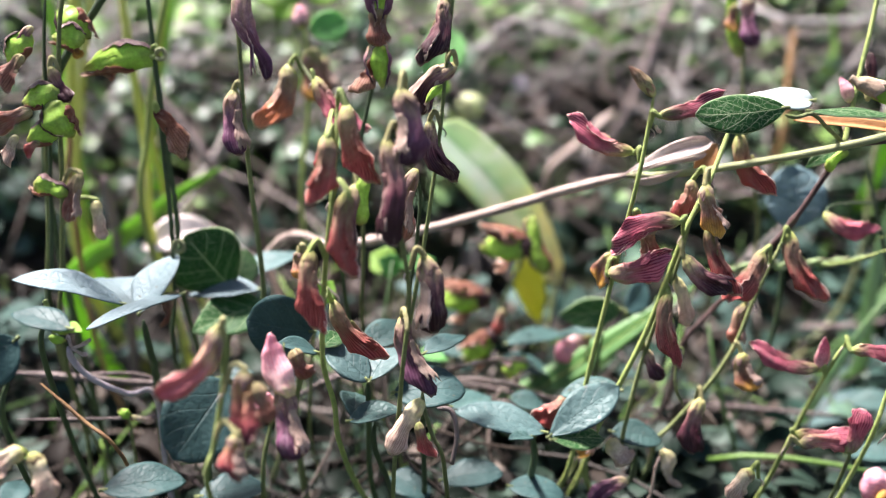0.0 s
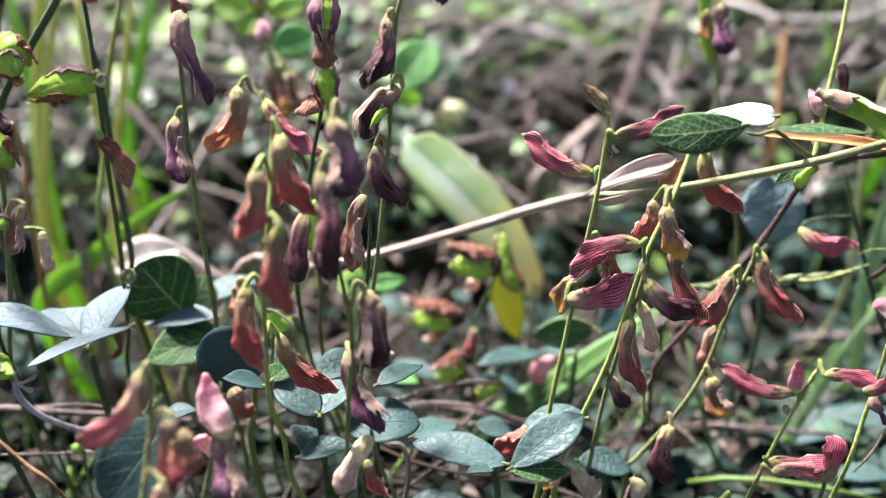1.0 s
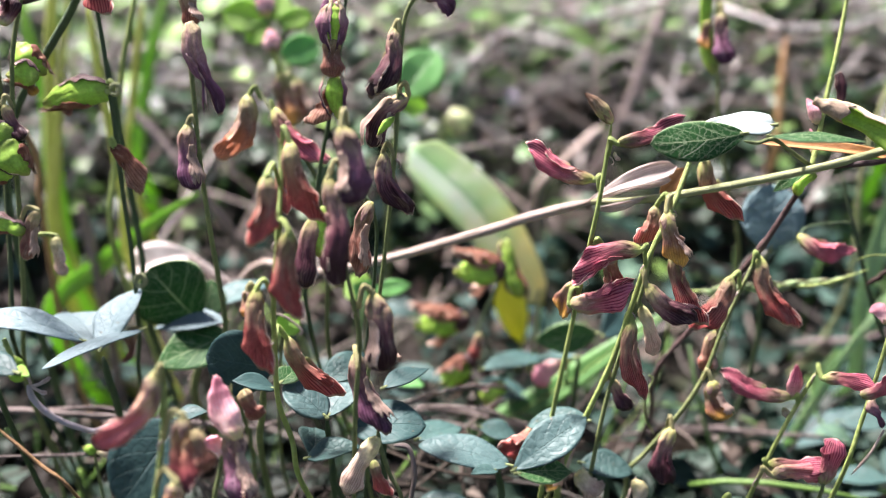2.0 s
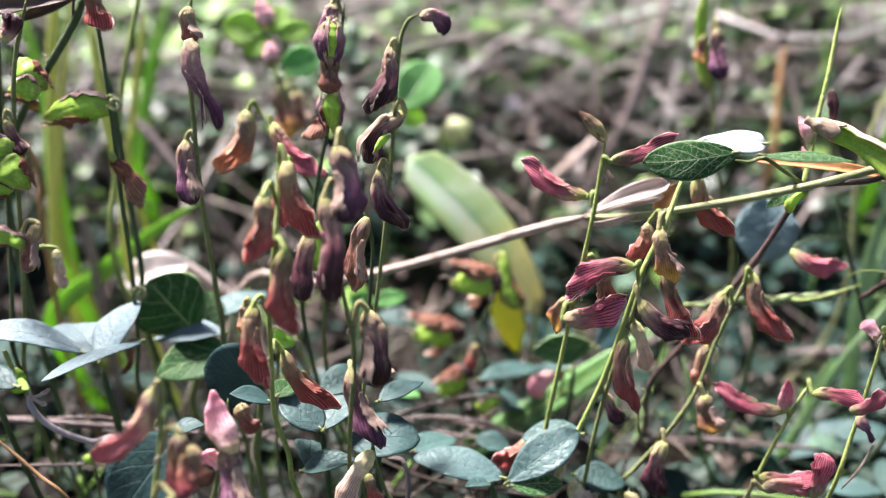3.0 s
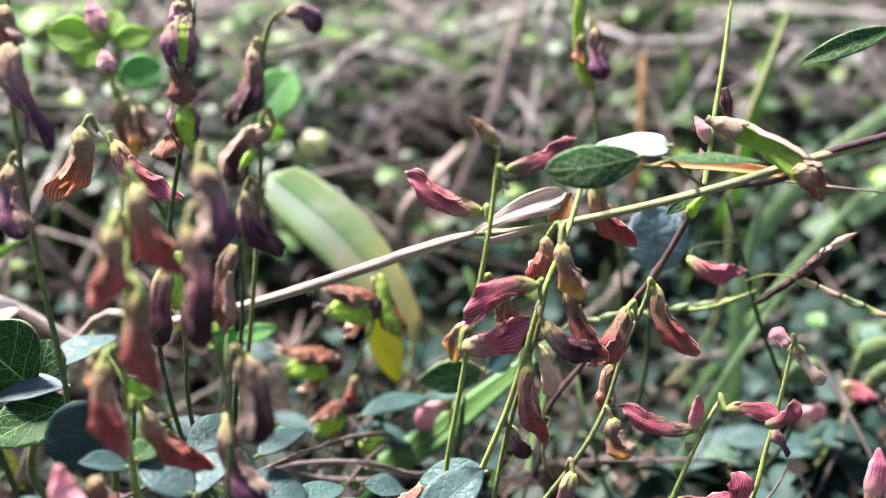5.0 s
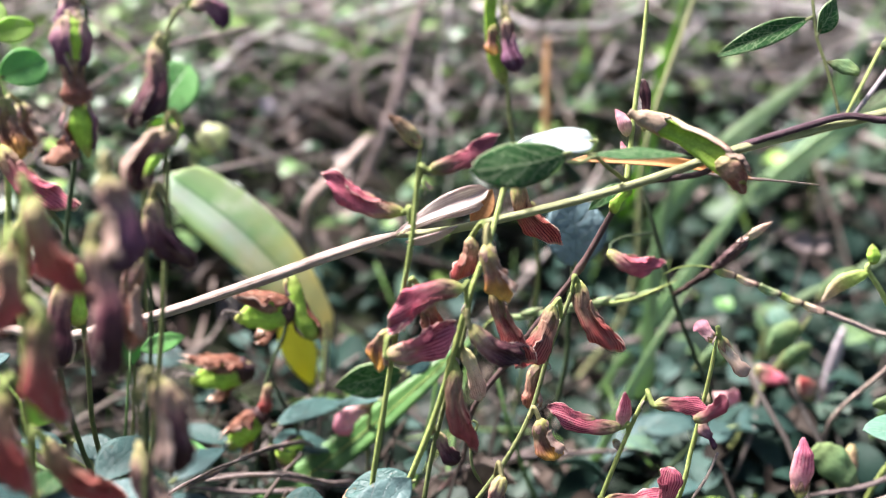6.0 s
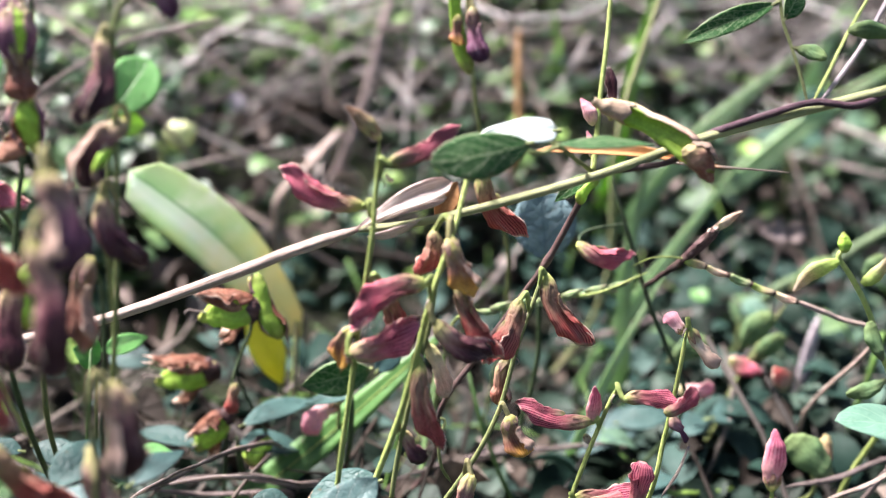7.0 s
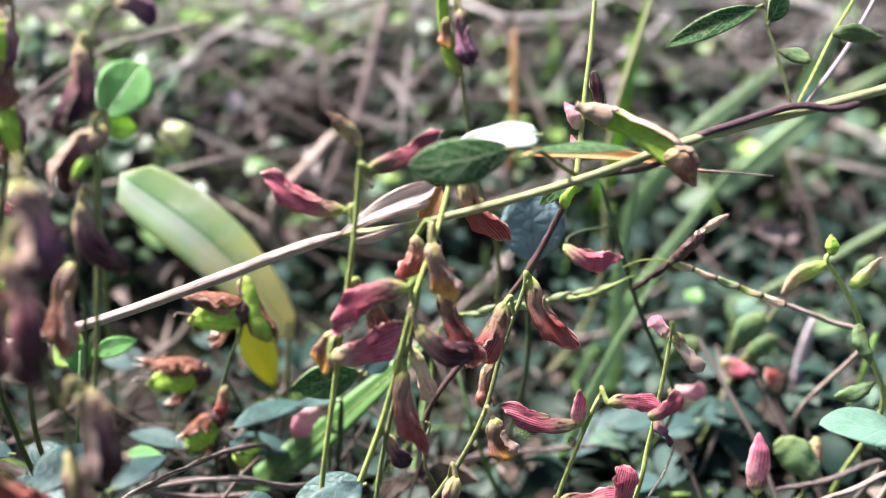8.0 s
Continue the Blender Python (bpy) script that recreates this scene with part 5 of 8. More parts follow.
plant = thing("dead_leaf", (-0.0790, 0.2427, 0.1370), "dark brown dead leaf caught on the leaning stem", "leaf litter")
leaf(plant, (-0.0770, 0.2415, 0.1420), (-0.1000, 0.2345, 0.1392), 0.0052, (0.1, -0.8, 0.6), SMOKE_LEAF, "leaf", fold=0.6, droop=0.08, wave=0.08)
leaf(plant, (-0.0760, 0.2400, 0.1426), (-0.0915, 0.2345, 0.1376), 0.0028, (0.1, -0.8, 0.2), SMOKE_LEAF, "leaf", fold=0.5, droop=-0.06, wave=0.1)
tube("stem", [(-0.0755, 0.2402, 0.1428), (-0.0776, 0.2418, 0.1415), (-0.0790, 0.2427, 0.1370)], 0.0004, 0.0003, TWIG, plant)

# ---------- trifoliate leaves ----------
plant = thing("trifoliate_leaf", (-0.0662, 0.2233, -0.0372), "blue-green three-part leaf spread flat on a green stalk", "leaf", "three-part leaves")
tube("petiole", [(-0.0733, 0.2090, 0.0580), (-0.0727, 0.2086, 0.0518), (-0.0725, 0.2103, 0.0407), (-0.0749, 0.2175, 0.0019), (-0.0662, 0.2233, -0.0372)], 0.00083, 0.00100, STEM_DARK, plant)
leaf(plant, (-0.0780, 0.2105, 0.0616), (-0.1023, 0.2068, 0.0700), 0.00961, (0.05, -0.1, 1), SHEEN_LEAF, fold=0.12, droop=0.1, shape=(0.5, 0.7))
leaf(plant, (-0.0747, 0.2114, 0.0585), (-0.0689, 0.2283, 0.0667), 0.01207, (-0.45, -0.7, 0.7), SHEEN_LEAF, fold=0.2, shape=(0.5, 0.65))
leaf(plant, (-0.0753, 0.2123, 0.0581), (-0.0894, 0.2307, 0.0589), 0.01399, (0.35, -0.18, 0.85), SHEEN_LEAF, fold=0.2, shape=(0.55, 0.6))
leaf(plant, (-0.0650, 0.2163, 0.0615), (-0.0816, 0.1947, 0.0633), 0.00599, (0.1, 0.2, 1), SHEEN_LEAF, fold=-0.12, shape=(0.5, 0.7))
plant = thing("trifoliate_leaf", (-0.0760, 0.2719, -0.0457), "dark green veined three-part leaf with a blue underside", "leaf", "three-part leaves")
tube("petiole", [(-0.0577, 0.2392, 0.0508), (-0.0592, 0.2390, 0.0405), (-0.0629, 0.2406, 0.0245), (-0.0608, 0.2578, -0.0101), (-0.0760, 0.2719, -0.0457)], 0.00094, 0.00113, STEM, plant)
leaf(plant, (-0.0574, 0.2375, 0.0518), (-0.0684, 0.2357, 0.0690), 0.0206, (0.25, -0.95, 0.25), DARK_LEAF, fold=0.12, shape=(0.62, 0.60))
leaf(plant, (-0.0583, 0.2409, 0.0499), (-0.0553, 0.2475, 0.0597), 0.01044, (0.25, -0.95, 0.2), DARK_LEAF, fold=0.1, shape=(0.55, 0.7))
leaf(plant, (-0.0492, 0.2342, 0.0538), (-0.0688, 0.2330, 0.0525), 0.01071, (0, -0.07, 1), SHEEN_LEAF)
leaf(plant, (-0.0481, 0.2326, 0.0501), (-0.0656, 0.2221, 0.0473), 0.01386, (0.1, -0.55, 0.85), DARK_LEAF, fold=0.15, shape=(0.4, 0.8))
leaf(plant, (-0.0555, 0.2473, 0.0519), (-0.0419, 0.2593, 0.0531), 0.01145, (-0.2, -0.18, 0.9), PALE_LEAF)
plant = thing("trifoliate_leaf", (-0.0374, 0.2298, -0.0319), "broad teal leaf with rounded leaflets", "leaf", "three-part leaves")
tube("petiole", [(-0.0345, 0.2072, 0.0509), (-0.0357, 0.2078, 0.0423), (-0.0382, 0.2110, 0.0298), (-0.0391, 0.2214, -0.0001), (-0.0374, 0.2298, -0.0319)], 0.00083, 0.00100, STEM, plant)
leaf(plant, (-0.0315, 0.2072, 0.0557), (-0.0478, 0.2079, 0.0585), 0.01709, (0.05, -0.95, 0.15), DEEP_LEAF, fold=0.08, shape=(0.5, 0.55))
leaf(plant, (-0.0292, 0.1965, 0.0560), (-0.0381, 0.1937, 0.0602), 0.00680, (0, -0.1, 1), DEEP_LEAF)
leaf(plant, (-0.0279, 0.1954, 0.0582), (-0.0246, 0.2020, 0.0581), 0.00583, (0.2, -0.35, 1), DARK_LEAF)
plant = thing("trifoliate_leaf", (-0.0345, 0.1770, -0.0327), "large dark teal round leaf close to the ground", "leaf", "three-part leaves")
tube("petiole", [(-0.0492, 0.1693, 0.0477), (-0.0496, 0.1678, 0.0417), (-0.0515, 0.1729, 0.0048), (-0.0345, 0.1770, -0.0327)], 0.00072, 0.00086, STEM_DARK, plant)
leaf(plant, (-0.0456, 0.1763, 0.0609), (-0.0545, 0.1611, 0.0516), 0.01737, (0.3, -0.8, 0.5), DEEP_LEAF, fold=0.1, shape=(0.5, 0.6))
leaf(plant, (-0.0494, 0.1833, 0.0573), (-0.0416, 0.1840, 0.0583), 0.00500, (0, -0.12, 1), DEEP_LEAF)
plant = thing("trifoliate_leaf", (-0.0094, 0.2153, -0.0254), "pale glossy leaf under the red flower", "leaf", "three-part leaves")
tube("petiole", [(-0.0176, 0.1943, 0.0499), (-0.0178, 0.1965, 0.0401), (-0.0183, 0.2069, 0.0080), (-0.0094, 0.2153, -0.0254)], 0.00066, 0.00079, STEM_DARK, plant)
leaf(plant, (-0.0173, 0.1925, 0.0508), (-0.0273, 0.1971, 0.0571), 0.01104, (0.2, -0.18, 0.8), PALE_LEAF, shape=(0.5, 0.7))
leaf(plant, (-0.0170, 0.1925, 0.0508), (-0.0120, 0.2027, 0.0539), 0.01012, (-0.2, -0.18, 0.85), PALE_LEAF, shape=(0.5, 0.7))
leaf(plant, (-0.0192, 0.2059, 0.0516), (-0.0092, 0.2176, 0.0527), 0.00929, (0.2, -0.15, 1), BLUE_LEAF)
plant = thing("trifoliate_leaf", (-0.0109, 0.2151, -0.0257), "rounded blue-green leaf beside a dry flower", "leaf", "three-part leaves")
tube("petiole", [(-0.0042, 0.1928, 0.0456), (-0.0049, 0.1930, 0.0361), (-0.0052, 0.2052, 0.0061), (-0.0109, 0.2151, -0.0257)], 0.00066, 0.00079, STEM_DARK, plant)
leaf(plant, (-0.0115, 0.1933, 0.0471), (0.0053, 0.1939, 0.0473), 0.01373, (0, -0.19, 0.8), DEEP_LEAF, shape=(0.5, 0.6))
leaf(plant, (-0.0046, 0.1989, 0.0544), (0.0057, 0.2078, 0.0542), 0.00623, (0, -0.1, 1), DEEP_LEAF)
plant = thing("trifoliate_leaf", (-0.0202, 0.2214, -0.0276), "folded pair of blue-green leaflets", "leaf", "three-part leaves")
tube("petiole", [(-0.0158, 0.1888, 0.0421), (-0.0160, 0.1895, 0.0339), (-0.0133, 0.2071, 0.0041), (-0.0202, 0.2214, -0.0276)], 0.00065, 0.00078, STEM_DARK, plant)
leaf(plant, (-0.0217, 0.1870, 0.0435), (-0.0092, 0.1883, 0.0456), 0.00700, (0, -0.15, 0.9), BLUE_LEAF, fold=0.3)
leaf(plant, (-0.0203, 0.1879, 0.0431), (-0.0213, 0.1982, 0.0441), 0.00877, (0.4, -0.15, 0.8), BLUE_LEAF, shape=(0.6, 0.7))
plant = thing("trifoliate_leaf", (0.0387, 0.2252, -0.0233), "broad frosted blue-green leaf near the ground", "leaf", "three-part leaves")
tube("petiole", [(0.0217, 0.1988, 0.0322), (0.0229, 0.1997, 0.0243), (0.0247, 0.2137, 0.0021), (0.0387, 0.2252, -0.0233)], 0.00083, 0.00099, STEM_DARK, plant)
leaf(plant, (0.0250, 0.1980, 0.0327), (0.0030, 0.2012, 0.0367), 0.01158, (0, -0.09, 1), PALE_LEAF, shape=(0.5, 0.7), fold=0.1)
leaf(plant, (0.0018, 0.2126, 0.0304), (0.0132, 0.2242, 0.0259), 0.00897, (0, -0.12, 1), BLUE_LEAF)
leaf(plant, (0.0178, 0.2243, 0.0259), (0.0285, 0.2233, 0.0228), 0.00765, (0, -0.12, 1), BLUE_LEAF)
leaf(plant, (0.0255, 0.1951, 0.0335), (0.0438, 0.2056, 0.0412), 0.01016, (0.35, -0.19, 0.75), PALE_LEAF, shape=(0.55, 0.75), fold=0.15)
leaf(plant, (0.0263, 0.1940, 0.0334), (0.0399, 0.1986, 0.0303), 0.00818, (0.2, -0.3, 0.9), DARK_LEAF)
leaf(plant, (0.0220, 0.1959, 0.0331), (0.0155, 0.1913, 0.0355), 0.00404, (0, -0.12, 1), BLUE_LEAF)
plant = thing("trifoliate_leaf", (0.0394, 0.2375, -0.0241), "blue-green leaflet with a dark spot", "leaf", "three-part leaves")
tube("petiole", [(0.0497, 0.2061, 0.0218), (0.0498, 0.2074, 0.0147), (0.0517, 0.2240, -0.0026), (0.0394, 0.2375, -0.0241)], 0.00072, 0.00086, STEM_DARK, plant)
leaf(plant, (0.0431, 0.2078, 0.0262), (0.0563, 0.2071, 0.0235), 0.00948, (0, -0.17, 0.85), BLUE_LEAF, shape=(0.5, 0.7))
plant = thing("trifoliate_leaf", (0.0543, 0.2844, -0.0336), "dark leaflets behind the flower stalks", "leaf", "three-part leaves")
tube("petiole", [(0.0483, 0.2573, 0.0293), (0.0475, 0.2604, 0.0114), (0.0484, 0.2736, -0.0093), (0.0543, 0.2844, -0.0336)], 0.00085, 0.00102, STEM_DARK, plant)
leaf(plant, (0.0530, 0.2562, 0.0365), (0.0351, 0.2585, 0.0330), 0.00975, (0.1, -0.95, 0.25), DARK_LEAF)
leaf(plant, (0.0547, 0.2568, 0.0350), (0.0634, 0.2720, 0.0368), 0.00891, (0.5, -0.7, 0.6), DEEP_LEAF)
leaf(plant, (0.0475, 0.2568, 0.0281), (0.0356, 0.2650, 0.0229), 0.00620, (0, -0.1, 1), BLUE_LEAF)
plant = thing("trifoliate_leaf", (0.0338, 0.2950, -0.0337), "pale green leaves by the ground", "leaf", "three-part leaves")
tube("petiole", [(0.0177, 0.2622, 0.0178), (0.0183, 0.2668, 0.0032), (0.0210, 0.2823, -0.0131), (0.0338, 0.2950, -0.0337)], 0.00088, 0.00105, STEM_DARK, plant)
leaf(plant, (0.0192, 0.2616, 0.0214), (0.0413, 0.2739, 0.0177), 0.00781, (0, -0.14, 0.9), BLUE_LEAF)
leaf(plant, (0.0177, 0.2611, 0.0152), (0.0357, 0.2687, 0.0062), 0.01104, (0, -0.15, 0.9), BLUE_LEAF)
leaf(plant, (0.0068, 0.2701, 0.0117), (-0.0085, 0.2806, 0.0118), 0.00736, (0, -0.12, 1), BLUE_LEAF)
plant = thing("trifoliate_leaf", (-0.0831, 0.2162, -0.0386), "blue leaf low at the edge", "leaf", "three-part leaves")
tube("petiole", [(-0.0897, 0.1930, 0.0674), (-0.0917, 0.1931, 0.0553), (-0.0910, 0.2058, 0.0076), (-0.0831, 0.2162, -0.0386)], 0.00064, 0.00077, STEM_DARK, plant)
leaf(plant, (-0.0763, 0.1746, 0.0743), (-0.0907, 0.1799, 0.0750), 0.00710, (0, -0.15, 0.9), DEEP_LEAF)
leaf(plant, (-0.0802, 0.1791, 0.0724), (-0.0740, 0.1744, 0.0738), 0.00307, (0, -0.4, 1), LIME_LEAF)
plant = thing("trifoliate_leaf", (-0.0960, 0.1944, -0.0381), "blue-green leaf near the ground at the stalks", "leaf", "three-part leaves")
tube("petiole", [(-0.0892, 0.1728, 0.0664), (-0.0922, 0.1709, 0.0523), (-0.0920, 0.1838, 0.0066), (-0.0960, 0.1944, -0.0381)], 0.00058, 0.00070, STEM_DARK, plant)
leaf(plant, (-0.0881, 0.1752, 0.0717), (-0.0976, 0.1696, 0.0642), 0.01116, (0.3, -0.8, 0.5), DEEP_LEAF, shape=(0.5, 0.6))
plant = thing("trifoliate_leaf", (-0.0504, 0.1873, -0.0345), "teal leaves flat on the ground", "leaf", "three-part leaves")
tube("petiole", [(-0.0612, 0.1618, 0.0416), (-0.0616, 0.1611, 0.0351), (-0.0583, 0.1755, 0.0009), (-0.0504, 0.1873, -0.0345)], 0.00070, 0.00084, STEM, plant)
leaf(plant, (-0.0705, 0.1624, 0.0431), (-0.0544, 0.1673, 0.0417), 0.01017, (0, -0.15, 0.9), DEEP_LEAF, shape=(0.5, 0.65))
leaf(plant, (-0.0507, 0.1619, 0.0418), (-0.0376, 0.1668, 0.0406), 0.00875, (0, -0.15, 0.9), DEEP_LEAF, shape=(0.5, 0.65))
leaf(plant, (-0.0859, 0.1529, 0.0462), (-0.0869, 0.1633, 0.0450), 0.00569, (0.3, -0.15, 0.8), DEEP_LEAF)
plant = thing("trifoliate_leaf", (-0.0135, 0.2316, -0.0268), "dim teal leaves under the dry flowers", "leaf", "three-part leaves")
tube("petiole", [(0.0023, 0.2011, 0.0071), (0.0024, 0.2003, 0.0004), (0.0043, 0.2175, -0.0105), (-0.0135, 0.2316, -0.0268)], 0.00073, 0.00088, STEM_DARK, plant)
leaf(plant, (-0.0006, 0.2041, 0.0138), (0.0155, 0.2048, 0.0154), 0.01022, (0, -0.15, 0.9), DEEP_LEAF, shape=(0.5, 0.65))
leaf(plant, (-0.0140, 0.2088, 0.0120), (-0.0035, 0.2023, 0.0098), 0.01032, (0, -0.15, 0.9), DEEP_LEAF, shape=(0.5, 0.65))
leaf(plant, (0.0169, 0.2035, 0.0124), (0.0315, 0.2023, 0.0098), 0.00876, (0, -0.15, 0.9), DEEP_LEAF, shape=(0.5, 0.65))
plant = thing("trifoliate_leaf", (0.1399, 0.2101, -0.0396), "pale mint leaf on a thin stalk", "leaf", "three-part leaves")
tube("petiole", [(0.1519, 0.1817, 0.0466), (0.1559, 0.1797, 0.0353), (0.1576, 0.1964, -0.0019), (0.1399, 0.2101, -0.0396)], 0.00061, 0.00073, STEM_DARK, plant)
leaf(plant, (0.1576, 0.1788, 0.0489), (0.1380, 0.1840, 0.0528), 0.01149, (0.1, -0.15, 0.9), MINT_LEAF, shape=(0.5, 0.62), fold=0.08)
plant = thing("trifoliate_leaf", (-0.0348, 0.2810, -0.0384), "blue-green leaf by the foot of the straw", "leaf", "three-part leaves")
tube("petiole", [(-0.0315, 0.2585, 0.0201), (-0.0326, 0.2588, 0.0078), (-0.0327, 0.2710, -0.0136), (-0.0348, 0.2810, -0.0384)], 0.00070, 0.00084, STEM_DARK, plant)
leaf(plant, (-0.0311, 0.2591, 0.0264), (-0.0206, 0.2526, 0.0239), 0.00830, (0, -0.15, 0.8), BLUE_LEAF, shape=(0.5, 0.7))
leaf(plant, (-0.0335, 0.2575, 0.0263), (-0.0435, 0.2592, 0.0287), 0.00631, (0, -0.12, 1), BLUE_LEAF)
leaf(plant, (-0.0000, 0.2585, 0.0151), (-0.0100, 0.2608, 0.0140), 0.00584, (0, -0.09, 1), BLUE_LEAF)
leaf(plant, (-0.0086, 0.2624, 0.0180), (0.0017, 0.2590, 0.0172), 0.00496, (0, -0.35, 1), MID_LEAF)
leaf(plant, (-0.0336, 0.2447, 0.0258), (-0.0242, 0.2462, 0.0227), 0.00664, (0, -0.12, 0.9), BLUE_LEAF)
plant = thing("trifoliate_leaf", (0.0341, 0.2354, -0.0235), "pale leaf pair in front of the stalks", "leaf", "three-part leaves")
tube("petiole", [(0.0373, 0.2091, 0.0349), (0.0364, 0.2084, 0.0280), (0.0393, 0.2232, 0.0037), (0.0341, 0.2354, -0.0235)], 0.00061, 0.00073, STEM_LIME, plant)
leaf(plant, (0.0447, 0.2076, 0.0387), (0.0299, 0.2096, 0.0361), 0.00796, (0, -0.15, 0.85), BLUE_LEAF, shape=(0.45, 0.65), fold=0.3)

# ---------- the straw and the twining vine ----------
plant = thing("grass_culm", (0.0462, 0.2295, 0.0882), "long dry grass culm turning green, leaning across the flowers", "grass")
tube("green_culm", [(0.1762, 0.2083, 0.1199), (0.1566, 0.2098, 0.1160), (0.1387, 0.2124, 0.1118), (0.1174, 0.2160, 0.1065), (0.1028, 0.2174, 0.1018), (0.0886, 0.2195, 0.0976), (0.0721, 0.2222, 0.0934), (0.0558, 0.2262, 0.0894), (0.0462, 0.2295, 0.0882)], 0.00107, 0.00085, CULM, plant, sides=12)
tube("dry_culm", [(0.0467, 0.2293, 0.0884), (0.0325, 0.2333, 0.0830), (0.0180, 0.2388, 0.0761), (0.0005, 0.2457, 0.0680), (-0.0153, 0.2527, 0.0611), (-0.0318, 0.2613, 0.0547), (-0.0550, 0.2731, 0.0462), (-0.1050, 0.3031, -0.0516)], 0.00132, 0.00114, STRAW, plant, sides=12, nodes=(0.004, 0.62))
leaf(plant, (0.0448, 0.2271, 0.0890), (0.0662, 0.2277, 0.0975), 0.0048, (0.1, -0.5, 0.85), SHEATH, "sheath", fold=0.45, shape=(0.72, 0.40), twist=22, bow=-0.015, thick=0.0003, wave=0.05)
leaf(plant, (0.0459, 0.2279, 0.0885), (0.0648, 0.2268, 0.0945), 0.0036, (0.2, -0.8, 0.5), SHEATH, "sheath", fold=0.5, shape=(0.78, 0.45), twist=-24, bow=-0.03, wave=0.05)
leaf(plant, (0.0472, 0.2261, 0.0876), (0.0587, 0.2249, 0.0909), 0.00262, (0.2, -0.9, -0.3), SHEATH, "sheath", fold=0.5, shape=(0.4, 0.7))
leaf(plant, (0.0849, 0.2272, 0.1032), (0.1252, 0.2159, 0.0990), 0.00292, (0, -0.6, 0.8), RUST_LEAF, "sheath", fold=0.5, shape=(0.35, 0.7))
tube("dry_awn", [(0.1119, 0.2193, 0.1006), (0.1215, 0.2167, 0.0997), (0.1299, 0.2145, 0.0990), (0.1376, 0.2120, 0.0984)], 0.00041, 0.00017, STRAW, plant)
leaf(plant, (0.0635, 0.2315, 0.0885), (0.0699, 0.2359, 0.0942), 0.00549, (0.2, -0.9, 0.4), RUST_LEAF, "dry_leaf", fold=0.3)
plant = thing("twining_vine", (0.0546, 0.2707, -0.0308), "brown and purple vine twining round the straw with three-part leaves", "vine")
tube("purple_stem", [(0.1705, 0.2109, 0.1172), (0.1604, 0.2122, 0.1150), (0.1531, 0.2092, 0.1140), (0.1474, 0.2082, 0.1136), (0.1438, 0.2092, 0.1141), (0.1406, 0.2108, 0.1142), (0.1367, 0.2118, 0.1134), (0.1324, 0.2126, 0.1121), (0.1264, 0.2136, 0.1103), (0.1218, 0.2148, 0.1087), (0.1194, 0.2172, 0.1067), (0.1160, 0.2165, 0.1044)], 0.00078, 0.00074, VINE_PURPLE, plant)
tube("stem", [(0.1160, 0.2165, 0.1044), (0.1088, 0.2138, 0.1027), (0.1020, 0.2181, 0.1004), (0.0972, 0.2237, 0.0973), (0.0942, 0.2247, 0.0902), (0.0882, 0.2259, 0.0771), (0.0821, 0.2289, 0.0652), (0.0746, 0.2331, 0.0503), (0.0666, 0.2369, 0.0340), (0.0690, 0.2555, 0.0024), (0.0546, 0.2707, -0.0308)], 0.00068, 0.00073, VINE, plant, nodes=(0.5,))
tube("shoot", [(0.1070, 0.2427, 0.1361), (0.1047, 0.2380, 0.1248), (0.1017, 0.2330, 0.1136), (0.0995, 0.2289, 0.1047), (0.0972, 0.2245, 0.0978)], 0.00051, 0.00061, STEM_LIME, plant)
pod = flower(plant, (0.0960, 0.2206, 0.1140), (0.1160, 0.2098, 0.1032), 0.0064, "spoon", POD, -0.06, 0, name="pod", label="green pod with a tan back and a brown withered tip", cup=False, keel=False, bare=True)
husk(pod, (0.0952, 0.2206, 0.1146), (0.1160, 0.2098, 0.1032), 0.0064, "spoon", -0.06, PALE, "sepal", (0.3, 0.1, 1), 96, 0.0, 0.80, 1.05, 0.0, 0.5, 4)
husk(pod, (0.0952, 0.2206, 0.1146), (0.1160, 0.2098, 0.1032), 0.0064, "spoon", -0.06, PAPER, "sepal", VIEW, 320, -0.04, 0.26, 1.07, 0.0, 0.6, 7)
flower(plant, (0.1108, 0.2112, 0.1066), (0.1166, 0.2078, 0.0998), 0.0060, "bud", BROWN, -0.12, 0, cup=False, name="withered_petal", label="brown shrivelled petal on the pod's end")
husk(pod, (0.1100, 0.2114, 0.1068), (0.1170, 0.2076, 0.1000), 0.0064, "bud", -0.12, PAPER, "torn_petal", (0.8, -0.2, 0.7), 80, 0.1, 0.7, 1.06, 0.05, 0.6, 11)
flower(plant, (0.0992, 0.2297, 0.1068), (0.0970, 0.2331, 0.1121), 0.00322, "bud", ROSE, 0.05, 0, name='bud', cup=False, label='pale pink bud')
flower(plant, (0.0982, 0.2276, 0.1000), (0.0979, 0.2303, 0.1055), 0.00223, "bud", ROSE, 0.05, 0, name='bud', cup=False)
flower(plant, (0.1064, 0.2363, 0.1053), (0.1072, 0.2413, 0.1163), 0.00283, "horn", PURPLE, 0.03, 0, name='dead_bud', cup=False, label='black dead bud')
flower(plant, (0.0981, 0.2236, 0.0964), (0.0932, 0.2228, 0.0917), 0.00320, "horn", POD, 0.1, 0, name='bud', cup=False)
tube("petiole", [(0.0756, 0.2077, 0.1100), (0.0788, 0.2086, 0.1092), (0.0827, 0.2099, 0.1095), (0.0898, 0.2170, 0.1039), (0.0964, 0.2231, 0.0986)], 0.00041, 0.00052, STEM, plant)
leaf(plant, (0.0757, 0.2074, 0.1118), (0.0547, 0.2034, 0.1112), 0.0090, (0.05, -0.82, 0.55), DARK_LEAF, shape=(0.54, 0.60), fold=-0.12, droop=0.03, bow=-0.03)
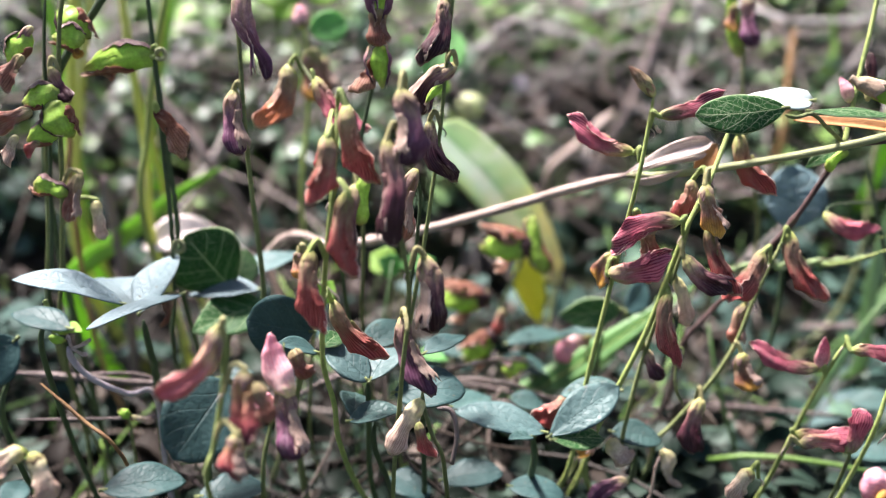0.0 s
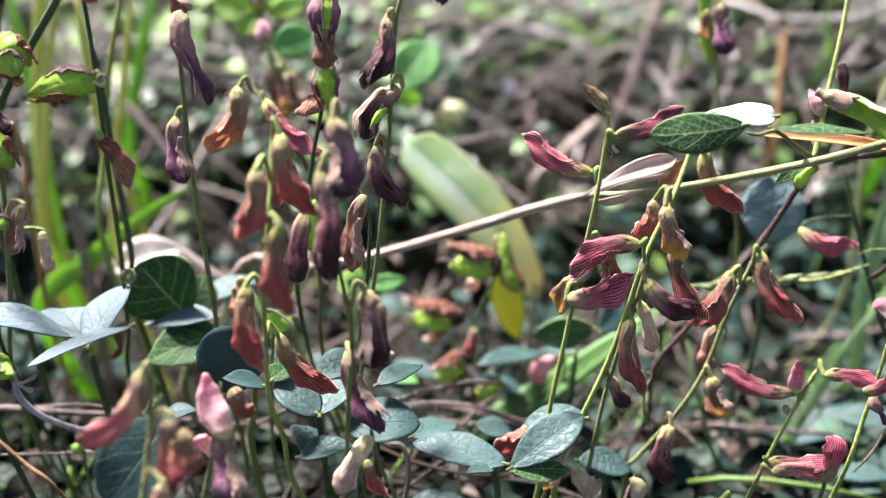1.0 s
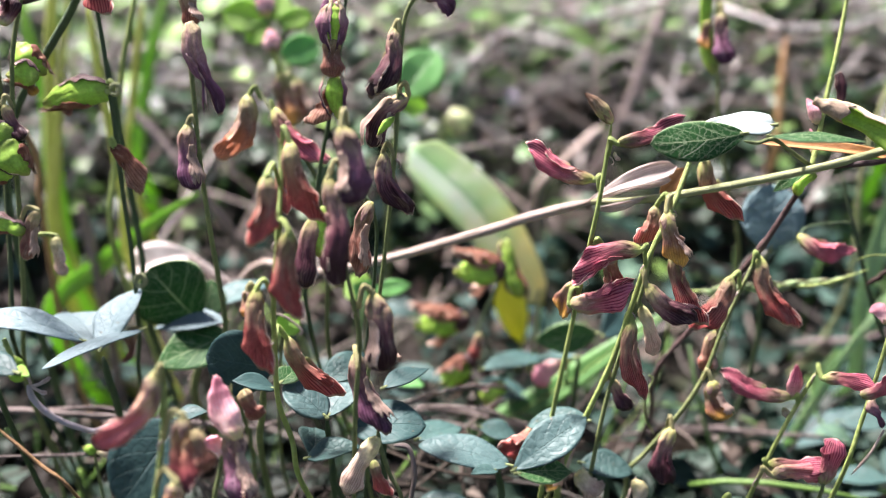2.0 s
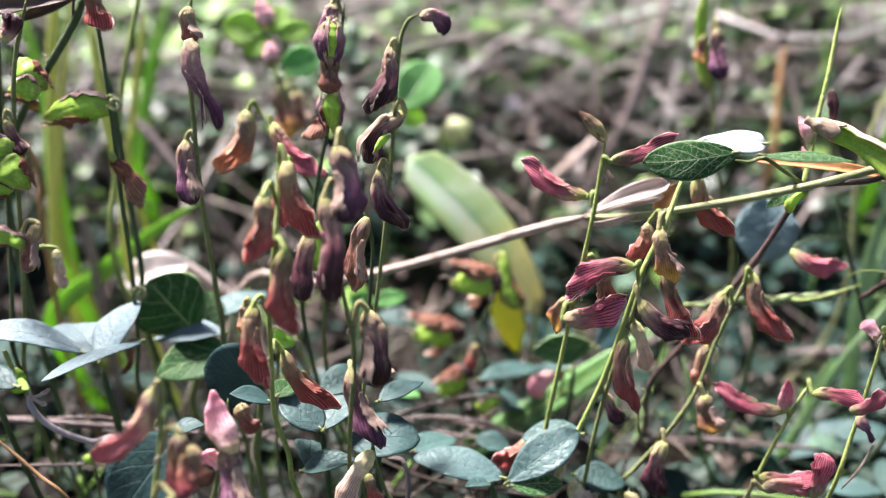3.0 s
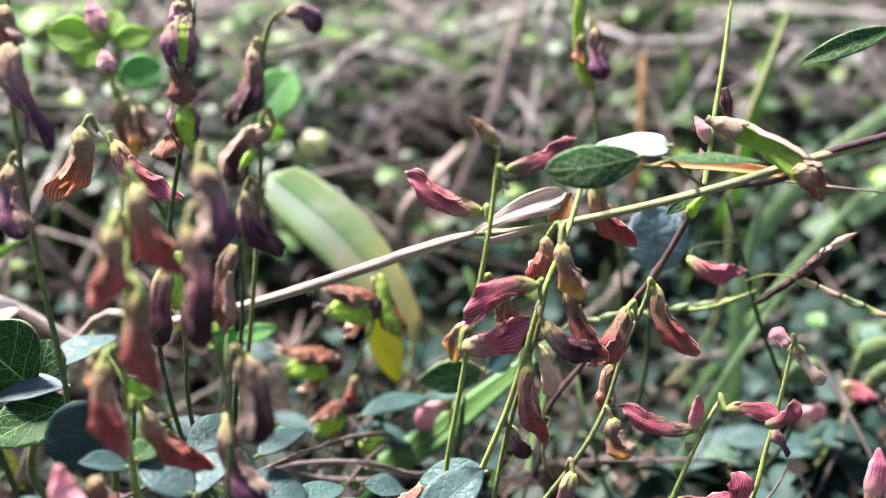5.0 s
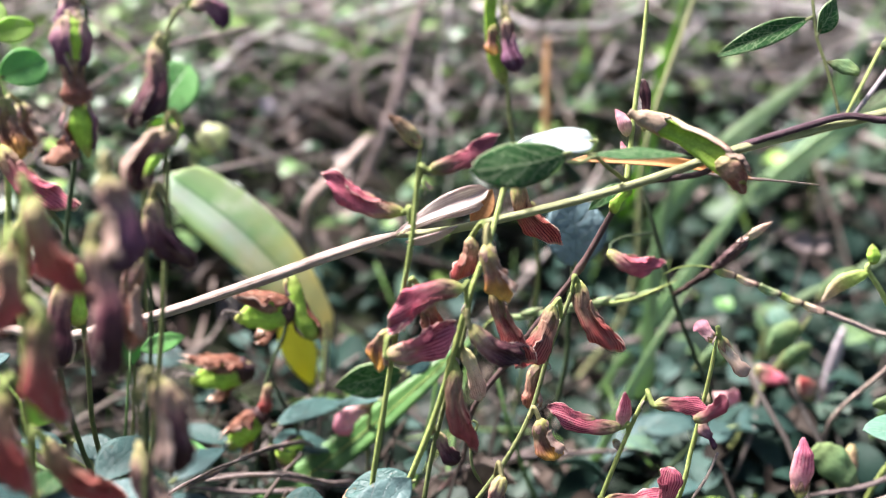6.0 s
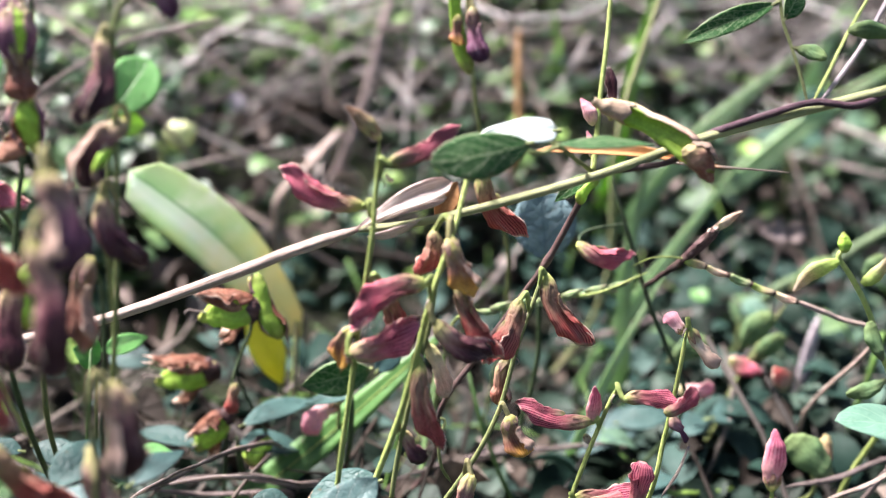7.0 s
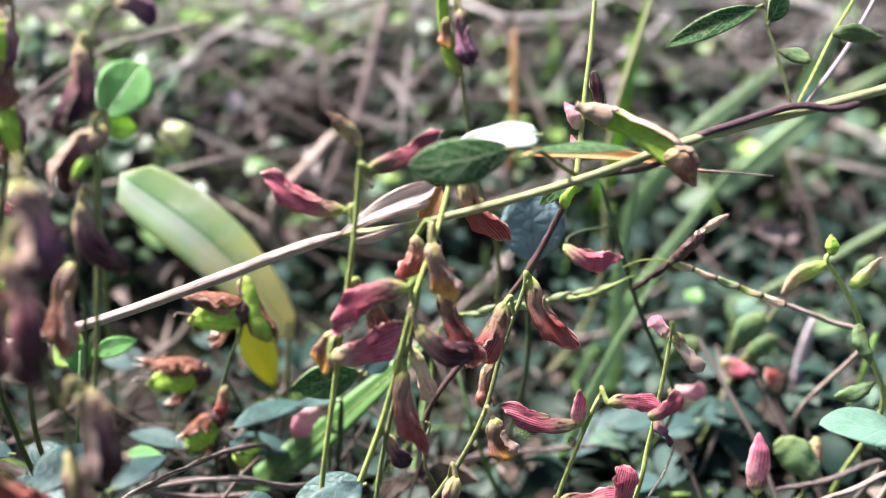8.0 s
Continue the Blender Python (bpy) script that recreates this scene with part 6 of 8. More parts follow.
leaf(plant, (0.0842, 0.2145, 0.1114), (0.0672, 0.2192, 0.1084), 0.0072, (0.1, -0.5, 0.85), WHITE_LEAF, shape=(0.34, 0.62), fold=0.22, wave=0.05)
leaf(plant, (0.0818, 0.2102, 0.1102), (0.1004, 0.2044, 0.1104), 0.00541, (0, -0.1, 1), DARK_LEAF, fold=-0.2, droop=0.05)
leaf(plant, (0.0967, 0.2252, 0.0973), (0.0895, 0.2266, 0.0910), 0.00355, (0, -0.7, 0.7), DARK_LEAF)
tube("shoot", [(0.1403, 0.2130, 0.1130), (0.1399, 0.2160, 0.1179), (0.1389, 0.2200, 0.1243), (0.1381, 0.2230, 0.1290), (0.1384, 0.2269, 0.1362)], 0.00040, 0.00034, STEM, plant)
leaf(plant, (0.1372, 0.2250, 0.1322), (0.1166, 0.2264, 0.1246), 0.00500, (0.25, -0.75, 0.6), DARK_LEAF, shape=(0.5, 0.75), fold=0.3, droop=0.06)
leaf(plant, (0.1384, 0.2230, 0.1292), (0.1439, 0.2264, 0.1360), 0.00533, (0.3, -0.8, 0.5), DARK_LEAF)
tube("shoot", [(0.1410, 0.2128, 0.1130), (0.1458, 0.2151, 0.1196), (0.1507, 0.2176, 0.1266), (0.1562, 0.2202, 0.1330), (0.1584, 0.2212, 0.1363)], 0.00044, 0.00034, STEM_LIME, plant)
flower(plant, (0.1457, 0.2167, 0.1217), (0.1399, 0.2205, 0.1237), 0.00362, "bud", POD_GREY, 0.05, 0, name='pod', cup=False)
flower(plant, (0.1508, 0.2179, 0.1272), (0.1611, 0.2145, 0.1264), 0.00409, "bud", POD_GREY, -0.05, 0, name='pod', cup=False)
single("pale_straw", [(0.1425, 0.2129, 0.1123), (0.1499, 0.2160, 0.1185), (0.1574, 0.2199, 0.1245), (0.1674, 0.2260, 0.1345)], 0.00055, 0.00048, LILAC, "bleached lilac-white stem leaning on the vine", "straw", part_name="stem")
plant = thing("trifoliate_leaf", (0.0886, 0.2783, -0.0376), "round teal leaf with fine veins", "leaf", "three-part leaves")
tube("petiole", [(0.1003, 0.2579, 0.0617), (0.1003, 0.2583, 0.0475), (0.1013, 0.2604, 0.0273), (0.0995, 0.2703, -0.0044), (0.0886, 0.2783, -0.0376)], 0.00064, 0.00077, STEM_DARK, plant)
leaf(plant, (0.1011, 0.2578, 0.0614), (0.1020, 0.2653, 0.0785), 0.01870, (0.1, -1, 0.15), TEAL_LEAF, shape=(0.5, 0.5), fold=0.06, droop=0.03)

# ---------- behind the stalks: second row of plants ----------
single("fallen_stalk", [(0.2540, 0.2985, 0.0395), (0.2391, 0.3000, 0.0318), (0.2286, 0.3000, 0.0265), (0.2158, 0.3000, 0.0216), (0.2040, 0.3005, 0.0160), (0.1990, 0.3060, -0.0040), (0.1960, 0.3150, -0.0380)], 0.0020, 0.0017, STEM_DARK, "thick grey-green stalk leaning in the weeds", "grass", part_name="stem", nodes=(0.3,))
plant = thing("dead_leaf", (0.2280, 0.3400, -0.0300), "curled pinkish brown dead leaf among the weeds", "leaf litter")
tube("stem", [(0.2290, 0.3320, 0.0230), (0.2285, 0.3340, 0.0050), (0.2280, 0.3400, -0.0300)], 0.0006, 0.0007, ROOT, plant)
leaf(plant, (0.2300, 0.3310, 0.0235), (0.2170, 0.3300, 0.0262), 0.0085, (0, -0.8, 0.5), ROOT, "leaf", fold=0.4, droop=0.15, wave=0.08)
leaf(plant, (0.2285, 0.3320, 0.0215), (0.2385, 0.3310, 0.0240), 0.0075, (0.2, -0.8, 0.5), ROOT, "leaf", fold=0.5, droop=0.15, wave=0.08)
plant = thing("flowering_stalk", (0.0983, 0.3087, -0.0450), "slender stem with a mauve bud behind", "wildflower", "wilted pea flower stalks")
tube("stem", [(0.0896, 0.2969, 0.1319), (0.0896, 0.2876, 0.1056), (0.0903, 0.2842, 0.0928), (0.0935, 0.2816, 0.0740), (0.0989, 0.2792, 0.0506), (0.1011, 0.2954, 0.0020), (0.0983, 0.3087, -0.0450)], 0.00055, 0.00064, STEM, plant)
flower(plant, (0.0901, 0.2902, 0.1217), (0.0906, 0.2843, 0.1081), 0.00560, "horn", MAUVE, 0.04, 0, (0.0895, 0.2927, 0.1212))
flower(plant, (0.0867, 0.2961, 0.1305), (0.0881, 0.2852, 0.1052), 0.00464, "horn", POD, 0.06, 0, cup=False, name='sepal')
flower(plant, (0.0863, 0.2905, 0.1200), (0.0853, 0.2871, 0.1125), 0.00364, "horn", OCHRE, 0.05, 0, cup=False, name='petal')
plant = thing("flowering_stalk", (0.1222, 0.2692, -0.0388), "dark stem with a magenta flower and a blackish dead branch", "wildflower", "wilted pea flower stalks")
tube("stem", [(0.1179, 0.2571, 0.0838), (0.1210, 0.2525, 0.0711), (0.1265, 0.2457, 0.0505), (0.1317, 0.2427, 0.0376), (0.1374, 0.2404, 0.0218), (0.1387, 0.2562, -0.0075), (0.1222, 0.2692, -0.0388)], 0.00054, 0.00072, STEM_DARK, plant)
flower(plant, (0.1029, 0.2423, 0.0724), (0.1153, 0.2372, 0.0692), 0.00584, "spoon", PINK, 0.14, 0)
branch = tube("dead_branch", [(0.1362, 0.2330, 0.0776), (0.1330, 0.2338, 0.0735), (0.1285, 0.2355, 0.0680), (0.1262, 0.2405, 0.0618), (0.1252, 0.2473, 0.0554)], 0.00105, 0.00060, BARK, plant, "blackish dead branch with a pale tip", rough=0.4)
husk(branch, (0.1290, 0.2352, 0.0686), (0.1352, 0.2330, 0.0766), 0.0026, "joint", 0.02, SMOKE, "peeling_bark", VIEW, 260, 0.0, 1.0, 1.05, 0.1, 0.9, 3)
flower(branch, (0.1348, 0.2330, 0.0764), (0.1412, 0.2320, 0.0812), 0.00250, "bud", PALE, 0, 0, name="tip", cup=False, label="pale dry tip")
tube("pedicel", [(0.1034, 0.2424, 0.0724), (0.1058, 0.2468, 0.0727), (0.1120, 0.2510, 0.0721), (0.1204, 0.2527, 0.0716)], 0.0004, 0.0003, STEM_DARK, plant)
plant = thing("grass_spike", (0.0579, 0.2894, -0.0352), "pale green grass spike with blunt grains", "grass")
tube("stem", [(0.1223, 0.2413, 0.0627), (0.1107, 0.2442, 0.0570), (0.0973, 0.2491, 0.0543), (0.0863, 0.2529, 0.0509), (0.0756, 0.2580, 0.0455), (0.0746, 0.2753, 0.0051), (0.0579, 0.2894, -0.0352)], 0.00032, 0.00035, STEM_LIME, plant)
for k in range(12):
    foot = Vector((0.0806 + 0.0030 * k, 0.2516 - 0.0006 * k, 0.0521 + 0.0005 * k))
    flower(plant, foot, foot + Vector((0.0058, -0.0012, 0.0019 if k % 2 else -0.0006)), 0.0018, "bud", POD_LINK, 0.03, 0, name="spikelet", cup=False)
plant = thing("podded_twig", (0.2024, 0.2681, -0.0339), "slim jointed pod in grey-green and tan links on a thin twig", "twig")
tube("style", [(0.1150, 0.2372, 0.0668), (0.1195, 0.2364, 0.0690), (0.1240, 0.2360, 0.0692), (0.1292, 0.2352, 0.0683)], 0.00018, 0.00030, STEM_LIME, plant, sides=6)
tube("stem", [(0.1560, 0.2262, 0.0576), (0.1610, 0.2250, 0.0553), (0.1680, 0.2240, 0.0520), (0.1804, 0.2230, 0.0440), (0.1830, 0.2469, 0.0059), (0.2024, 0.2681, -0.0339)], 0.00075, 0.00060, STRAW, plant, "tan withered twig")
for k, (tone, size) in enumerate(((BUDDING, 0.0021), (PALE, 0.0017), (POD_LINK, 0.0021), (BUDDING, 0.0018), (PALE, 0.0020))):
    foot, head = Vector((0.1284, 0.2354, 0.0686)).lerp(Vector((0.1566, 0.2260, 0.0572)), k / 5), Vector((0.1284, 0.2354, 0.0686)).lerp(Vector((0.1566, 0.2260, 0.0572)), (k + 0.97) / 5)
    link = flower(plant, foot, head, size, "joint", tone, 0.05, 0, name="pod", cup=False, keel=False)
    tube("joint_ring", [head - (head - foot) * 0.05, head, head + (head - foot) * 0.05], 0.00075, 0.00075, TWIG, link, sides=8, steps=3)
plant = thing("pod_stalk", (0.1864, 0.2294, -0.0364), "yellow-green stem with round bud and swelling pods", "wildflower", "pod stalks")
tube("stem", [(0.1646, 0.2223, 0.0726), (0.1630, 0.2218, 0.0706), (0.1661, 0.2199, 0.0659), (0.1705, 0.2170, 0.0577), (0.1744, 0.2143, 0.0471), (0.1799, 0.2118, 0.0308), (0.1789, 0.2215, -0.0022), (0.1864, 0.2294, -0.0364)], 0.00061, 0.00077, STEM_LIME, plant)
flower(plant, (0.1644, 0.2219, 0.0716), (0.1650, 0.2240, 0.0764), 0.00386, "bud", POD, 0, 0, name='bud', cup=False)
flower(plant, (0.1632, 0.2220, 0.0700), (0.1548, 0.2258, 0.0604), 0.0044, "bud", BUDDING, 0.08, 0, name="bud", cup=False, label="pale green and tan bud")
flower(plant, (0.1688, 0.2190, 0.0640), (0.1768, 0.2190, 0.0708), 0.0044, "bud", BUDDING, 0.06, 0, name="bud", cup=False, label="pale green and tan bud")
flower(plant, (0.2034, 0.2702, 0.0427), (0.1886, 0.2703, 0.0341), 0.00736, "bud", POD_GREY, 0.1, 0, name='pod', cup=False)
flower(plant, (0.2037, 0.2520, 0.0528), (0.1977, 0.2499, 0.0447), 0.00589, "bud", POD_GREY, 0.1, 0, name='pod', cup=False)
flower(plant, (0.1694, 0.2142, 0.0559), (0.1710, 0.2095, 0.0471), 0.00498, "bud", POD_GREY, 0.05, 0, name='pod', cup=False)
flower(plant, (0.1640, 0.2106, 0.0378), (0.1739, 0.2095, 0.0414), 0.00420, "bud", POD_GREY, 0.05, 0, name='pod', cup=False)
plant = thing("pod_stalk", (0.1677, 0.3009, -0.0393), "leaning stem with fat green pods", "wildflower", "pod stalks")
tube("stem", [(0.1844, 0.2660, 0.0321), (0.1789, 0.2668, 0.0206), (0.1716, 0.2672, 0.0051), (0.1660, 0.2697, -0.0171), (0.1688, 0.2869, -0.0253), (0.1677, 0.3009, -0.0393)], 0.00064, 0.00085, STEM, plant)
flower(plant, (0.1771, 0.2614, 0.0324), (0.1665, 0.2614, 0.0211), 0.00884, "bud", POD_GREY, 0.08, 0, name='pod', cup=False)
flower(plant, (0.1636, 0.2707, 0.0196), (0.1491, 0.2721, 0.0137), 0.00806, "bud", POD_GREY, 0.08, 0, name='pod', cup=False)
flower(plant, (0.1834, 0.2621, 0.0233), (0.1737, 0.2634, 0.0153), 0.00694, "bud", POD_GREY, 0.08, 0, name='pod', cup=False)
flower(plant, (0.1671, 0.2656, 0.0158), (0.1755, 0.2596, 0.0132), 0.00590, "bud", PINK, 0.06, 0, name='bud', cup=False)
flower(plant, (0.1839, 0.2585, 0.0063), (0.1813, 0.2623, 0.0127), 0.00701, "bud", RED, 0.08, 0, name='bud', cup=False)
flower(plant, (0.1472, 0.2602, 0.0116), (0.1579, 0.2573, 0.0119), 0.00576, "horn", ROSE, 0.05, 0, cup=False)
plant = thing("pod_stalk", (0.1560, 0.2431, -0.0368), "short stem with a heavy green pod", "wildflower", "pod stalks")
tube("stem", [(0.1581, 0.2210, 0.0200), (0.1617, 0.2198, 0.0147), (0.1664, 0.2181, 0.0020), (0.1668, 0.2318, -0.0154), (0.1560, 0.2431, -0.0368)], 0.00055, 0.00063, STEM, plant)
flower(plant, (0.1557, 0.2187, 0.0210), (0.1653, 0.2111, 0.0108), 0.00971, "bud", POD_GREY, -0.06, 0, name='pod', cup=False, label='heavy green pod')
flower(plant, (0.1717, 0.2231, 0.0159), (0.1673, 0.2185, 0.0034), 0.00520, "bud", BROWN, -0.06, 0, name='pod', cup=False)
plant = thing("trifoliate_leaf", (0.1697, 0.2928, -0.0380), "mint leaves in the undergrowth", "leaf", "three-part leaves")
tube("petiole", [(0.1624, 0.2594, -0.0050), (0.1659, 0.2608, -0.0240), (0.1691, 0.2784, -0.0277), (0.1697, 0.2928, -0.0380)], 0.00088, 0.00105, STEM_DARK, plant)
leaf(plant, (0.1586, 0.2576, 0.0011), (0.1784, 0.2616, -0.0026), 0.01051, (0, -0.15, 0.8), BLUE_LEAF)
leaf(plant, (0.1569, 0.2580, 0.0007), (0.1425, 0.2557, -0.0008), 0.01025, (0, -0.15, 0.8), BLUE_LEAF)
leaf(plant, (0.1363, 0.2763, -0.0093), (0.1539, 0.2719, -0.0079), 0.01050, (0, -0.15, 0.8), BLUE_LEAF)
leaf(plant, (0.1238, 0.2460, -0.0084), (0.1397, 0.2422, -0.0068), 0.00818, (0, -0.12, 0.9), BLUE_LEAF)
single("mauve_straw", [(0.2151, 0.2869, 0.0128), (0.2134, 0.2880, -0.0100), (0.2120, 0.2877, -0.0358), (0.2086, 0.2950, -0.0321), (0.1961, 0.3009, -0.0364)], 0.00214, 0.00189, LILAC, "thick lilac-white dead stem standing in the weeds", "straw", part_name="stem")
single("dry_stick", [(0.1524, 0.2125, 0.0107), (0.1653, 0.2098, 0.0129), (0.1812, 0.2090, 0.0159), (0.1793, 0.2159, -0.0094), (0.2005, 0.2216, -0.0373)], 0.00073, 0.00084, ROOT, "tan stick lying low", "stick", part_name="stem", rough=0.2)
single("dry_stick", [(0.1528, 0.1984, 0.0174), (0.1624, 0.1971, 0.0204), (0.1727, 0.1964, 0.0228), (0.1700, 0.2030, -0.0075), (0.1786, 0.2084, -0.0395)], 0.00068, 0.00072, STRAW, "tan stick lying low", "stick", part_name="stem", rough=0.2)
single("yellow_grass_stalk", [(0.1675, 0.3290, 0.1209), (0.1606, 0.3268, 0.1000), (0.1551, 0.3255, 0.0818), (0.1529, 0.3263, 0.0580), (0.1569, 0.3307, 0.0215), (0.1591, 0.3476, -0.0137), (0.1471, 0.3615, -0.0497)], 0.00080, 0.00114, CULM, "yellow-green grass stalk standing behind", "grass", part_name="stem")
blade("grass_shoot", [(0.2219, 0.3496, 0.0526), (0.2004, 0.3446, 0.0289), (0.1789, 0.3395, 0.0052), (0.1591, 0.3375, -0.0230), (0.1402, 0.3384, -0.0569), (0.1382, 0.3468, -0.0492), (0.1405, 0.3537, -0.0502)], 0.00605, BLADE_PALE, "pale green blade slanting through the weeds", facing=(0, -0.85, 0.55), group="grass blades", fold=0.25)
blade("grass_shoot", [(0.1900, 0.3717, 0.0316), (0.1811, 0.3634, 0.0087), (0.1759, 0.3597, -0.0144), (0.1732, 0.3550, -0.0380), (0.1698, 0.3620, -0.0391), (0.1604, 0.3677, -0.0474)], 0.00592, BLADE_PALE, "short pale green blade standing upright", facing=(0, -0.85, 0.55), group="grass blades", fold=0.25)
blade("grass_shoot", [(0.2762, 0.4017, 0.0749), (0.2505, 0.4006, 0.0569), (0.2245, 0.3985, 0.0367), (0.2021, 0.4018, 0.0059), (0.1996, 0.4106, -0.0040), (0.1878, 0.4178, -0.0193)], 0.00834, BLADE_PALE, "grey-green blade slanting behind the vine", facing=(0, -0.85, 0.55), group="grass blades", fold=0.25)
blade("grass_shoot", [(0.1645, 0.3212, 0.0669), (0.1578, 0.3164, 0.0439), (0.1527, 0.3098, 0.0166), (0.1533, 0.3081, -0.0124), (0.1496, 0.3147, -0.0270), (0.1376, 0.3201, -0.0463)], 0.00540, BLADE_PALE, "broad green blade near the edge", facing=(0, -0.85, 0.55), group="grass blades", fold=0.25)
blade("grass_shoot", [(0.1536, 0.2861, 0.0371), (0.1390, 0.2785, 0.0208), (0.1279, 0.2752, 0.0017), (0.1202, 0.2733, -0.0146), (0.1207, 0.2878, -0.0265), (0.1042, 0.2996, -0.0435)], 0.00362, BLADE_PALE, "green grass stem slanting low", facing=(0, -0.85, 0.55), group="grass blades", fold=0.25)
blade("grass_shoot", [(-0.0744, 0.3113, 0.0623), (-0.0899, 0.3068, 0.0533), (-0.1092, 0.3055, 0.0392), (-0.1291, 0.3028, 0.0220), (-0.1276, 0.3164, -0.0144), (-0.1151, 0.3276, -0.0515)], 0.00655, BLADE, "bright green blade slanting to the ground", facing=(0, -1, 0.3), group="grass blades", fold=0.25)
blade("grass_shoot", [(0.0792, 0.2724, 0.0365), (0.0616, 0.2671, 0.0256), (0.0426, 0.2656, 0.0112), (0.0175, 0.2632, -0.0051), (0.0181, 0.2749, -0.0155), (0.0320, 0.2845, -0.0313)], 0.00900, BLADE_MID, "green blade lying across the undergrowth", facing=(0, -0.6, 0.8), group="grass blades", fold=0.25)
blade("grass_shoot", [(-0.1100, 0.4322, 0.1172), (-0.1160, 0.4232, 0.0971), (-0.1228, 0.4182, 0.0735), (-0.1287, 0.4089, 0.0401), (-0.1292, 0.4214, 0.0166), (-0.1415, 0.4316, -0.0100)], 0.00589, BLADE, "tall bright green blade", facing=(0, -1, 0.3), group="grass blades", fold=0.25)
blade("grass_shoot", [(-0.1495, 0.3688, 0.1249), (-0.1434, 0.3597, 0.1036), (-0.1394, 0.3554, 0.0810), (-0.1397, 0.3491, 0.0539), (-0.1416, 0.3562, 0.0021), (-0.1240, 0.3620, -0.0475)], 0.00715, BLADE, "tall bright green blade", facing=(0, -1, 0.3), group="grass blades", fold=0.25)
single("tall_grass_stem", [(-0.1266, 0.3504, 0.1312), (-0.1306, 0.3426, 0.1010), (-0.1327, 0.3328, 0.0661), (-0.1356, 0.3288, 0.0321), (-0.1350, 0.3405, -0.0087), (-0.1197, 0.3501, -0.0494)], 0.00206, 0.00236, STALK, "tall yellow-green grass stem", "grass", "tall grass stems", part_name="stem")
single("tall_grass_stem", [(-0.0733, 0.2791, 0.1386), (-0.0770, 0.2753, 0.1253), (-0.0811, 0.2735, 0.1113), (-0.0861, 0.2713, 0.0866), (-0.0892, 0.2668, 0.0615), (-0.0874, 0.2836, 0.0035), (-0.1033, 0.2973, -0.0511)], 0.00070, 0.00088, STEM_LIME, "thin yellow-green grass stem", "grass", "tall grass stems", part_name="stem")
single("tall_grass_stem", [(-0.1166, 0.3396, 0.1306), (-0.1220, 0.3329, 0.1031), (-0.1259, 0.3267, 0.0765), (-0.1296, 0.3231, 0.0436), (-0.1269, 0.3396, -0.0031), (-0.1234, 0.3532, -0.0486)], 0.00114, 0.00121, STALK, "tall pale grass stem", "grass", "tall grass stems", part_name="stem")
single("rust_straw", [(-0.1149, 0.3087, 0.0596), (-0.1131, 0.3074, 0.0437), (-0.1109, 0.3033, 0.0216), (-0.1141, 0.3102, -0.0145), (-0.1196, 0.3159, -0.0513)], 0.00185, 0.00189, ROOT, "rust-brown dead stalk leaning", "straw", part_name="stem")
single("rust_straw", [(-0.1101, 0.2708, 0.0974), (-0.1088, 0.2710, 0.0852), (-0.1102, 0.2696, 0.0696), (-0.1126, 0.2762, 0.0082), (-0.0993, 0.2816, -0.0493)], 0.00097, 0.00069, STRAW_ORANGE, "orange dead grass leaf standing", "straw", part_name="stem")
single("long_straw", [(0.1188, 0.4893, 0.1055), (0.1060, 0.4758, 0.0755), (0.0951, 0.4654, 0.0475), (0.0815, 0.4569, 0.0215), (0.0679, 0.4501, -0.0055), (0.0667, 0.4585, 0.0046), (0.0837, 0.4653, 0.0056)], 0.00244, 0.00231, ROOT, "long dead stalk standing in the weeds", "straw", "long dead stalks", part_name="stem")
single("long_straw", [(0.0504, 0.5697, 0.0950), (0.0749, 0.5512, 0.0758), (0.1077, 0.5315, 0.0529), (0.1272, 0.5166, 0.0423), (0.1252, 0.5246, 0.0452), (0.1322, 0.5312, 0.0404)], 0.00428, 0.00360, ROOT, "pale dead stalk slanting on the bank", "straw", "long dead stalks", part_name="stem")
single("long_straw", [(0.0744, 0.4104, 0.0530), (0.0620, 0.4052, 0.0420), (0.0476, 0.4041, 0.0281), (0.0469, 0.4146, 0.0061), (0.0520, 0.4232, -0.0193)], 0.00218, 0.00172, STRAW, "pale straw lying on the bank", "straw", "long dead stalks", part_name="stem")
single("long_straw", [(0.1543, 0.4271, 0.0852), (0.1520, 0.4182, 0.0650), (0.1509, 0.4121, 0.0387), (0.1542, 0.4290, 0.0212), (0.1664, 0.4428, -0.0004)], 0.00163, 0.00172, STRAW_ORANGE, "orange-brown dead stalk upright", "straw", "long dead stalks", part_name="stem")
single("long_straw", [(0.0298, 0.3672, 0.1076), (0.0163, 0.3657, 0.1052), (-0.0008, 0.3687, 0.1010), (-0.0184, 0.3702, 0.0931), (-0.0409, 0.3685, 0.0784), (-0.0618, 0.3649, 0.0591), (-0.0618, 0.3811, 0.0101), (-0.1074, 0.3944, -0.0372)], 0.00062, 0.00059, ROOT, "thin straw with a bent tip", "straw", "long dead stalks", part_name="stem")
single("grey_straw", [(-0.1254, 0.3912, 0.0744), (-0.1081, 0.3837, 0.0559), (-0.0942, 0.3766, 0.0385), (-0.0828, 0.3786, 0.0172), (-0.0812, 0.3951, -0.0043), (-0.0983, 0.4085, -0.0291)], 0.00207, 0.00213, ROOT, "grey dead stem leaning in the shade", "straw", part_name="stem")
plant = thing("dead_leaf", (-0.0323, 0.3260, -0.0431), "curled white dead leaf on a bleached stalk", "leaf litter")
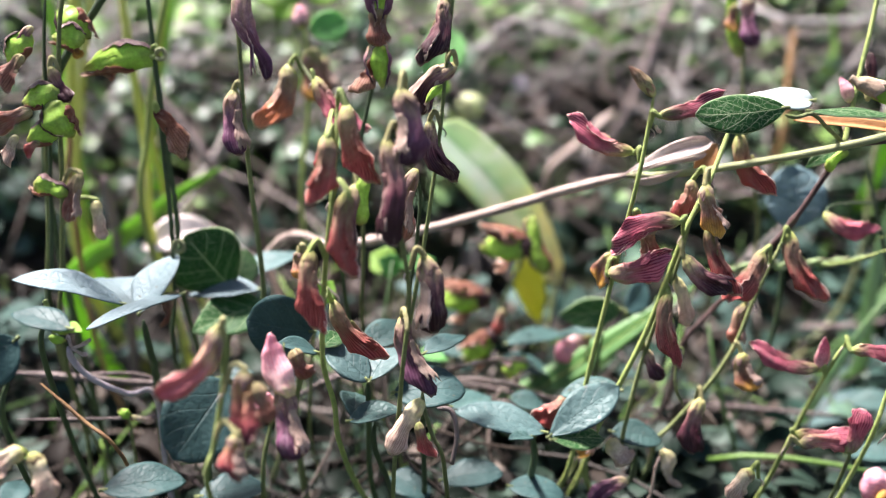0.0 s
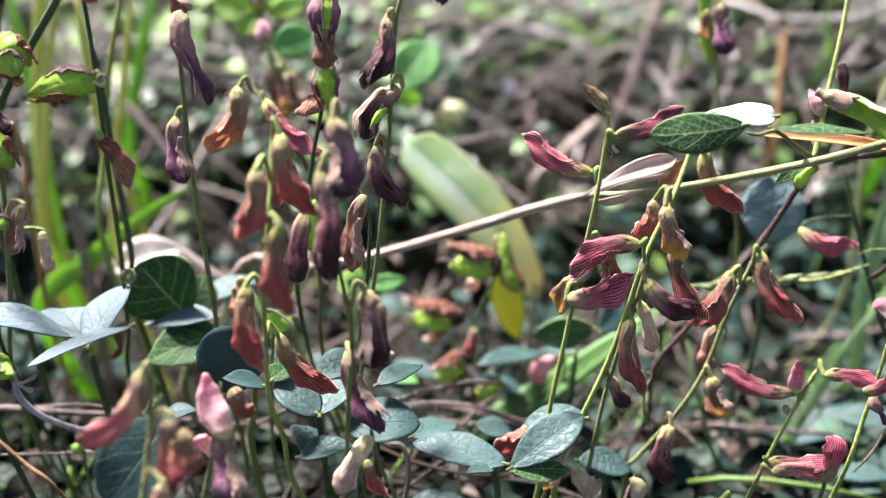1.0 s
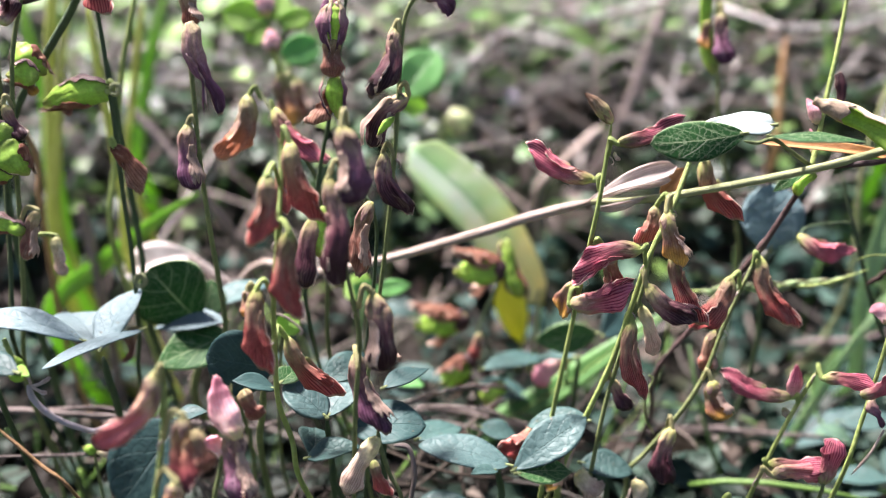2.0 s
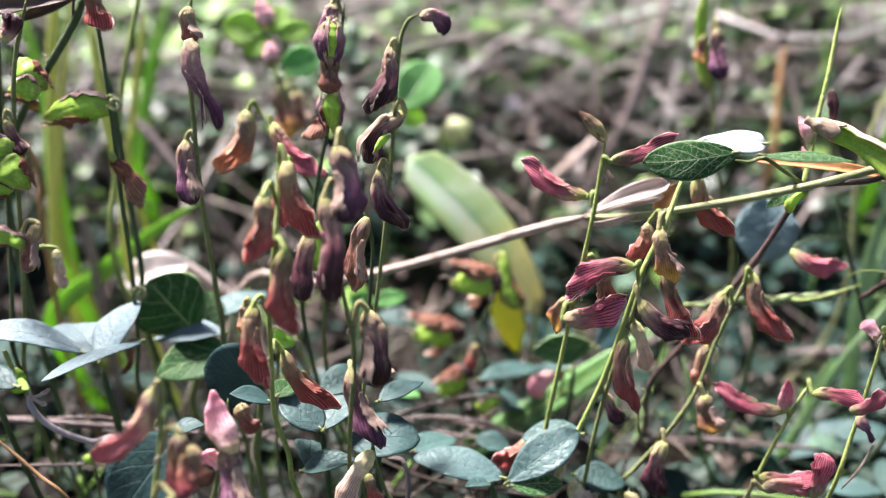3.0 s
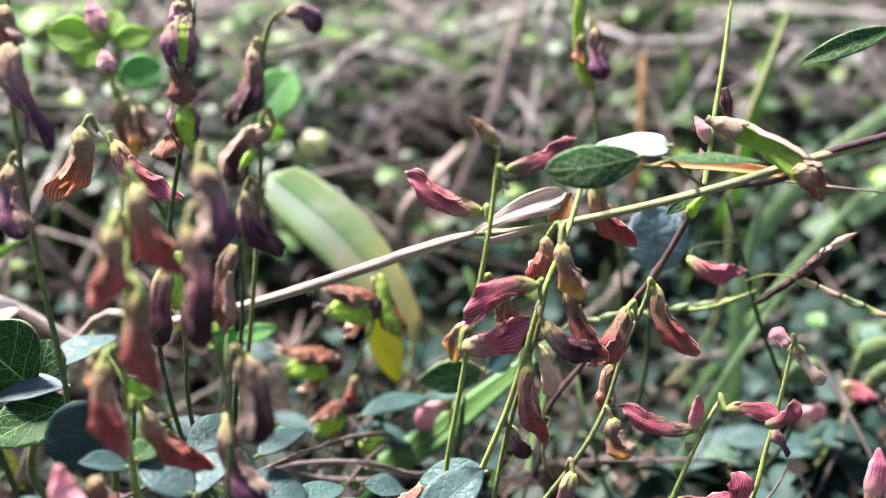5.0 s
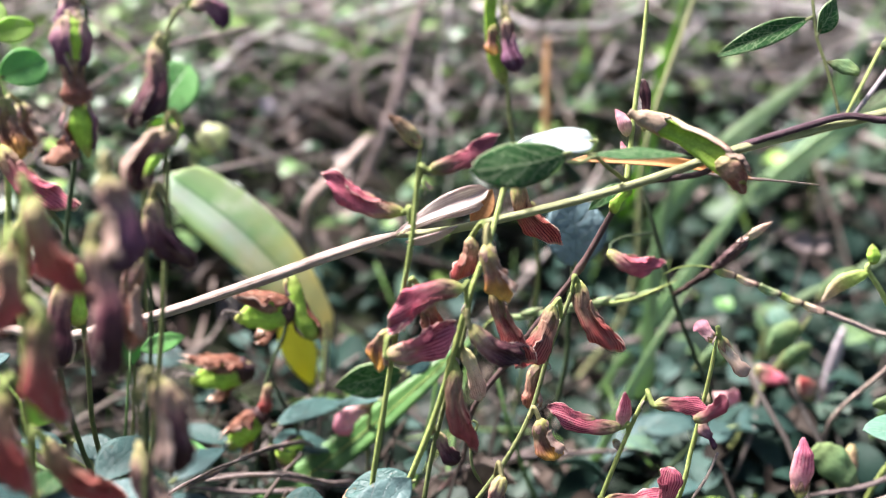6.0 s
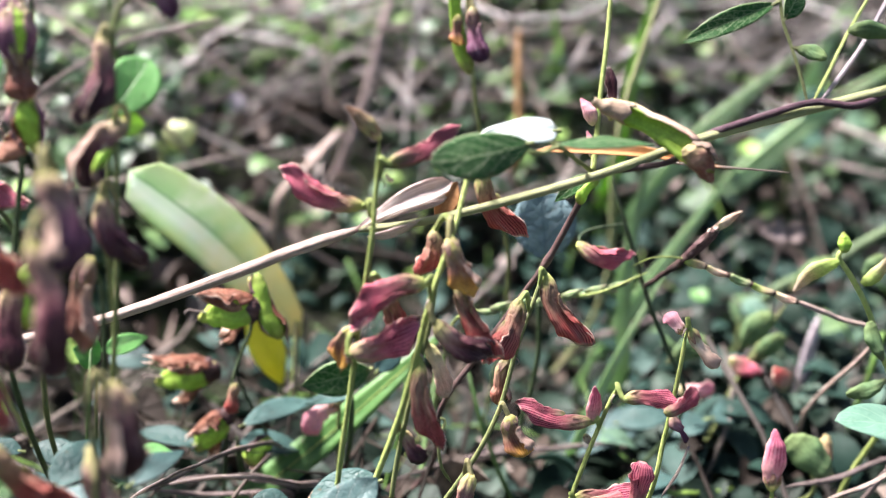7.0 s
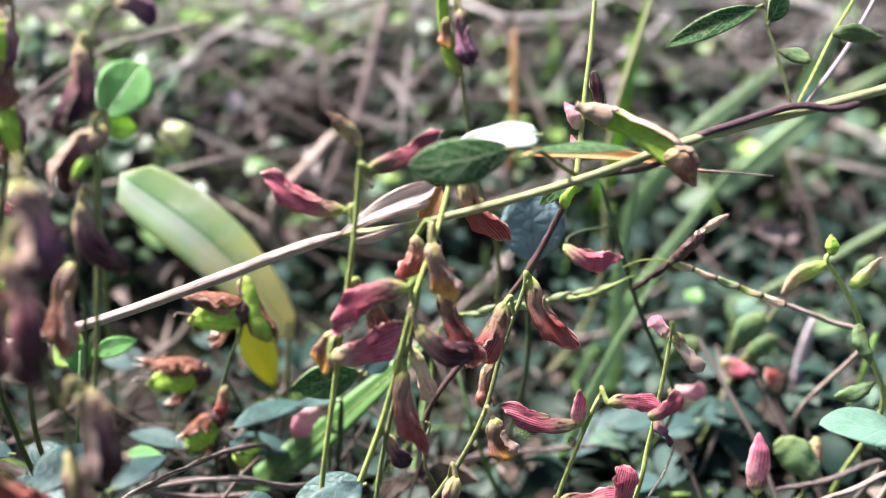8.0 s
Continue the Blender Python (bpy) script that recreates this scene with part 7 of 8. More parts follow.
tube("stem", [(-0.0812, 0.3016, 0.0456), (-0.0740, 0.2996, 0.0405), (-0.0650, 0.2989, 0.0332), (-0.0585, 0.3013, 0.0256), (-0.0563, 0.3149, -0.0081), (-0.0323, 0.3260, -0.0431)], 0.00156, 0.00134, SHEATH, plant)
leaf(plant, (-0.0768, 0.2991, 0.0446), (-0.1005, 0.2947, 0.0388), 0.01217, (0, -0.7, 0.7), DEAD_LEAF, "leaf", fold=0.4, droop=0.12)
plant = thing("lance_leaf", (0.0347, 0.3380, -0.0412), "big faded lance-shaped leaf standing among the weeds", "leaf")
tube("stem", [(0.0411, 0.3141, 0.0223), (0.0401, 0.3143, 0.0104), (0.0385, 0.3164, -0.0098), (0.0382, 0.3282, -0.0230), (0.0347, 0.3380, -0.0412)], 0.00089, 0.00099, STEM_LIME, plant)
leaf(plant, (0.0420, 0.3127, 0.0170), (-0.0030, 0.3144, 0.0762), 0.0195, (0.15, -0.95, 0.35), WAN_LEAF, "leaf", fold=0.05, droop=-0.05, shape=(0.62, 0.24), bow=0.06, wave=0.03)
plant = thing("yellow_leaf", (0.0190, 0.3201, -0.0376), "small yellow leaf hanging low", "leaf")
tube("stem", [(0.0274, 0.3138, 0.0354), (0.0317, 0.3086, 0.0180), (0.0342, 0.3058, 0.0013), (0.0311, 0.3137, -0.0161), (0.0190, 0.3201, -0.0376)], 0.00059, 0.00069, STEM, plant)
leaf(plant, (0.0265, 0.3078, 0.0303), (0.0338, 0.2990, 0.0085), 0.0112, (0.15, -0.8, 0.6), YELLOW_LEAF, "leaf", fold=0.14, wave=0.04)
plant = thing("seed_stalk", (-0.0028, 0.2847, -0.0327), "thin dark stem with tattered green and rust flowers", "wildflower")
tube("stem", [(0.0274, 0.2773, 0.0593), (0.0246, 0.2739, 0.0440), (0.0205, 0.2729, 0.0346), (0.0163, 0.2714, 0.0213), (0.0131, 0.2694, -0.0029), (0.0103, 0.2779, -0.0153), (-0.0028, 0.2847, -0.0327)], 0.00045, 0.00061, STEM_DARK, plant)
tube("side_stem", [(0.0193, 0.2724, 0.0309), (0.0231, 0.2699, 0.0201), (0.0285, 0.2685, 0.0063)], 0.00046, 0.00043, STEM_DARK, plant)


def seed_head(stalk, base, tip, width, seed, label=""):
    """Two flat green lobes bursting out of curled rusty petals, on a black dry foot."""
    up, down = Vector((0, 0, 1)), Vector((0, 0, -1))
    a, b = Vector(base), Vector(tip)
    line = b - a
    body = flower(stalk, a + line * 0.12 + down * width * 0.10, b + down * width * 0.10, width * 0.82, "bud", POD, 0.08, 0, name="seed_head", cup=False, label=label)
    lobe = flower(body, a + line * 0.05 + up * width * 0.12, a + line * 0.78 + up * width * 0.26 - VIEW * 0.001, width * 0.54, "bud", POD, -0.10, 0, name="seed_head", cup=False)
    husk(body, a - line * 0.05, a + line * 0.4, width * 0.55, "bud", 0.06, SMOKE, "husk", VIEW, 300, 0.0, 0.75, 1.10, 0.05, 0.9, seed)
    husk(body, a, b + up * width * 0.4, width * 0.72, "bud", -0.06, RUST, "torn_petal", up + VIEW * 0.1, 110, 0.15, 0.95, 1.1, 0.12, 0.9, seed + 1)
    husk(lobe, a + up * width * 0.2, b + up * width * 0.55, width * 0.24, "twist", -0.15, BROWN, "torn_petal", VIEW, 150, 0.0, 1.0, 1.1, 0.2, 0.8, seed + 4)
    husk(body, a + down * width * 0.1, a + line * 0.7 + down * width * 0.62, width * 0.44, "horn", 0.1, RUST, "torn_petal", down - VIEW * 0.3, 130, 0.05, 1.0, 1.1, 0.16, 0.9, seed + 2)
    tube("style", [a * 0.2 + b * 0.8, b + up * 0.001, b + line * 0.14 + up * 0.0016, b + line * 0.2 + up * 0.0006], 0.0003, 0.0002, SHEATH, body, sides=6, steps=4)
    return body


seed_head(plant, (0.0272, 0.2712, 0.0503), (0.0112, 0.2712, 0.0508), 0.0118, 5, "green seed head with torn rusty petals")
seed_head(plant, (0.0150, 0.2833, 0.0262), (-0.0022, 0.2843, 0.0256), 0.0118, 9)
seed_head(plant, (0.0172, 0.2711, 0.0200), (0.0066, 0.2699, 0.0105), 0.0095, 14)
flower(plant, (0.0270, 0.2749, 0.0588), (0.0314, 0.2679, 0.0423), 0.00586, "horn", POD, 0.05, 0, name='pod', cup=False)
flower(plant, (0.0253, 0.2763, 0.0571), (0.0304, 0.2704, 0.0495), 0.00345, "horn", PURPLE, 0.05, 0, name='sepal', cup=False)
flower(plant, (0.0192, 0.2714, 0.0287), (0.0171, 0.2681, 0.0212), 0.00426, "horn", RED, 0.05, 0, name='sepal', cup=False)
plant = thing("budding_sprig", (-0.0315, 0.3264, -0.0429), "light green sprig with round leaves and pink buds", "wildflower")
tube("stem", [(-0.0469, 0.3158, 0.1206), (-0.0445, 0.3108, 0.1090), (-0.0432, 0.3077, 0.0968), (-0.0445, 0.3061, 0.0782), (-0.0475, 0.3030, 0.0513), (-0.0463, 0.3159, 0.0035), (-0.0315, 0.3264, -0.0429)], 0.00067, 0.00089, STEM_LIME, plant)
leaf(plant, (-0.0473, 0.3146, 0.1180), (-0.0602, 0.3134, 0.1212), 0.01155, (0.1, -0.9, 0.5), LIME_LEAF, shape=(0.5, 0.6))
leaf(plant, (-0.0455, 0.3143, 0.1173), (-0.0530, 0.3098, 0.1125), 0.00794, (0.1, -0.9, 0.5), LIME_LEAF, shape=(0.5, 0.6))
leaf(plant, (-0.0451, 0.3146, 0.1179), (-0.0417, 0.3213, 0.1253), 0.00800, (0.1, -0.9, 0.3), LIME_LEAF, shape=(0.5, 0.6))
leaf(plant, (-0.0433, 0.3144, 0.1172), (-0.0330, 0.3188, 0.1191), 0.00728, (0.1, -0.9, 0.5), LIME_LEAF, shape=(0.5, 0.6))
leaf(plant, (-0.0427, 0.3121, 0.1068), (-0.0316, 0.3201, 0.1093), 0.01067, (0.1, -0.9, 0.4), MID_LEAF, shape=(0.5, 0.6))
flower(plant, (-0.0464, 0.3142, 0.1195), (-0.0488, 0.3182, 0.1288), 0.00650, "bud", ROSE, 0.03, 0, name='bud')
flower(plant, (-0.0448, 0.3086, 0.1091), (-0.0458, 0.3118, 0.1164), 0.00612, "bud", ROSE, 0.03, 0, name='bud')
flower(plant, (-0.0424, 0.3079, 0.1023), (-0.0403, 0.3015, 0.0873), 0.00833, "horn", OCHRE, 0.03, 0, (-0.0431, 0.3102, 0.1025))
flower(plant, (-0.0413, 0.3269, 0.0956), (-0.0387, 0.3219, 0.0841), 0.00771, "horn", BROWN, 0.03, 0, (-0.0428, 0.3084, 0.0985))
plant = thing("weed_leaf", (-0.0209, 0.3429, -0.0416), "bright green round leaf on a weed behind", "leaf")
tube("stem", [(-0.0071, 0.3306, 0.0891), (-0.0096, 0.3296, 0.0743), (-0.0126, 0.3309, 0.0526), (-0.0160, 0.3375, 0.0048), (-0.0209, 0.3429, -0.0416)], 0.00072, 0.00082, STEM, plant)
leaf(plant, (-0.0063, 0.3305, 0.0887), (0.0059, 0.3467, 0.0998), 0.01549, (0.1, -0.9, 0.4), MID_LEAF, "leaf", shape=(0.5, 0.6))
leaf(plant, (-0.0071, 0.3295, 0.0865), (0.0024, 0.3338, 0.0832), 0.00788, (0.1, -0.9, 0.4), LIME_LEAF, "leaf")
plant = thing("round_fruit", (0.0169, 0.4443, 0.0016), "pale green round fruit on a hidden weed", "fruit")
tube("stem", [(0.0059, 0.4179, 0.0505), (0.0026, 0.4170, 0.0360), (0.0010, 0.4135, 0.0156), (0.0044, 0.4304, 0.0119), (0.0169, 0.4443, 0.0016)], 0.00093, 0.00105, STEM, plant)
flower(plant, (0.0069, 0.4187, 0.0523), (0.0185, 0.4204, 0.0553), 0.01155, "bud", FRUIT, 0.05, 0, name='fruit', cup=False, keel=False)
plant = thing("lilac_flower", (0.0221, 0.4997, 0.0262), "small lilac flower far behind", "wildflower")
tube("stem", [(0.0389, 0.4786, 0.0445), (0.0378, 0.4747, 0.0280), (0.0374, 0.4772, 0.0089), (0.0368, 0.4896, 0.0224), (0.0221, 0.4997, 0.0262)], 0.00063, 0.00080, STEM, plant)
flower(plant, (0.0389, 0.4782, 0.0435), (0.0384, 0.4822, 0.0529), 0.00796, "bud", LILAC, 0.05, 0, name='petals', cup=False)
plant = thing("flowering_stalk", (0.0238, 0.2324, -0.0230), "low stem with a red flower beside the pale leaves", "wildflower", "wilted pea flower stalks")
tube("stem", [(0.0336, 0.2149, 0.0333), (0.0355, 0.2145, 0.0272), (0.0364, 0.2143, 0.0166), (0.0352, 0.2242, -0.0011), (0.0238, 0.2324, -0.0230)], 0.00043, 0.00051, STEM, plant)
flower(plant, (0.0333, 0.2141, 0.0338), (0.0239, 0.2072, 0.0287), 0.00750, "spoon", RED, -0.1, 0, (0.0346, 0.2157, 0.0313))
flower(plant, (0.0406, 0.2078, 0.0340), (0.0338, 0.2011, 0.0240), 0.00594, "spoon", OCHRE, 0.06, 0, (0.0401, 0.2100, 0.0339))
flower(plant, (0.0418, 0.2035, 0.0265), (0.0475, 0.2014, 0.0213), 0.00622, "horn", PALE, 0.06, 0, cup=False)
plant = thing("flowering_stalk", (0.0402, 0.2910, -0.0333), "blurred stem with a rose flower in the undergrowth", "wildflower", "wilted pea flower stalks")
tube("stem", [(0.0462, 0.2654, 0.0230), (0.0453, 0.2661, 0.0120), (0.0451, 0.2688, -0.0069), (0.0449, 0.2810, -0.0174), (0.0402, 0.2910, -0.0333)], 0.00052, 0.00061, STEM, plant)
flower(plant, (0.0458, 0.2652, 0.0224), (0.0352, 0.2620, 0.0158), 0.00701, "horn", ROSE, 0.05, 0)
flower(plant, (0.0265, 0.2617, 0.0160), (0.0194, 0.2593, 0.0110), 0.00631, "horn", POD, 0.05, 0, name='pod', cup=False)

# ---------- lime leaflets low among the stalks ----------
plant = thing("lime_leaf", (-0.0304, 0.2396, -0.0312), "small lime leaf among the stalks", "leaf", "lime leaves")
tube("stem", [(-0.0325, 0.2246, 0.0555), (-0.0337, 0.2257, 0.0481), (-0.0356, 0.2260, 0.0339), (-0.0379, 0.2335, 0.0021), (-0.0304, 0.2396, -0.0312)], 0.00044, 0.00052, STEM, plant)
leaf(plant, (-0.0324, 0.2225, 0.0557), (-0.0287, 0.2267, 0.0600), 0.00645, (0.1, -0.9, 0.4), LIME_LEAF, "leaf")
tube("curled_stalk", [(-0.0344, 0.2248, 0.0611), (-0.0308, 0.2243, 0.0598), (-0.0272, 0.2232, 0.0569), (-0.0275, 0.2226, 0.0556)], 0.00043, 0.00031, STRAW, plant)
plant = thing("lime_leaf", (-0.0320, 0.3045, -0.0412), "small lime leaves behind the straw", "leaf", "lime leaves")
tube("stem", [(-0.0153, 0.2715, 0.0416), (-0.0164, 0.2716, 0.0295), (-0.0191, 0.2730, 0.0079), (-0.0169, 0.2903, -0.0151), (-0.0320, 0.3045, -0.0412)], 0.00052, 0.00061, STEM, plant)
leaf(plant, (-0.0153, 0.2718, 0.0424), (-0.0224, 0.2762, 0.0455), 0.00986, (0.1, -0.8, 0.6), LIME_LEAF, "leaf")
leaf(plant, (-0.0136, 0.2722, 0.0431), (-0.0019, 0.2760, 0.0435), 0.00528, (0.1, -0.8, 0.6), MID_LEAF, "leaf")
leaf(plant, (-0.0136, 0.2715, 0.0415), (-0.0197, 0.2692, 0.0466), 0.00766, (0.1, -0.8, 0.6), MID_LEAF, "leaf")

# ---------- sticks and runners on the ground ----------
single("dry_stick", [(-0.1152, 0.2235, 0.0343), (-0.0968, 0.2234, 0.0325), (-0.0800, 0.2250, 0.0300), (-0.0714, 0.2282, 0.0267), (-0.0688, 0.2417, -0.0028), (-0.0361, 0.2528, -0.0342)], 0.00094, 0.00080, ROOT, "pale dead stick low over the ground", "stick", "dead sticks", part_name="stem", rough=0.2)
single("dry_stick", [(-0.1091, 0.2085, 0.0294), (-0.0887, 0.2091, 0.0292), (-0.0704, 0.2115, 0.0284), (-0.0569, 0.2156, 0.0266), (-0.0569, 0.2245, 0.0002), (-0.0227, 0.2318, -0.0287)], 0.00044, 0.00038, ROOT, "thin pale dead stalk low over the ground", "stick", "dead sticks", part_name="stem", rough=0.2)
single("dry_stick", [(-0.0886, 0.1827, 0.0563), (-0.0799, 0.1798, 0.0490), (-0.0714, 0.1783, 0.0398), (-0.0694, 0.1912, 0.0019), (-0.0665, 0.2019, -0.0363)], 0.00045, 0.00040, STRAW_ORANGE, "orange straw slanting to the ground", "straw", "dead sticks", part_name="stem", rough=0.2)
plant = thing("pale_runner", (-0.0686, 0.2192, -0.0372), "pale lilac runner with a starry dead sepal", "vine")
tube("stem", [(-0.0908, 0.2042, 0.0533), (-0.0892, 0.2027, 0.0497), (-0.0844, 0.2019, 0.0450), (-0.0773, 0.2034, 0.0403), (-0.0715, 0.2056, 0.0375), (-0.0738, 0.2131, 0.0004), (-0.0686, 0.2192, -0.0372)], 0.00082, 0.00063, LILAC, plant)
flower(plant, (-0.0898, 0.2032, 0.0533), (-0.0844, 0.2033, 0.0557), 0.00123, "horn", SHEATH, 0.05, 0, cup=False, name='sepal')
flower(plant, (-0.0895, 0.2032, 0.0533), (-0.0852, 0.2018, 0.0522), 0.00123, "horn", SHEATH, 0.05, 0, cup=False, name='sepal')
flower(plant, (-0.0897, 0.2037, 0.0533), (-0.0906, 0.2045, 0.0563), 0.00124, "horn", SHEATH, 0.05, 0, cup=False, name='sepal')
flower(plant, (-0.0943, 0.2068, 0.0594), (-0.0908, 0.2053, 0.0558), 0.00331, "bud", POD, 0.05, 0, (-0.0960, 0.2078, 0.0620), cup=False, name='bud')
flower(plant, (-0.0952, 0.2050, 0.0554), (-0.0911, 0.2048, 0.0545), 0.00248, "bud", POD, 0.05, 0, cup=False, name='bud')
plant = thing("budding_sprig", (-0.0707, 0.2206, -0.0376), "small stem with a pale bud over the dead stalk", "wildflower")
tube("stem", [(-0.0815, 0.2111, 0.0295), (-0.0809, 0.2103, 0.0252), (-0.0807, 0.2098, 0.0167), (-0.0824, 0.2157, -0.0092), (-0.0707, 0.2206, -0.0376)], 0.00038, 0.00041, STEM, plant)
flower(plant, (-0.0803, 0.2099, 0.0293), (-0.0838, 0.2105, 0.0306), 0.00291, "bud", POD, 0.05, 0, cup=False, name='bud')
flower(plant, (-0.0800, 0.2100, 0.0295), (-0.0744, 0.2094, 0.0282), 0.00204, "horn", PALE, 0.05, 0, cup=False, name='withered_petal')
plant = thing("flowering_stalk", (-0.0947, 0.1612, -0.0397), "near stalk with pale yellow-green withered flowers", "wildflower", "wilted pea flower stalks")
tube("stem", [(-0.0817, 0.1569, 0.0577), (-0.0806, 0.1556, 0.0523), (-0.0801, 0.1540, 0.0439), (-0.0837, 0.1580, 0.0019), (-0.0947, 0.1612, -0.0397)], 0.00041, 0.00046, STEM_LIME, plant)
flower(plant, (-0.0821, 0.1567, 0.0573), (-0.0883, 0.1548, 0.0531), 0.00508, "horn", PALE, 0.06, 0)
flower(plant, (-0.0799, 0.1556, 0.0573), (-0.0764, 0.1516, 0.0483), 0.00505, "horn", PALE, -0.05, 0)
plant = thing("flowering_stalk", (0.1110, 0.1697, -0.0412), "near stalk with a pink and orange flower", "wildflower", "wilted pea flower stalks")
tube("stem", [(0.0937, 0.1554, 0.0469), (0.0945, 0.1547, 0.0405), (0.0951, 0.1540, 0.0339), (0.0955, 0.1626, -0.0034), (0.1110, 0.1697, -0.0412)], 0.00041, 0.00047, STEM_LIME, plant)
flower(plant, (0.0924, 0.1546, 0.0476), (0.0823, 0.1557, 0.0500), 0.00714, "horn", ROSE, 0.05, 0)
flower(plant, (0.0905, 0.1529, 0.0462), (0.0843, 0.1533, 0.0472), 0.00555, "horn", OCHRE, 0.05, 0, cup=False)
plant = thing("pod_stalk", (-0.1007, 0.2445, -0.0432), "crowded stem of lime pods and rusty sepals", "wildflower", "pod stalks")
tube("stem", [(-0.0937, 0.2333, 0.1333), (-0.0944, 0.2277, 0.1185), (-0.0942, 0.2243, 0.1057), (-0.0952, 0.2203, 0.0871), (-0.0970, 0.2170, 0.0674), (-0.0988, 0.2178, 0.0543), (-0.0975, 0.2325, 0.0047), (-0.1007, 0.2445, -0.0432)], 0.00044, 0.00056, STEM_DARK, plant)
flower(plant, (-0.0969, 0.2270, 0.1243), (-0.1011, 0.2238, 0.1170), 0.00607, "bud", POD, 0.06, 0, cup=False, name='pod')
flower(plant, (-0.0900, 0.2232, 0.1107), (-0.0993, 0.2223, 0.1088), 0.00639, "bud", POD, 0.06, 0, cup=False, name='pod')
flower(plant, (-0.0912, 0.2206, 0.1024), (-0.0984, 0.2196, 0.1002), 0.00562, "bud", POD, 0.06, 0, cup=False, name='pod')
flower(plant, (-0.0855, 0.2314, 0.1218), (-0.0933, 0.2316, 0.1223), 0.00648, "bud", POD, 0.06, 0, cup=False, name='pod')
flower(plant, (-0.0975, 0.2234, 0.1198), (-0.1025, 0.2205, 0.1133), 0.00551, "fan", BROWN, 0.06, 0, cup=False, name='sepal')
flower(plant, (-0.0961, 0.2196, 0.1076), (-0.1040, 0.2180, 0.1040), 0.00528, "fan", BROWN, 0.06, 0, cup=False, name='sepal')
flower(plant, (-0.0995, 0.2173, 0.1023), (-0.1024, 0.2147, 0.0965), 0.00396, "fan", PALE, 0.06, 0, cup=False, name='sepal')
flower(plant, (-0.0951, 0.2186, 0.1005), (-0.0985, 0.2174, 0.0978), 0.00320, "fan", RED, 0.06, 0, cup=False, name='sepal')
flower(plant, (-0.0959, 0.2272, 0.1258), (-0.0988, 0.2251, 0.1212), 0.00316, "horn", PURPLE, 0.06, 0, cup=False, name='sepal')
plant = thing("dead_flower", (0.0558, 0.2180, -0.0255), "pale dead flower hanging over the litter", "wildflower")
tube("stem", [(0.0577, 0.2093, 0.0206), (0.0558, 0.2086, 0.0140), (0.0551, 0.2088, 0.0046), (0.0525, 0.2138, -0.0079), (0.0558, 0.2180, -0.0255)], 0.00033, 0.00041, STRAW, plant)
flower(plant, (0.0569, 0.2081, 0.0204), (0.0613, 0.2040, 0.0110), 0.00440, "twist", PALE, 0.05, 0, cup=False)
flower(plant, (0.0476, 0.2041, 0.0138), (0.0374, 0.2020, 0.0090), 0.00496, "horn", MAUVE, 0.05, 0, cup=False)
plant = thing("lance_leaf", (0.1479, 0.2937, -0.0408), "broad dull green leaf lying in the weeds", "leaf")
tube("stem", [(0.1530, 0.2760, -0.0092), (0.1573, 0.2765, -0.0204), (0.1554, 0.2860, -0.0276), (0.1479, 0.2937, -0.0408)], 0.00084, 0.00080, STEM_LIME, plant)
leaf(plant, (0.1549, 0.2764, -0.0081), (0.1187, 0.2771, -0.0190), 0.01454, (0, -0.1, 0.95), DEEP_LEAF, "leaf", shape=(0.5, 0.6), fold=0.15)
single("dry_stick", [(0.1411, 0.3404, -0.0158), (0.1622, 0.3359, -0.0126), (0.1860, 0.3363, -0.0093), (0.2164, 0.3335, -0.0087), (0.2194, 0.3497, -0.0249), (0.2331, 0.3629, -0.0454)], 0.00132, 0.00125, ROOT, "brown stick lying behind the stalks", "stick", "dead sticks", part_name="stem", rough=0.2)
plant = thing("lime_leaf", (0.1809, 0.3121, -0.0392), "bright lime leaves in the weeds", "leaf", "lime leaves")
tube("stem", [(0.1918, 0.2982, 0.0103), (0.1913, 0.2977, -0.0029), (0.1929, 0.2993, -0.0229), (0.1895, 0.3063, -0.0279), (0.1809, 0.3121, -0.0392)], 0.00058, 0.00068, STEM, plant)
leaf(plant, (0.1994, 0.2960, 0.0103), (0.1963, 0.3040, 0.0133), 0.00985, (0.1, -0.8, 0.6), MINT_LEAF, "leaf")
leaf(plant, (0.1866, 0.3112, 0.0106), (0.1836, 0.3183, 0.0116), 0.00690, (0.1, -0.8, 0.6), BLADE_MID, "leaf")
leaf(plant, (0.1939, 0.2908, -0.0039), (0.1841, 0.2919, -0.0075), 0.00978, (0.1, -0.18, 0.8), BLUE_LEAF, "leaf")
leaf(plant, (-0.0043, 0.3250, 0.0079), (-0.0181, 0.3292, 0.0085), 0.01086, (0, -0.18, 0.8), BLUE_LEAF, "leaf")
single("dry_stick", [(-0.0374, 0.2307, 0.0249), (-0.0279, 0.2325, 0.0282), (-0.0159, 0.2388, 0.0293), (-0.0159, 0.2486, 0.0027), (0.0092, 0.2565, -0.0263)], 0.00079, 0.00074, ROOT, "bent brown stick in the undergrowth", "stick", "dead sticks", part_name="stem", rough=0.2)
single("dry_stick", [(0.0579, 0.2558, -0.0000), (0.0828, 0.2591, 0.0006), (0.1084, 0.2615, -0.0032), (0.1351, 0.2654, -0.0090), (0.1354, 0.2752, -0.0206), (0.1658, 0.2832, -0.0374)], 0.00078, 0.00073, ROOT, "brown stick lying across the litter", "stick", "dead sticks", part_name="stem", rough=0.2)
single("dry_stick", [(-0.0051, 0.2575, 0.0086), (0.0106, 0.2563, 0.0048), (0.0299, 0.2557, 0.0018), (0.0280, 0.2631, -0.0111), (0.0428, 0.2692, -0.0290)], 0.00068, 0.00073, ROOT, "straw-coloured stick in the litter", "stick", "dead sticks", part_name="stem", rough=0.2)
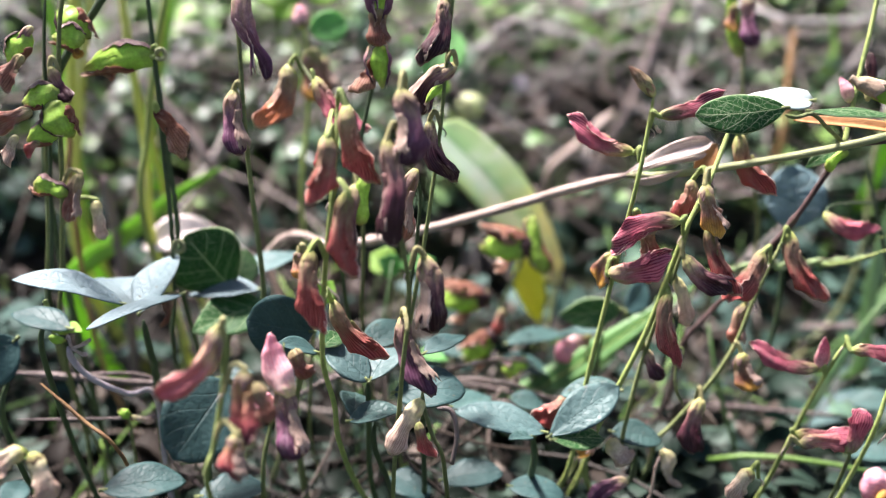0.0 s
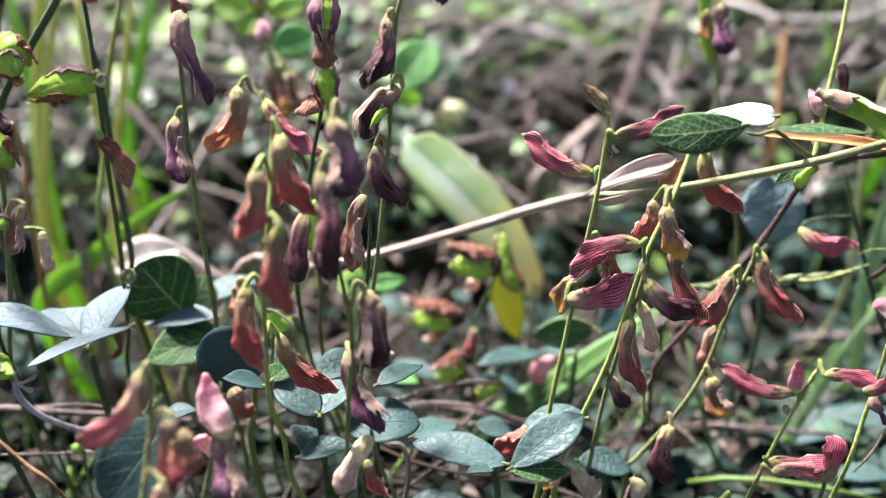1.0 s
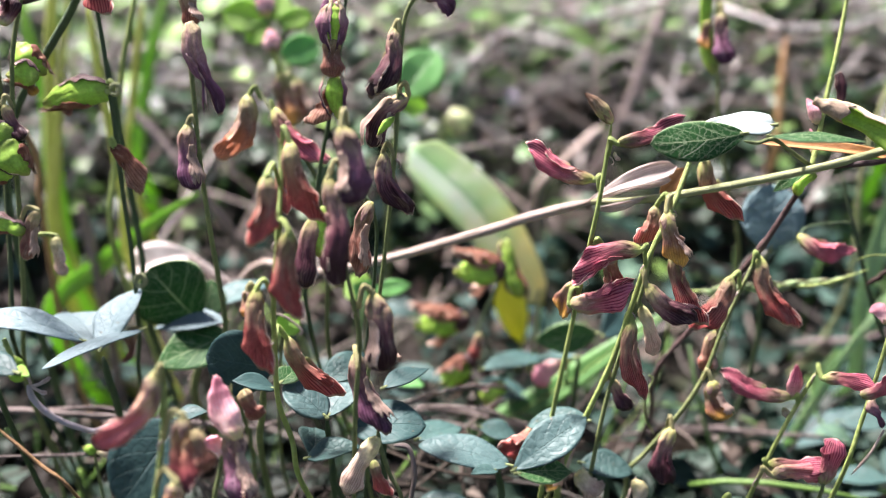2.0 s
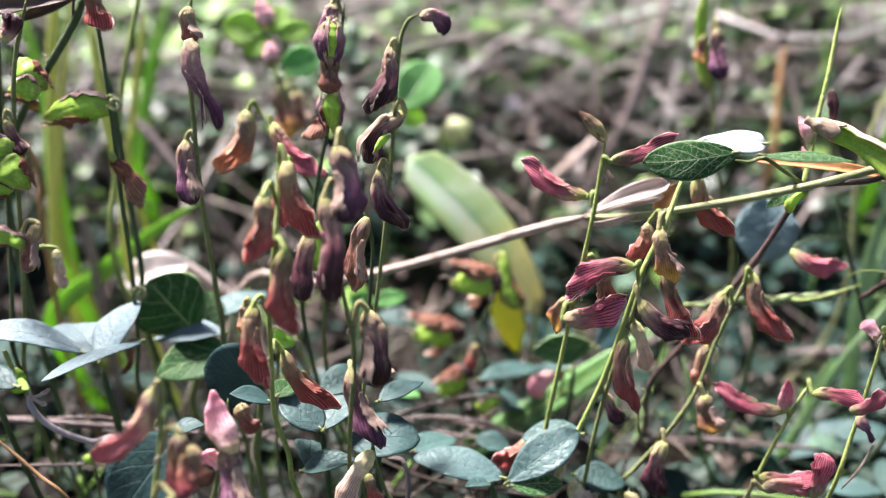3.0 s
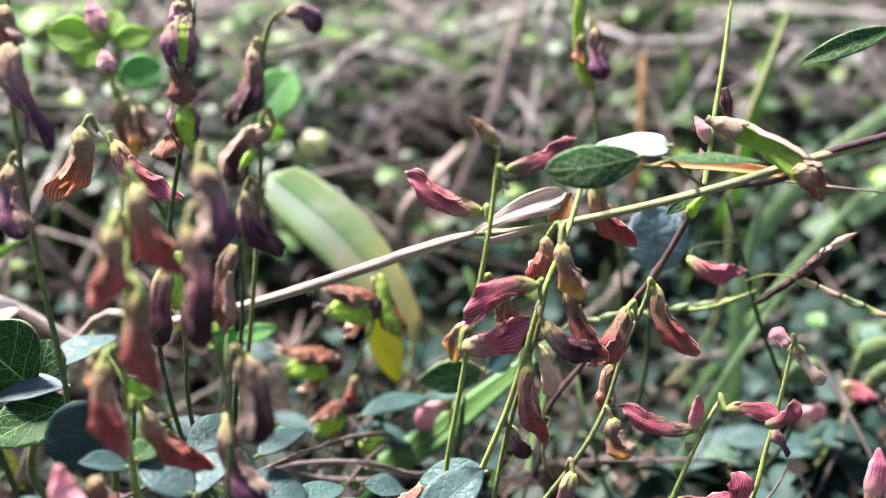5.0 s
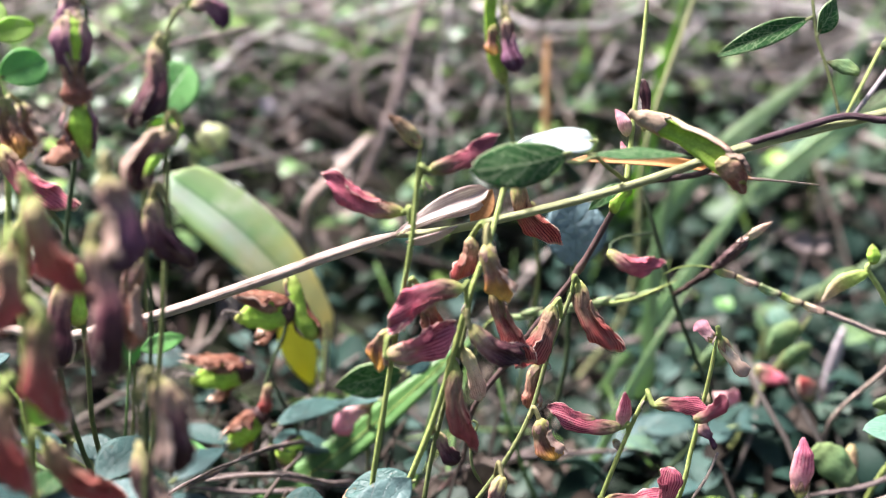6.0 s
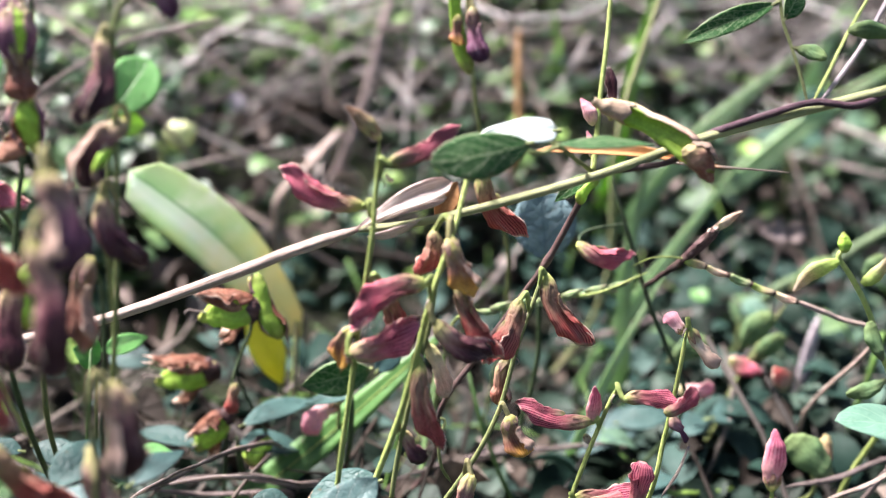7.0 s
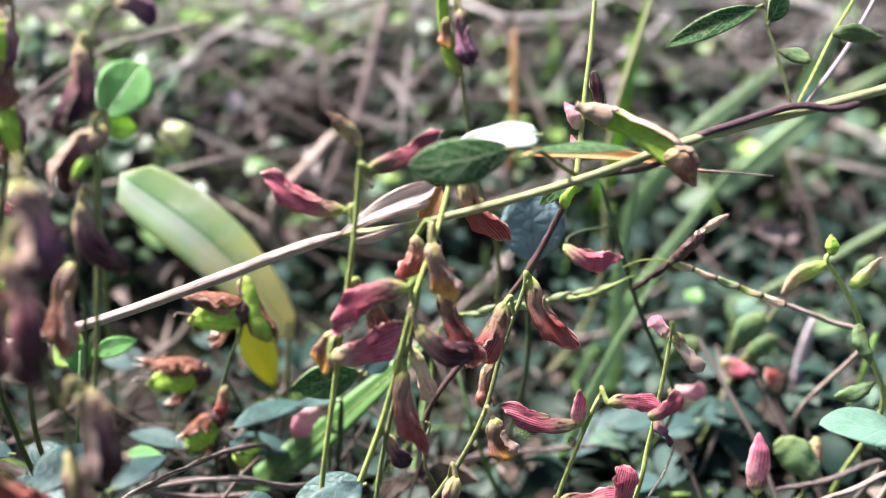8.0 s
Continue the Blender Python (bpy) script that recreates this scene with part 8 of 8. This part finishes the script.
single("dry_stick", [(-0.0112, 0.2622, 0.0041), (0.0021, 0.2612, 0.0076), (0.0166, 0.2590, 0.0070), (0.0310, 0.2555, 0.0036), (0.0351, 0.2729, -0.0132), (0.0549, 0.2871, -0.0343)], 0.00066, 0.00055, ROOT, "forked pale stick near the ground", "stick", "dead sticks", part_name="stem", rough=0.2)
single("dry_stick", [(0.0428, 0.2761, -0.0183), (0.0739, 0.2744, -0.0151), (0.0995, 0.2751, -0.0101), (0.0999, 0.2849, -0.0237), (0.1335, 0.2929, -0.0420)], 0.00094, 0.00080, ROOT, "brown stick low behind the stalks", "stick", "dead sticks", part_name="stem", rough=0.2)
single("dry_stick", [(-0.0906, 0.2392, 0.0189), (-0.0693, 0.2392, 0.0189), (-0.0435, 0.2403, 0.0163), (-0.0278, 0.2505, 0.0197), (-0.0279, 0.2619, -0.0057), (-0.0216, 0.2712, -0.0337)], 0.00073, 0.00060, ROOT, "pale bent stick near the ground", "stick", "dead sticks", part_name="stem", rough=0.2)
single("dry_stick", [(-0.1206, 0.2240, 0.0339), (-0.1016, 0.2255, 0.0323), (-0.0780, 0.2273, 0.0290), (-0.0794, 0.2344, -0.0029), (-0.0520, 0.2402, -0.0362)], 0.00059, 0.00048, ROOT, "thin runner among the leaves", "vine", "dead sticks", part_name="stem", rough=0.2)

def split_stalk(pts, radius, strands, seed):
    """A dead stalk that has torn lengthwise into thin strands, with a frayed upper end."""
    rnd = random.Random(seed)
    e = thing("dead_stalk", pts[-1], "split mauve-tan dead stalk over the litter", "straw", "dead sticks")
    for k in range(strands):
        off = Vector((0, rnd.uniform(-1, 1), rnd.uniform(-1, 1))) * radius
        cut = rnd.randint(0, 1)
        run = [Vector(q) + off * (0.6 + 0.5 * rnd.random()) + Vector((0, 0, rnd.gauss(0, radius * 0.5))) for q in pts[cut:]]
        tube("strand", run, radius * rnd.uniform(0.35, 0.65), radius * rnd.uniform(0.25, 0.45), STALK_DEAD if k % 3 else SHEATH, e, rough=0.25, flat=0.6)
    return e


split_stalk([(-0.0130, 0.2330, 0.0215), (-0.0050, 0.2345, 0.0252), (0.0030, 0.2365, 0.0268), (0.0100, 0.2410, 0.0262), (0.0190, 0.2500, 0.0215), (0.0300, 0.2640, 0.0090), (0.0360, 0.2800, -0.0310)], 0.0007, 4, 2)
split_stalk([(0.0000, 0.2440, 0.0195), (0.0110, 0.2445, 0.0188), (0.0210, 0.2450, 0.0166), (0.0310, 0.2455, 0.0115), (0.0400, 0.2480, 0.0060), (0.0480, 0.2560, -0.0260)], 0.0009, 5, 5)

# ---------- pale growth behind the vine ----------
blade("grass_shoot", [(0.3400, 0.4122, 0.0636), (0.3131, 0.4131, 0.0491), (0.2858, 0.4130, 0.0322), (0.2581, 0.4156, 0.0087), (0.2607, 0.4331, 0.0080), (0.2508, 0.4475, 0.0001)], 0.01051, BLADE_PALE, "pale green blade slanting behind the vine", facing=(0, -0.85, 0.55), group="grass blades", fold=0.25)
blade("grass_shoot", [(0.3586, 0.4761, 0.0889), (0.3414, 0.4684, 0.0622), (0.3304, 0.4653, 0.0369), (0.3218, 0.4600, 0.0084), (0.3208, 0.4713, 0.0221), (0.3107, 0.4806, 0.0259)], 0.01051, BLADE_PALE, "light green blade high on the bank", facing=(0, -0.85, 0.55), group="grass blades", fold=0.25)
blade("grass_shoot", [(0.2093, 0.4122, 0.1046), (0.2030, 0.4069, 0.0897), (0.1974, 0.4045, 0.0693), (0.1923, 0.3998, 0.0440), (0.1908, 0.4104, 0.0134), (0.1792, 0.4192, -0.0189)], 0.00607, BLADE, "yellow-green blade standing behind the shoot", facing=(0, -1, 0.3), group="grass blades", fold=0.25)
plant = thing("weed_leaf", (0.3013, 0.4316, -0.0194), "mint weed leaves behind the vine", "leaf")
tube("stem", [(0.2928, 0.4244, 0.0365), (0.2925, 0.4214, 0.0177), (0.2918, 0.4170, -0.0039), (0.2900, 0.4250, -0.0084), (0.3013, 0.4316, -0.0194)], 0.00099, 0.00113, STEM, plant)
leaf(plant, (0.2912, 0.4237, 0.0340), (0.2738, 0.4264, 0.0290), 0.01612, (0, -0.8, 0.6), MINT_LEAF, "leaf")
leaf(plant, (0.2939, 0.4235, 0.0353), (0.3212, 0.4311, 0.0437), 0.01901, (0, -0.8, 0.6), MINT_LEAF, "leaf")
leaf(plant, (0.2911, 0.4212, 0.0334), (0.3058, 0.4141, 0.0274), 0.01605, (0, -0.8, 0.6), MINT_LEAF, "leaf")
single("tall_grass_stem", [(-0.1006, 0.3083, 0.1250), (-0.0981, 0.3018, 0.1053), (-0.0961, 0.2978, 0.0865), (-0.0951, 0.2955, 0.0666), (-0.0961, 0.2939, 0.0434), (-0.0942, 0.3088, -0.0050), (-0.0899, 0.3210, -0.0519)], 0.00130, 0.00135, STALK, "smooth bright green grass stem", "grass", "tall grass stems", part_name="stem")
single("tall_grass_stem", [(-0.0933, 0.3392, 0.1205), (-0.0966, 0.3341, 0.1042), (-0.0997, 0.3310, 0.0873), (-0.1021, 0.3260, 0.0664), (-0.0986, 0.3430, 0.0064), (-0.0868, 0.3569, -0.0500)], 0.00114, 0.00121, STALK, "thin bright green grass stem", "grass", "tall grass stems", part_name="stem")

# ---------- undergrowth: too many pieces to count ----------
# undergrowth leaf: tones lowered so that the colour carries the depth shade
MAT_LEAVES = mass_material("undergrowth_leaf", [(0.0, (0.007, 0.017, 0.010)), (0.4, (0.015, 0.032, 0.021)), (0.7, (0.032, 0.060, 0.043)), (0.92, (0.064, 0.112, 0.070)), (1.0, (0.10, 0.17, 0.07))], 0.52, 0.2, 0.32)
# bank leaf and brown stalk: dark tones raised to paint in veiling glare
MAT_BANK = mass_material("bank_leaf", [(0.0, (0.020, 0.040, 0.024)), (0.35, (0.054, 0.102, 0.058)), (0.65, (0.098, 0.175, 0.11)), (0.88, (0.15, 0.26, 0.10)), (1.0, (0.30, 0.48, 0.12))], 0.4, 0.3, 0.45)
MAT_BROWN = mass_material("brown_dead_stalk", [(0.0, (0.035, 0.026, 0.022)), (0.5, (0.108, 0.084, 0.072)), (0.85, (0.20, 0.16, 0.14)), (1.0, (0.42, 0.37, 0.34))], 0.7, 0.03, 0.2)
# straw, paler than its own tone to carry the background haze
MAT_STRAW = mass_material("undergrowth_straw", [(0.0, (0.052, 0.044, 0.038)), (0.35, (0.165, 0.143, 0.13)), (0.75, (0.40, 0.365, 0.345)), (1.0, (0.70, 0.66, 0.64))], 0.65, 0.05)
MAT_GRASS = mass_material("undergrowth_grass", [(0.0, (0.05, 0.11, 0.03)), (0.6, (0.11, 0.22, 0.05)), (1.0, (0.24, 0.38, 0.08))], 0.5, 0.25)


PLAIN = ((0, 0.05), (0.2, 0.72), (0.5, 1.0), (0.8, 0.75), (1.0, 0.08))
FULL = ((0, 0.05), (0.06, 0.44), (0.17, 0.74), (0.33, 0.95), (0.5, 1.0), (0.67, 0.94), (0.83, 0.73), (0.94, 0.43), (1.0, 0.06))


def thins_out(x, y, box, rnd):
    """True for places that fall away towards the uneven edge of a patch."""
    wide, long = box[1] - box[0], box[3] - box[2]
    inside = min((x - box[0]) / wide, (box[1] - x) / wide, (box[3] - y) / long)
    return inside < 0.22 * rnd.random() + 0.06 * noise.noise(Vector((x * 5, y * 5, 2)))


def scatter_leaves(name, count, box, lift, sizes, label, seed, material, near=1.15, gaps=-0.15, curl=0.3):
    """Rounded leaflets, each bent along its rib, spread over the ground at uneven heights."""
    rnd = random.Random(seed)
    verts, faces, uvs = [], [], []
    for _ in range(count):
        x, y = rnd.uniform(box[0], box[1]), box[2] + (box[3] - box[2]) * rnd.random() ** near
        if thins_out(x, y, box, rnd) or (box[2] < 0 and abs(x) < 0.6 and 0.0 < y < 0.55):
            continue
        clump = noise.noise(Vector((x * 14, y * 14, seed)))
        if clump < gaps and rnd.random() < 0.8:
            continue
        z = ground_height(x, y) + lift[0] + (lift[1] - lift[0]) * rnd.random() ** 1.4 * (0.7 + 0.9 * max(0.0, clump))
        size = rnd.uniform(*sizes)
        wide = size * rnd.uniform(0.55, 0.95)
        m = Matrix.Translation((x, y, z)) @ Euler((rnd.gauss(0.12, 0.32), rnd.gauss(0, 0.3), rnd.uniform(0, 6.283))).to_matrix().to_4x4()
        k0 = len(verts)
        dip = rnd.uniform(curl * 0.2, curl) * wide
        outline = FULL if size > 0.0075 and y < 0.46 else PLAIN
        for f, s in outline:
            arch = 0.16 * size * math.sin(math.pi * f)
            for side in (-1, 0, 1):
                verts.append(m @ Vector((side * s * wide * 0.5, (f - 0.5) * size, arch + (dip * s if side else 0))))
                uvs.append(((side + 1) / 2, f))
        for j in range(len(outline) - 1):
            for i in range(2):
                p = k0 + j * 3 + i
                faces.append((p, p + 1, p + 4, p + 3))
    tagged(mesh(name, verts, faces, uvs, material), label, "undergrowth", kind="stuff")


def scatter_straw(name, count, box, lift, lengths, radius, material, label, seed, steep=0.25):
    """Bent dead stalks lying over one another."""
    rnd = random.Random(seed)
    verts, faces, uvs = [], [], []
    for _ in range(count):
        x, y = rnd.uniform(box[0], box[1]), rnd.uniform(box[2], box[3])
        if thins_out(x, y, box, rnd) or (box[2] < 0 and abs(x) < 0.75 and -0.1 < y < 0.6):
            continue
        z = ground_height(x, y) + rnd.uniform(*lift)
        size = rnd.uniform(*lengths)
        turn, rise = rnd.uniform(0, 6.283), rnd.gauss(0.1, steep)
        way = Vector((math.cos(turn) * math.cos(rise), math.sin(turn) * math.cos(rise) * 0.75, math.sin(rise) + 0.28 * math.sin(turn)))
        bow = Vector((rnd.gauss(0, 0.08), rnd.gauss(0, 0.08), rnd.gauss(0.02, 0.07))) * size
        run = [Vector((x, y, z)) + way * size * (f - 0.5) + bow * (4 * f * (1 - f)) for f in (0, 0.25, 0.5, 0.75, 1)]
        for q in run:
            q.z = max(q.z, ground_height(q.x, q.y) + 0.0005)
        r = radius * rnd.uniform(0.5, 1.6)
        v, f, u = rings(run, [r, r, r * 0.95, r * 0.85, r * 0.5], 5)
        k0 = len(verts)
        verts += v
        uvs += u
        faces += [tuple(k0 + i for i in face) for face in f]
    tagged(mesh(name, verts, faces, uvs, material), label, "undergrowth", kind="stuff")


def scatter_blades(name, count, box, lengths, width, label, seed):
    rnd = random.Random(seed)
    verts, faces, uvs = [], [], []
    for _ in range(count):
        x, y = rnd.uniform(box[0], box[1]), rnd.uniform(box[2], box[3])
        foot = Vector((x, y, ground_height(x, y)))
        size = rnd.uniform(*lengths)
        lean = Vector((rnd.gauss(0, 0.35), rnd.gauss(-0.1, 0.3), 1)).normalized()
        side = Vector((1, rnd.gauss(0, 0.5), 0)).normalized()
        droop = Vector((rnd.gauss(0, 0.3), rnd.gauss(0, 0.3), -0.25)) * size
        w = width * rnd.uniform(0.5, 1.4)
        k0 = len(verts)
        for j in range(6):
            f = j / 5
            c = foot + lean * size * f + droop * f * f
            s = w * 0.5 * (1 - f ** 2.2) + 0.0002
            for sg, h in ((-1, 0.3), (0, 0), (1, 0.3)):
                verts.append(c + side * (sg * s) + Vector((0, -h * s, 0)))
                uvs.append(((sg + 1) / 2, f))
        for j in range(5):
            for i in range(2):
                p = k0 + j * 3 + i
                faces.append((p, p + 1, p + 4, p + 3))
    tagged(mesh(name, verts, faces, uvs, MAT_GRASS), label, "grass", kind="stuff")


# lighter leaf copy for the upper bank, hazy brightness put into its colour
MAT_FAR = mass_material("haze_bright_weed_leaf", [(0.0, (0.08, 0.16, 0.06)), (0.35, (0.19, 0.34, 0.12)), (0.7, (0.30, 0.48, 0.18)), (1.0, (0.44, 0.62, 0.24))], 0.45, 0.4, 0.4)
# litter tones darkened to hold the shade under the plants
MAT_LITTER = mass_material("shade_dark_litter", [(0.0, (0.010, 0.008, 0.006)), (0.6, (0.032, 0.025, 0.020)), (1.0, (0.18, 0.15, 0.13))], 0.7, 0.02)
# dark copy of the undergrowth leaf, with the shade put into its colour
MAT_LOW = mass_material("shade_coloured_leaf", [(0.0, (0.008, 0.022, 0.015)), (0.45, (0.014, 0.034, 0.026)), (0.75, (0.026, 0.056, 0.046)), (0.93, (0.055, 0.095, 0.082)), (1.0, (0.09, 0.16, 0.10))], 0.6, 0.12, 0.1)
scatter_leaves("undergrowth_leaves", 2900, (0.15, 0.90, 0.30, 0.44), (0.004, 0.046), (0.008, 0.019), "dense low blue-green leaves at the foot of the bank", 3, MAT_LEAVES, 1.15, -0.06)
scatter_leaves("shaded_leaves", 1350, (-0.62, 0.34, 0.31, 0.44), (0.004, 0.04), (0.008, 0.017), "sparse leaves coloured dark for shade behind the stalks", 4, MAT_LOW, 1.15, 0.0)
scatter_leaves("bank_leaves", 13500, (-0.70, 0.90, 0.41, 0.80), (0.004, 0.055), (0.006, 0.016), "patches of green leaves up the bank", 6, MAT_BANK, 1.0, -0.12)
scatter_straw("bank_straw", 520, (-0.6, 0.8, 0.36, 0.72), (0.006, 0.06), (0.06, 0.2), 0.0008, MAT_BROWN, "brown dead stalks lying across the bank", 53, 0.3)
scatter_leaves("bank_litter", 1500, (-0.6, 0.8, 0.38, 0.72), (0.002, 0.03), (0.008, 0.02), "curled brown dead leaves on the bank", 57, MAT_BROWN, 1.0, -0.15, 0.9)
scatter_leaves("low_leaves", 700, (0.02, 0.48, 0.24, 0.44), (0.005, 0.042), (0.008, 0.019), "crowded leaves coloured dark for shade at the foot of the stalks", 29, MAT_LOW)
# leaves added over the soil, near-black to give the gaps their shade
MAT_SHADE_COVER = mass_material("shade_cover_leaf", [(0.0, (0.005, 0.010, 0.006)), (0.5, (0.010, 0.021, 0.013)), (0.85, (0.020, 0.040, 0.028)), (1.0, (0.045, 0.075, 0.055))], 0.55, 0.12, 0.2)
scatter_leaves("ground_cover", 5200, (-0.36, 0.40, 0.13, 0.36), (0.001, 0.026), (0.007, 0.016), "added leaves coloured dark for shade, covering the soil between the stems", 61, MAT_SHADE_COVER, 1.0, -0.5)
scatter_leaves("far_leaves", 12000, (-1.2, 1.6, 0.52, 2.0), (0.003, 0.05), (0.010, 0.024), "patchy green leaves, lightened for haze, between dead straw", 5, MAT_FAR, 1.9)
scatter_straw("dead_straw", 1100, (-0.75, 0.95, 0.47, 1.1), (0.012, 0.065), (0.07, 0.24), 0.0008, MAT_STRAW, "tangle of brown dead stalks on the bank", 7)
scatter_straw("thatch", 7000, (-0.8, 1.1, 0.47, 1.15), (0.004, 0.035), (0.05, 0.16), 0.0008, MAT_STRAW, "mat of dry straw on the upper bank", 23, 0.12)
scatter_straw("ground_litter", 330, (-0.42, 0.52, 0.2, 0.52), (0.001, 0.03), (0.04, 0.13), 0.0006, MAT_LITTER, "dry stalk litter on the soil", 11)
scatter_straw("far_straw", 1300, (-1.3, 1.7, 0.9, 2.3), (0.01, 0.08), (0.1, 0.3), 0.0015, MAT_STRAW, "brown dead stalks far up the bank", 13)
scatter_straw("green_runners", 150, (-0.35, 0.45, 0.22, 0.5), (0.0, 0.03), (0.04, 0.1), 0.0006, MAT_GRASS, "thin green stems among the leaves", 17, 0.7)
scatter_blades("short_grass", 420, (-0.5, 0.7, 0.46, 1.1), (0.03, 0.11), 0.004, "scattered green grass blades on the bank", 19)
scatter_leaves("meadow_leaves", 9000, (-2.8, 3.0, -2.0, 3.6), (0.003, 0.03), (0.014, 0.03), "low leaves spreading over the meadow around", 31, MAT_FAR, 1.0)
scatter_straw("meadow_straw", 2200, (-2.8, 3.0, -2.0, 3.6), (0.002, 0.03), (0.1, 0.3), 0.0014, MAT_STRAW, "dry stalks lying over the meadow around", 37, 0.12)
# dead brown leaf, its brown lowered further for shade between the stems
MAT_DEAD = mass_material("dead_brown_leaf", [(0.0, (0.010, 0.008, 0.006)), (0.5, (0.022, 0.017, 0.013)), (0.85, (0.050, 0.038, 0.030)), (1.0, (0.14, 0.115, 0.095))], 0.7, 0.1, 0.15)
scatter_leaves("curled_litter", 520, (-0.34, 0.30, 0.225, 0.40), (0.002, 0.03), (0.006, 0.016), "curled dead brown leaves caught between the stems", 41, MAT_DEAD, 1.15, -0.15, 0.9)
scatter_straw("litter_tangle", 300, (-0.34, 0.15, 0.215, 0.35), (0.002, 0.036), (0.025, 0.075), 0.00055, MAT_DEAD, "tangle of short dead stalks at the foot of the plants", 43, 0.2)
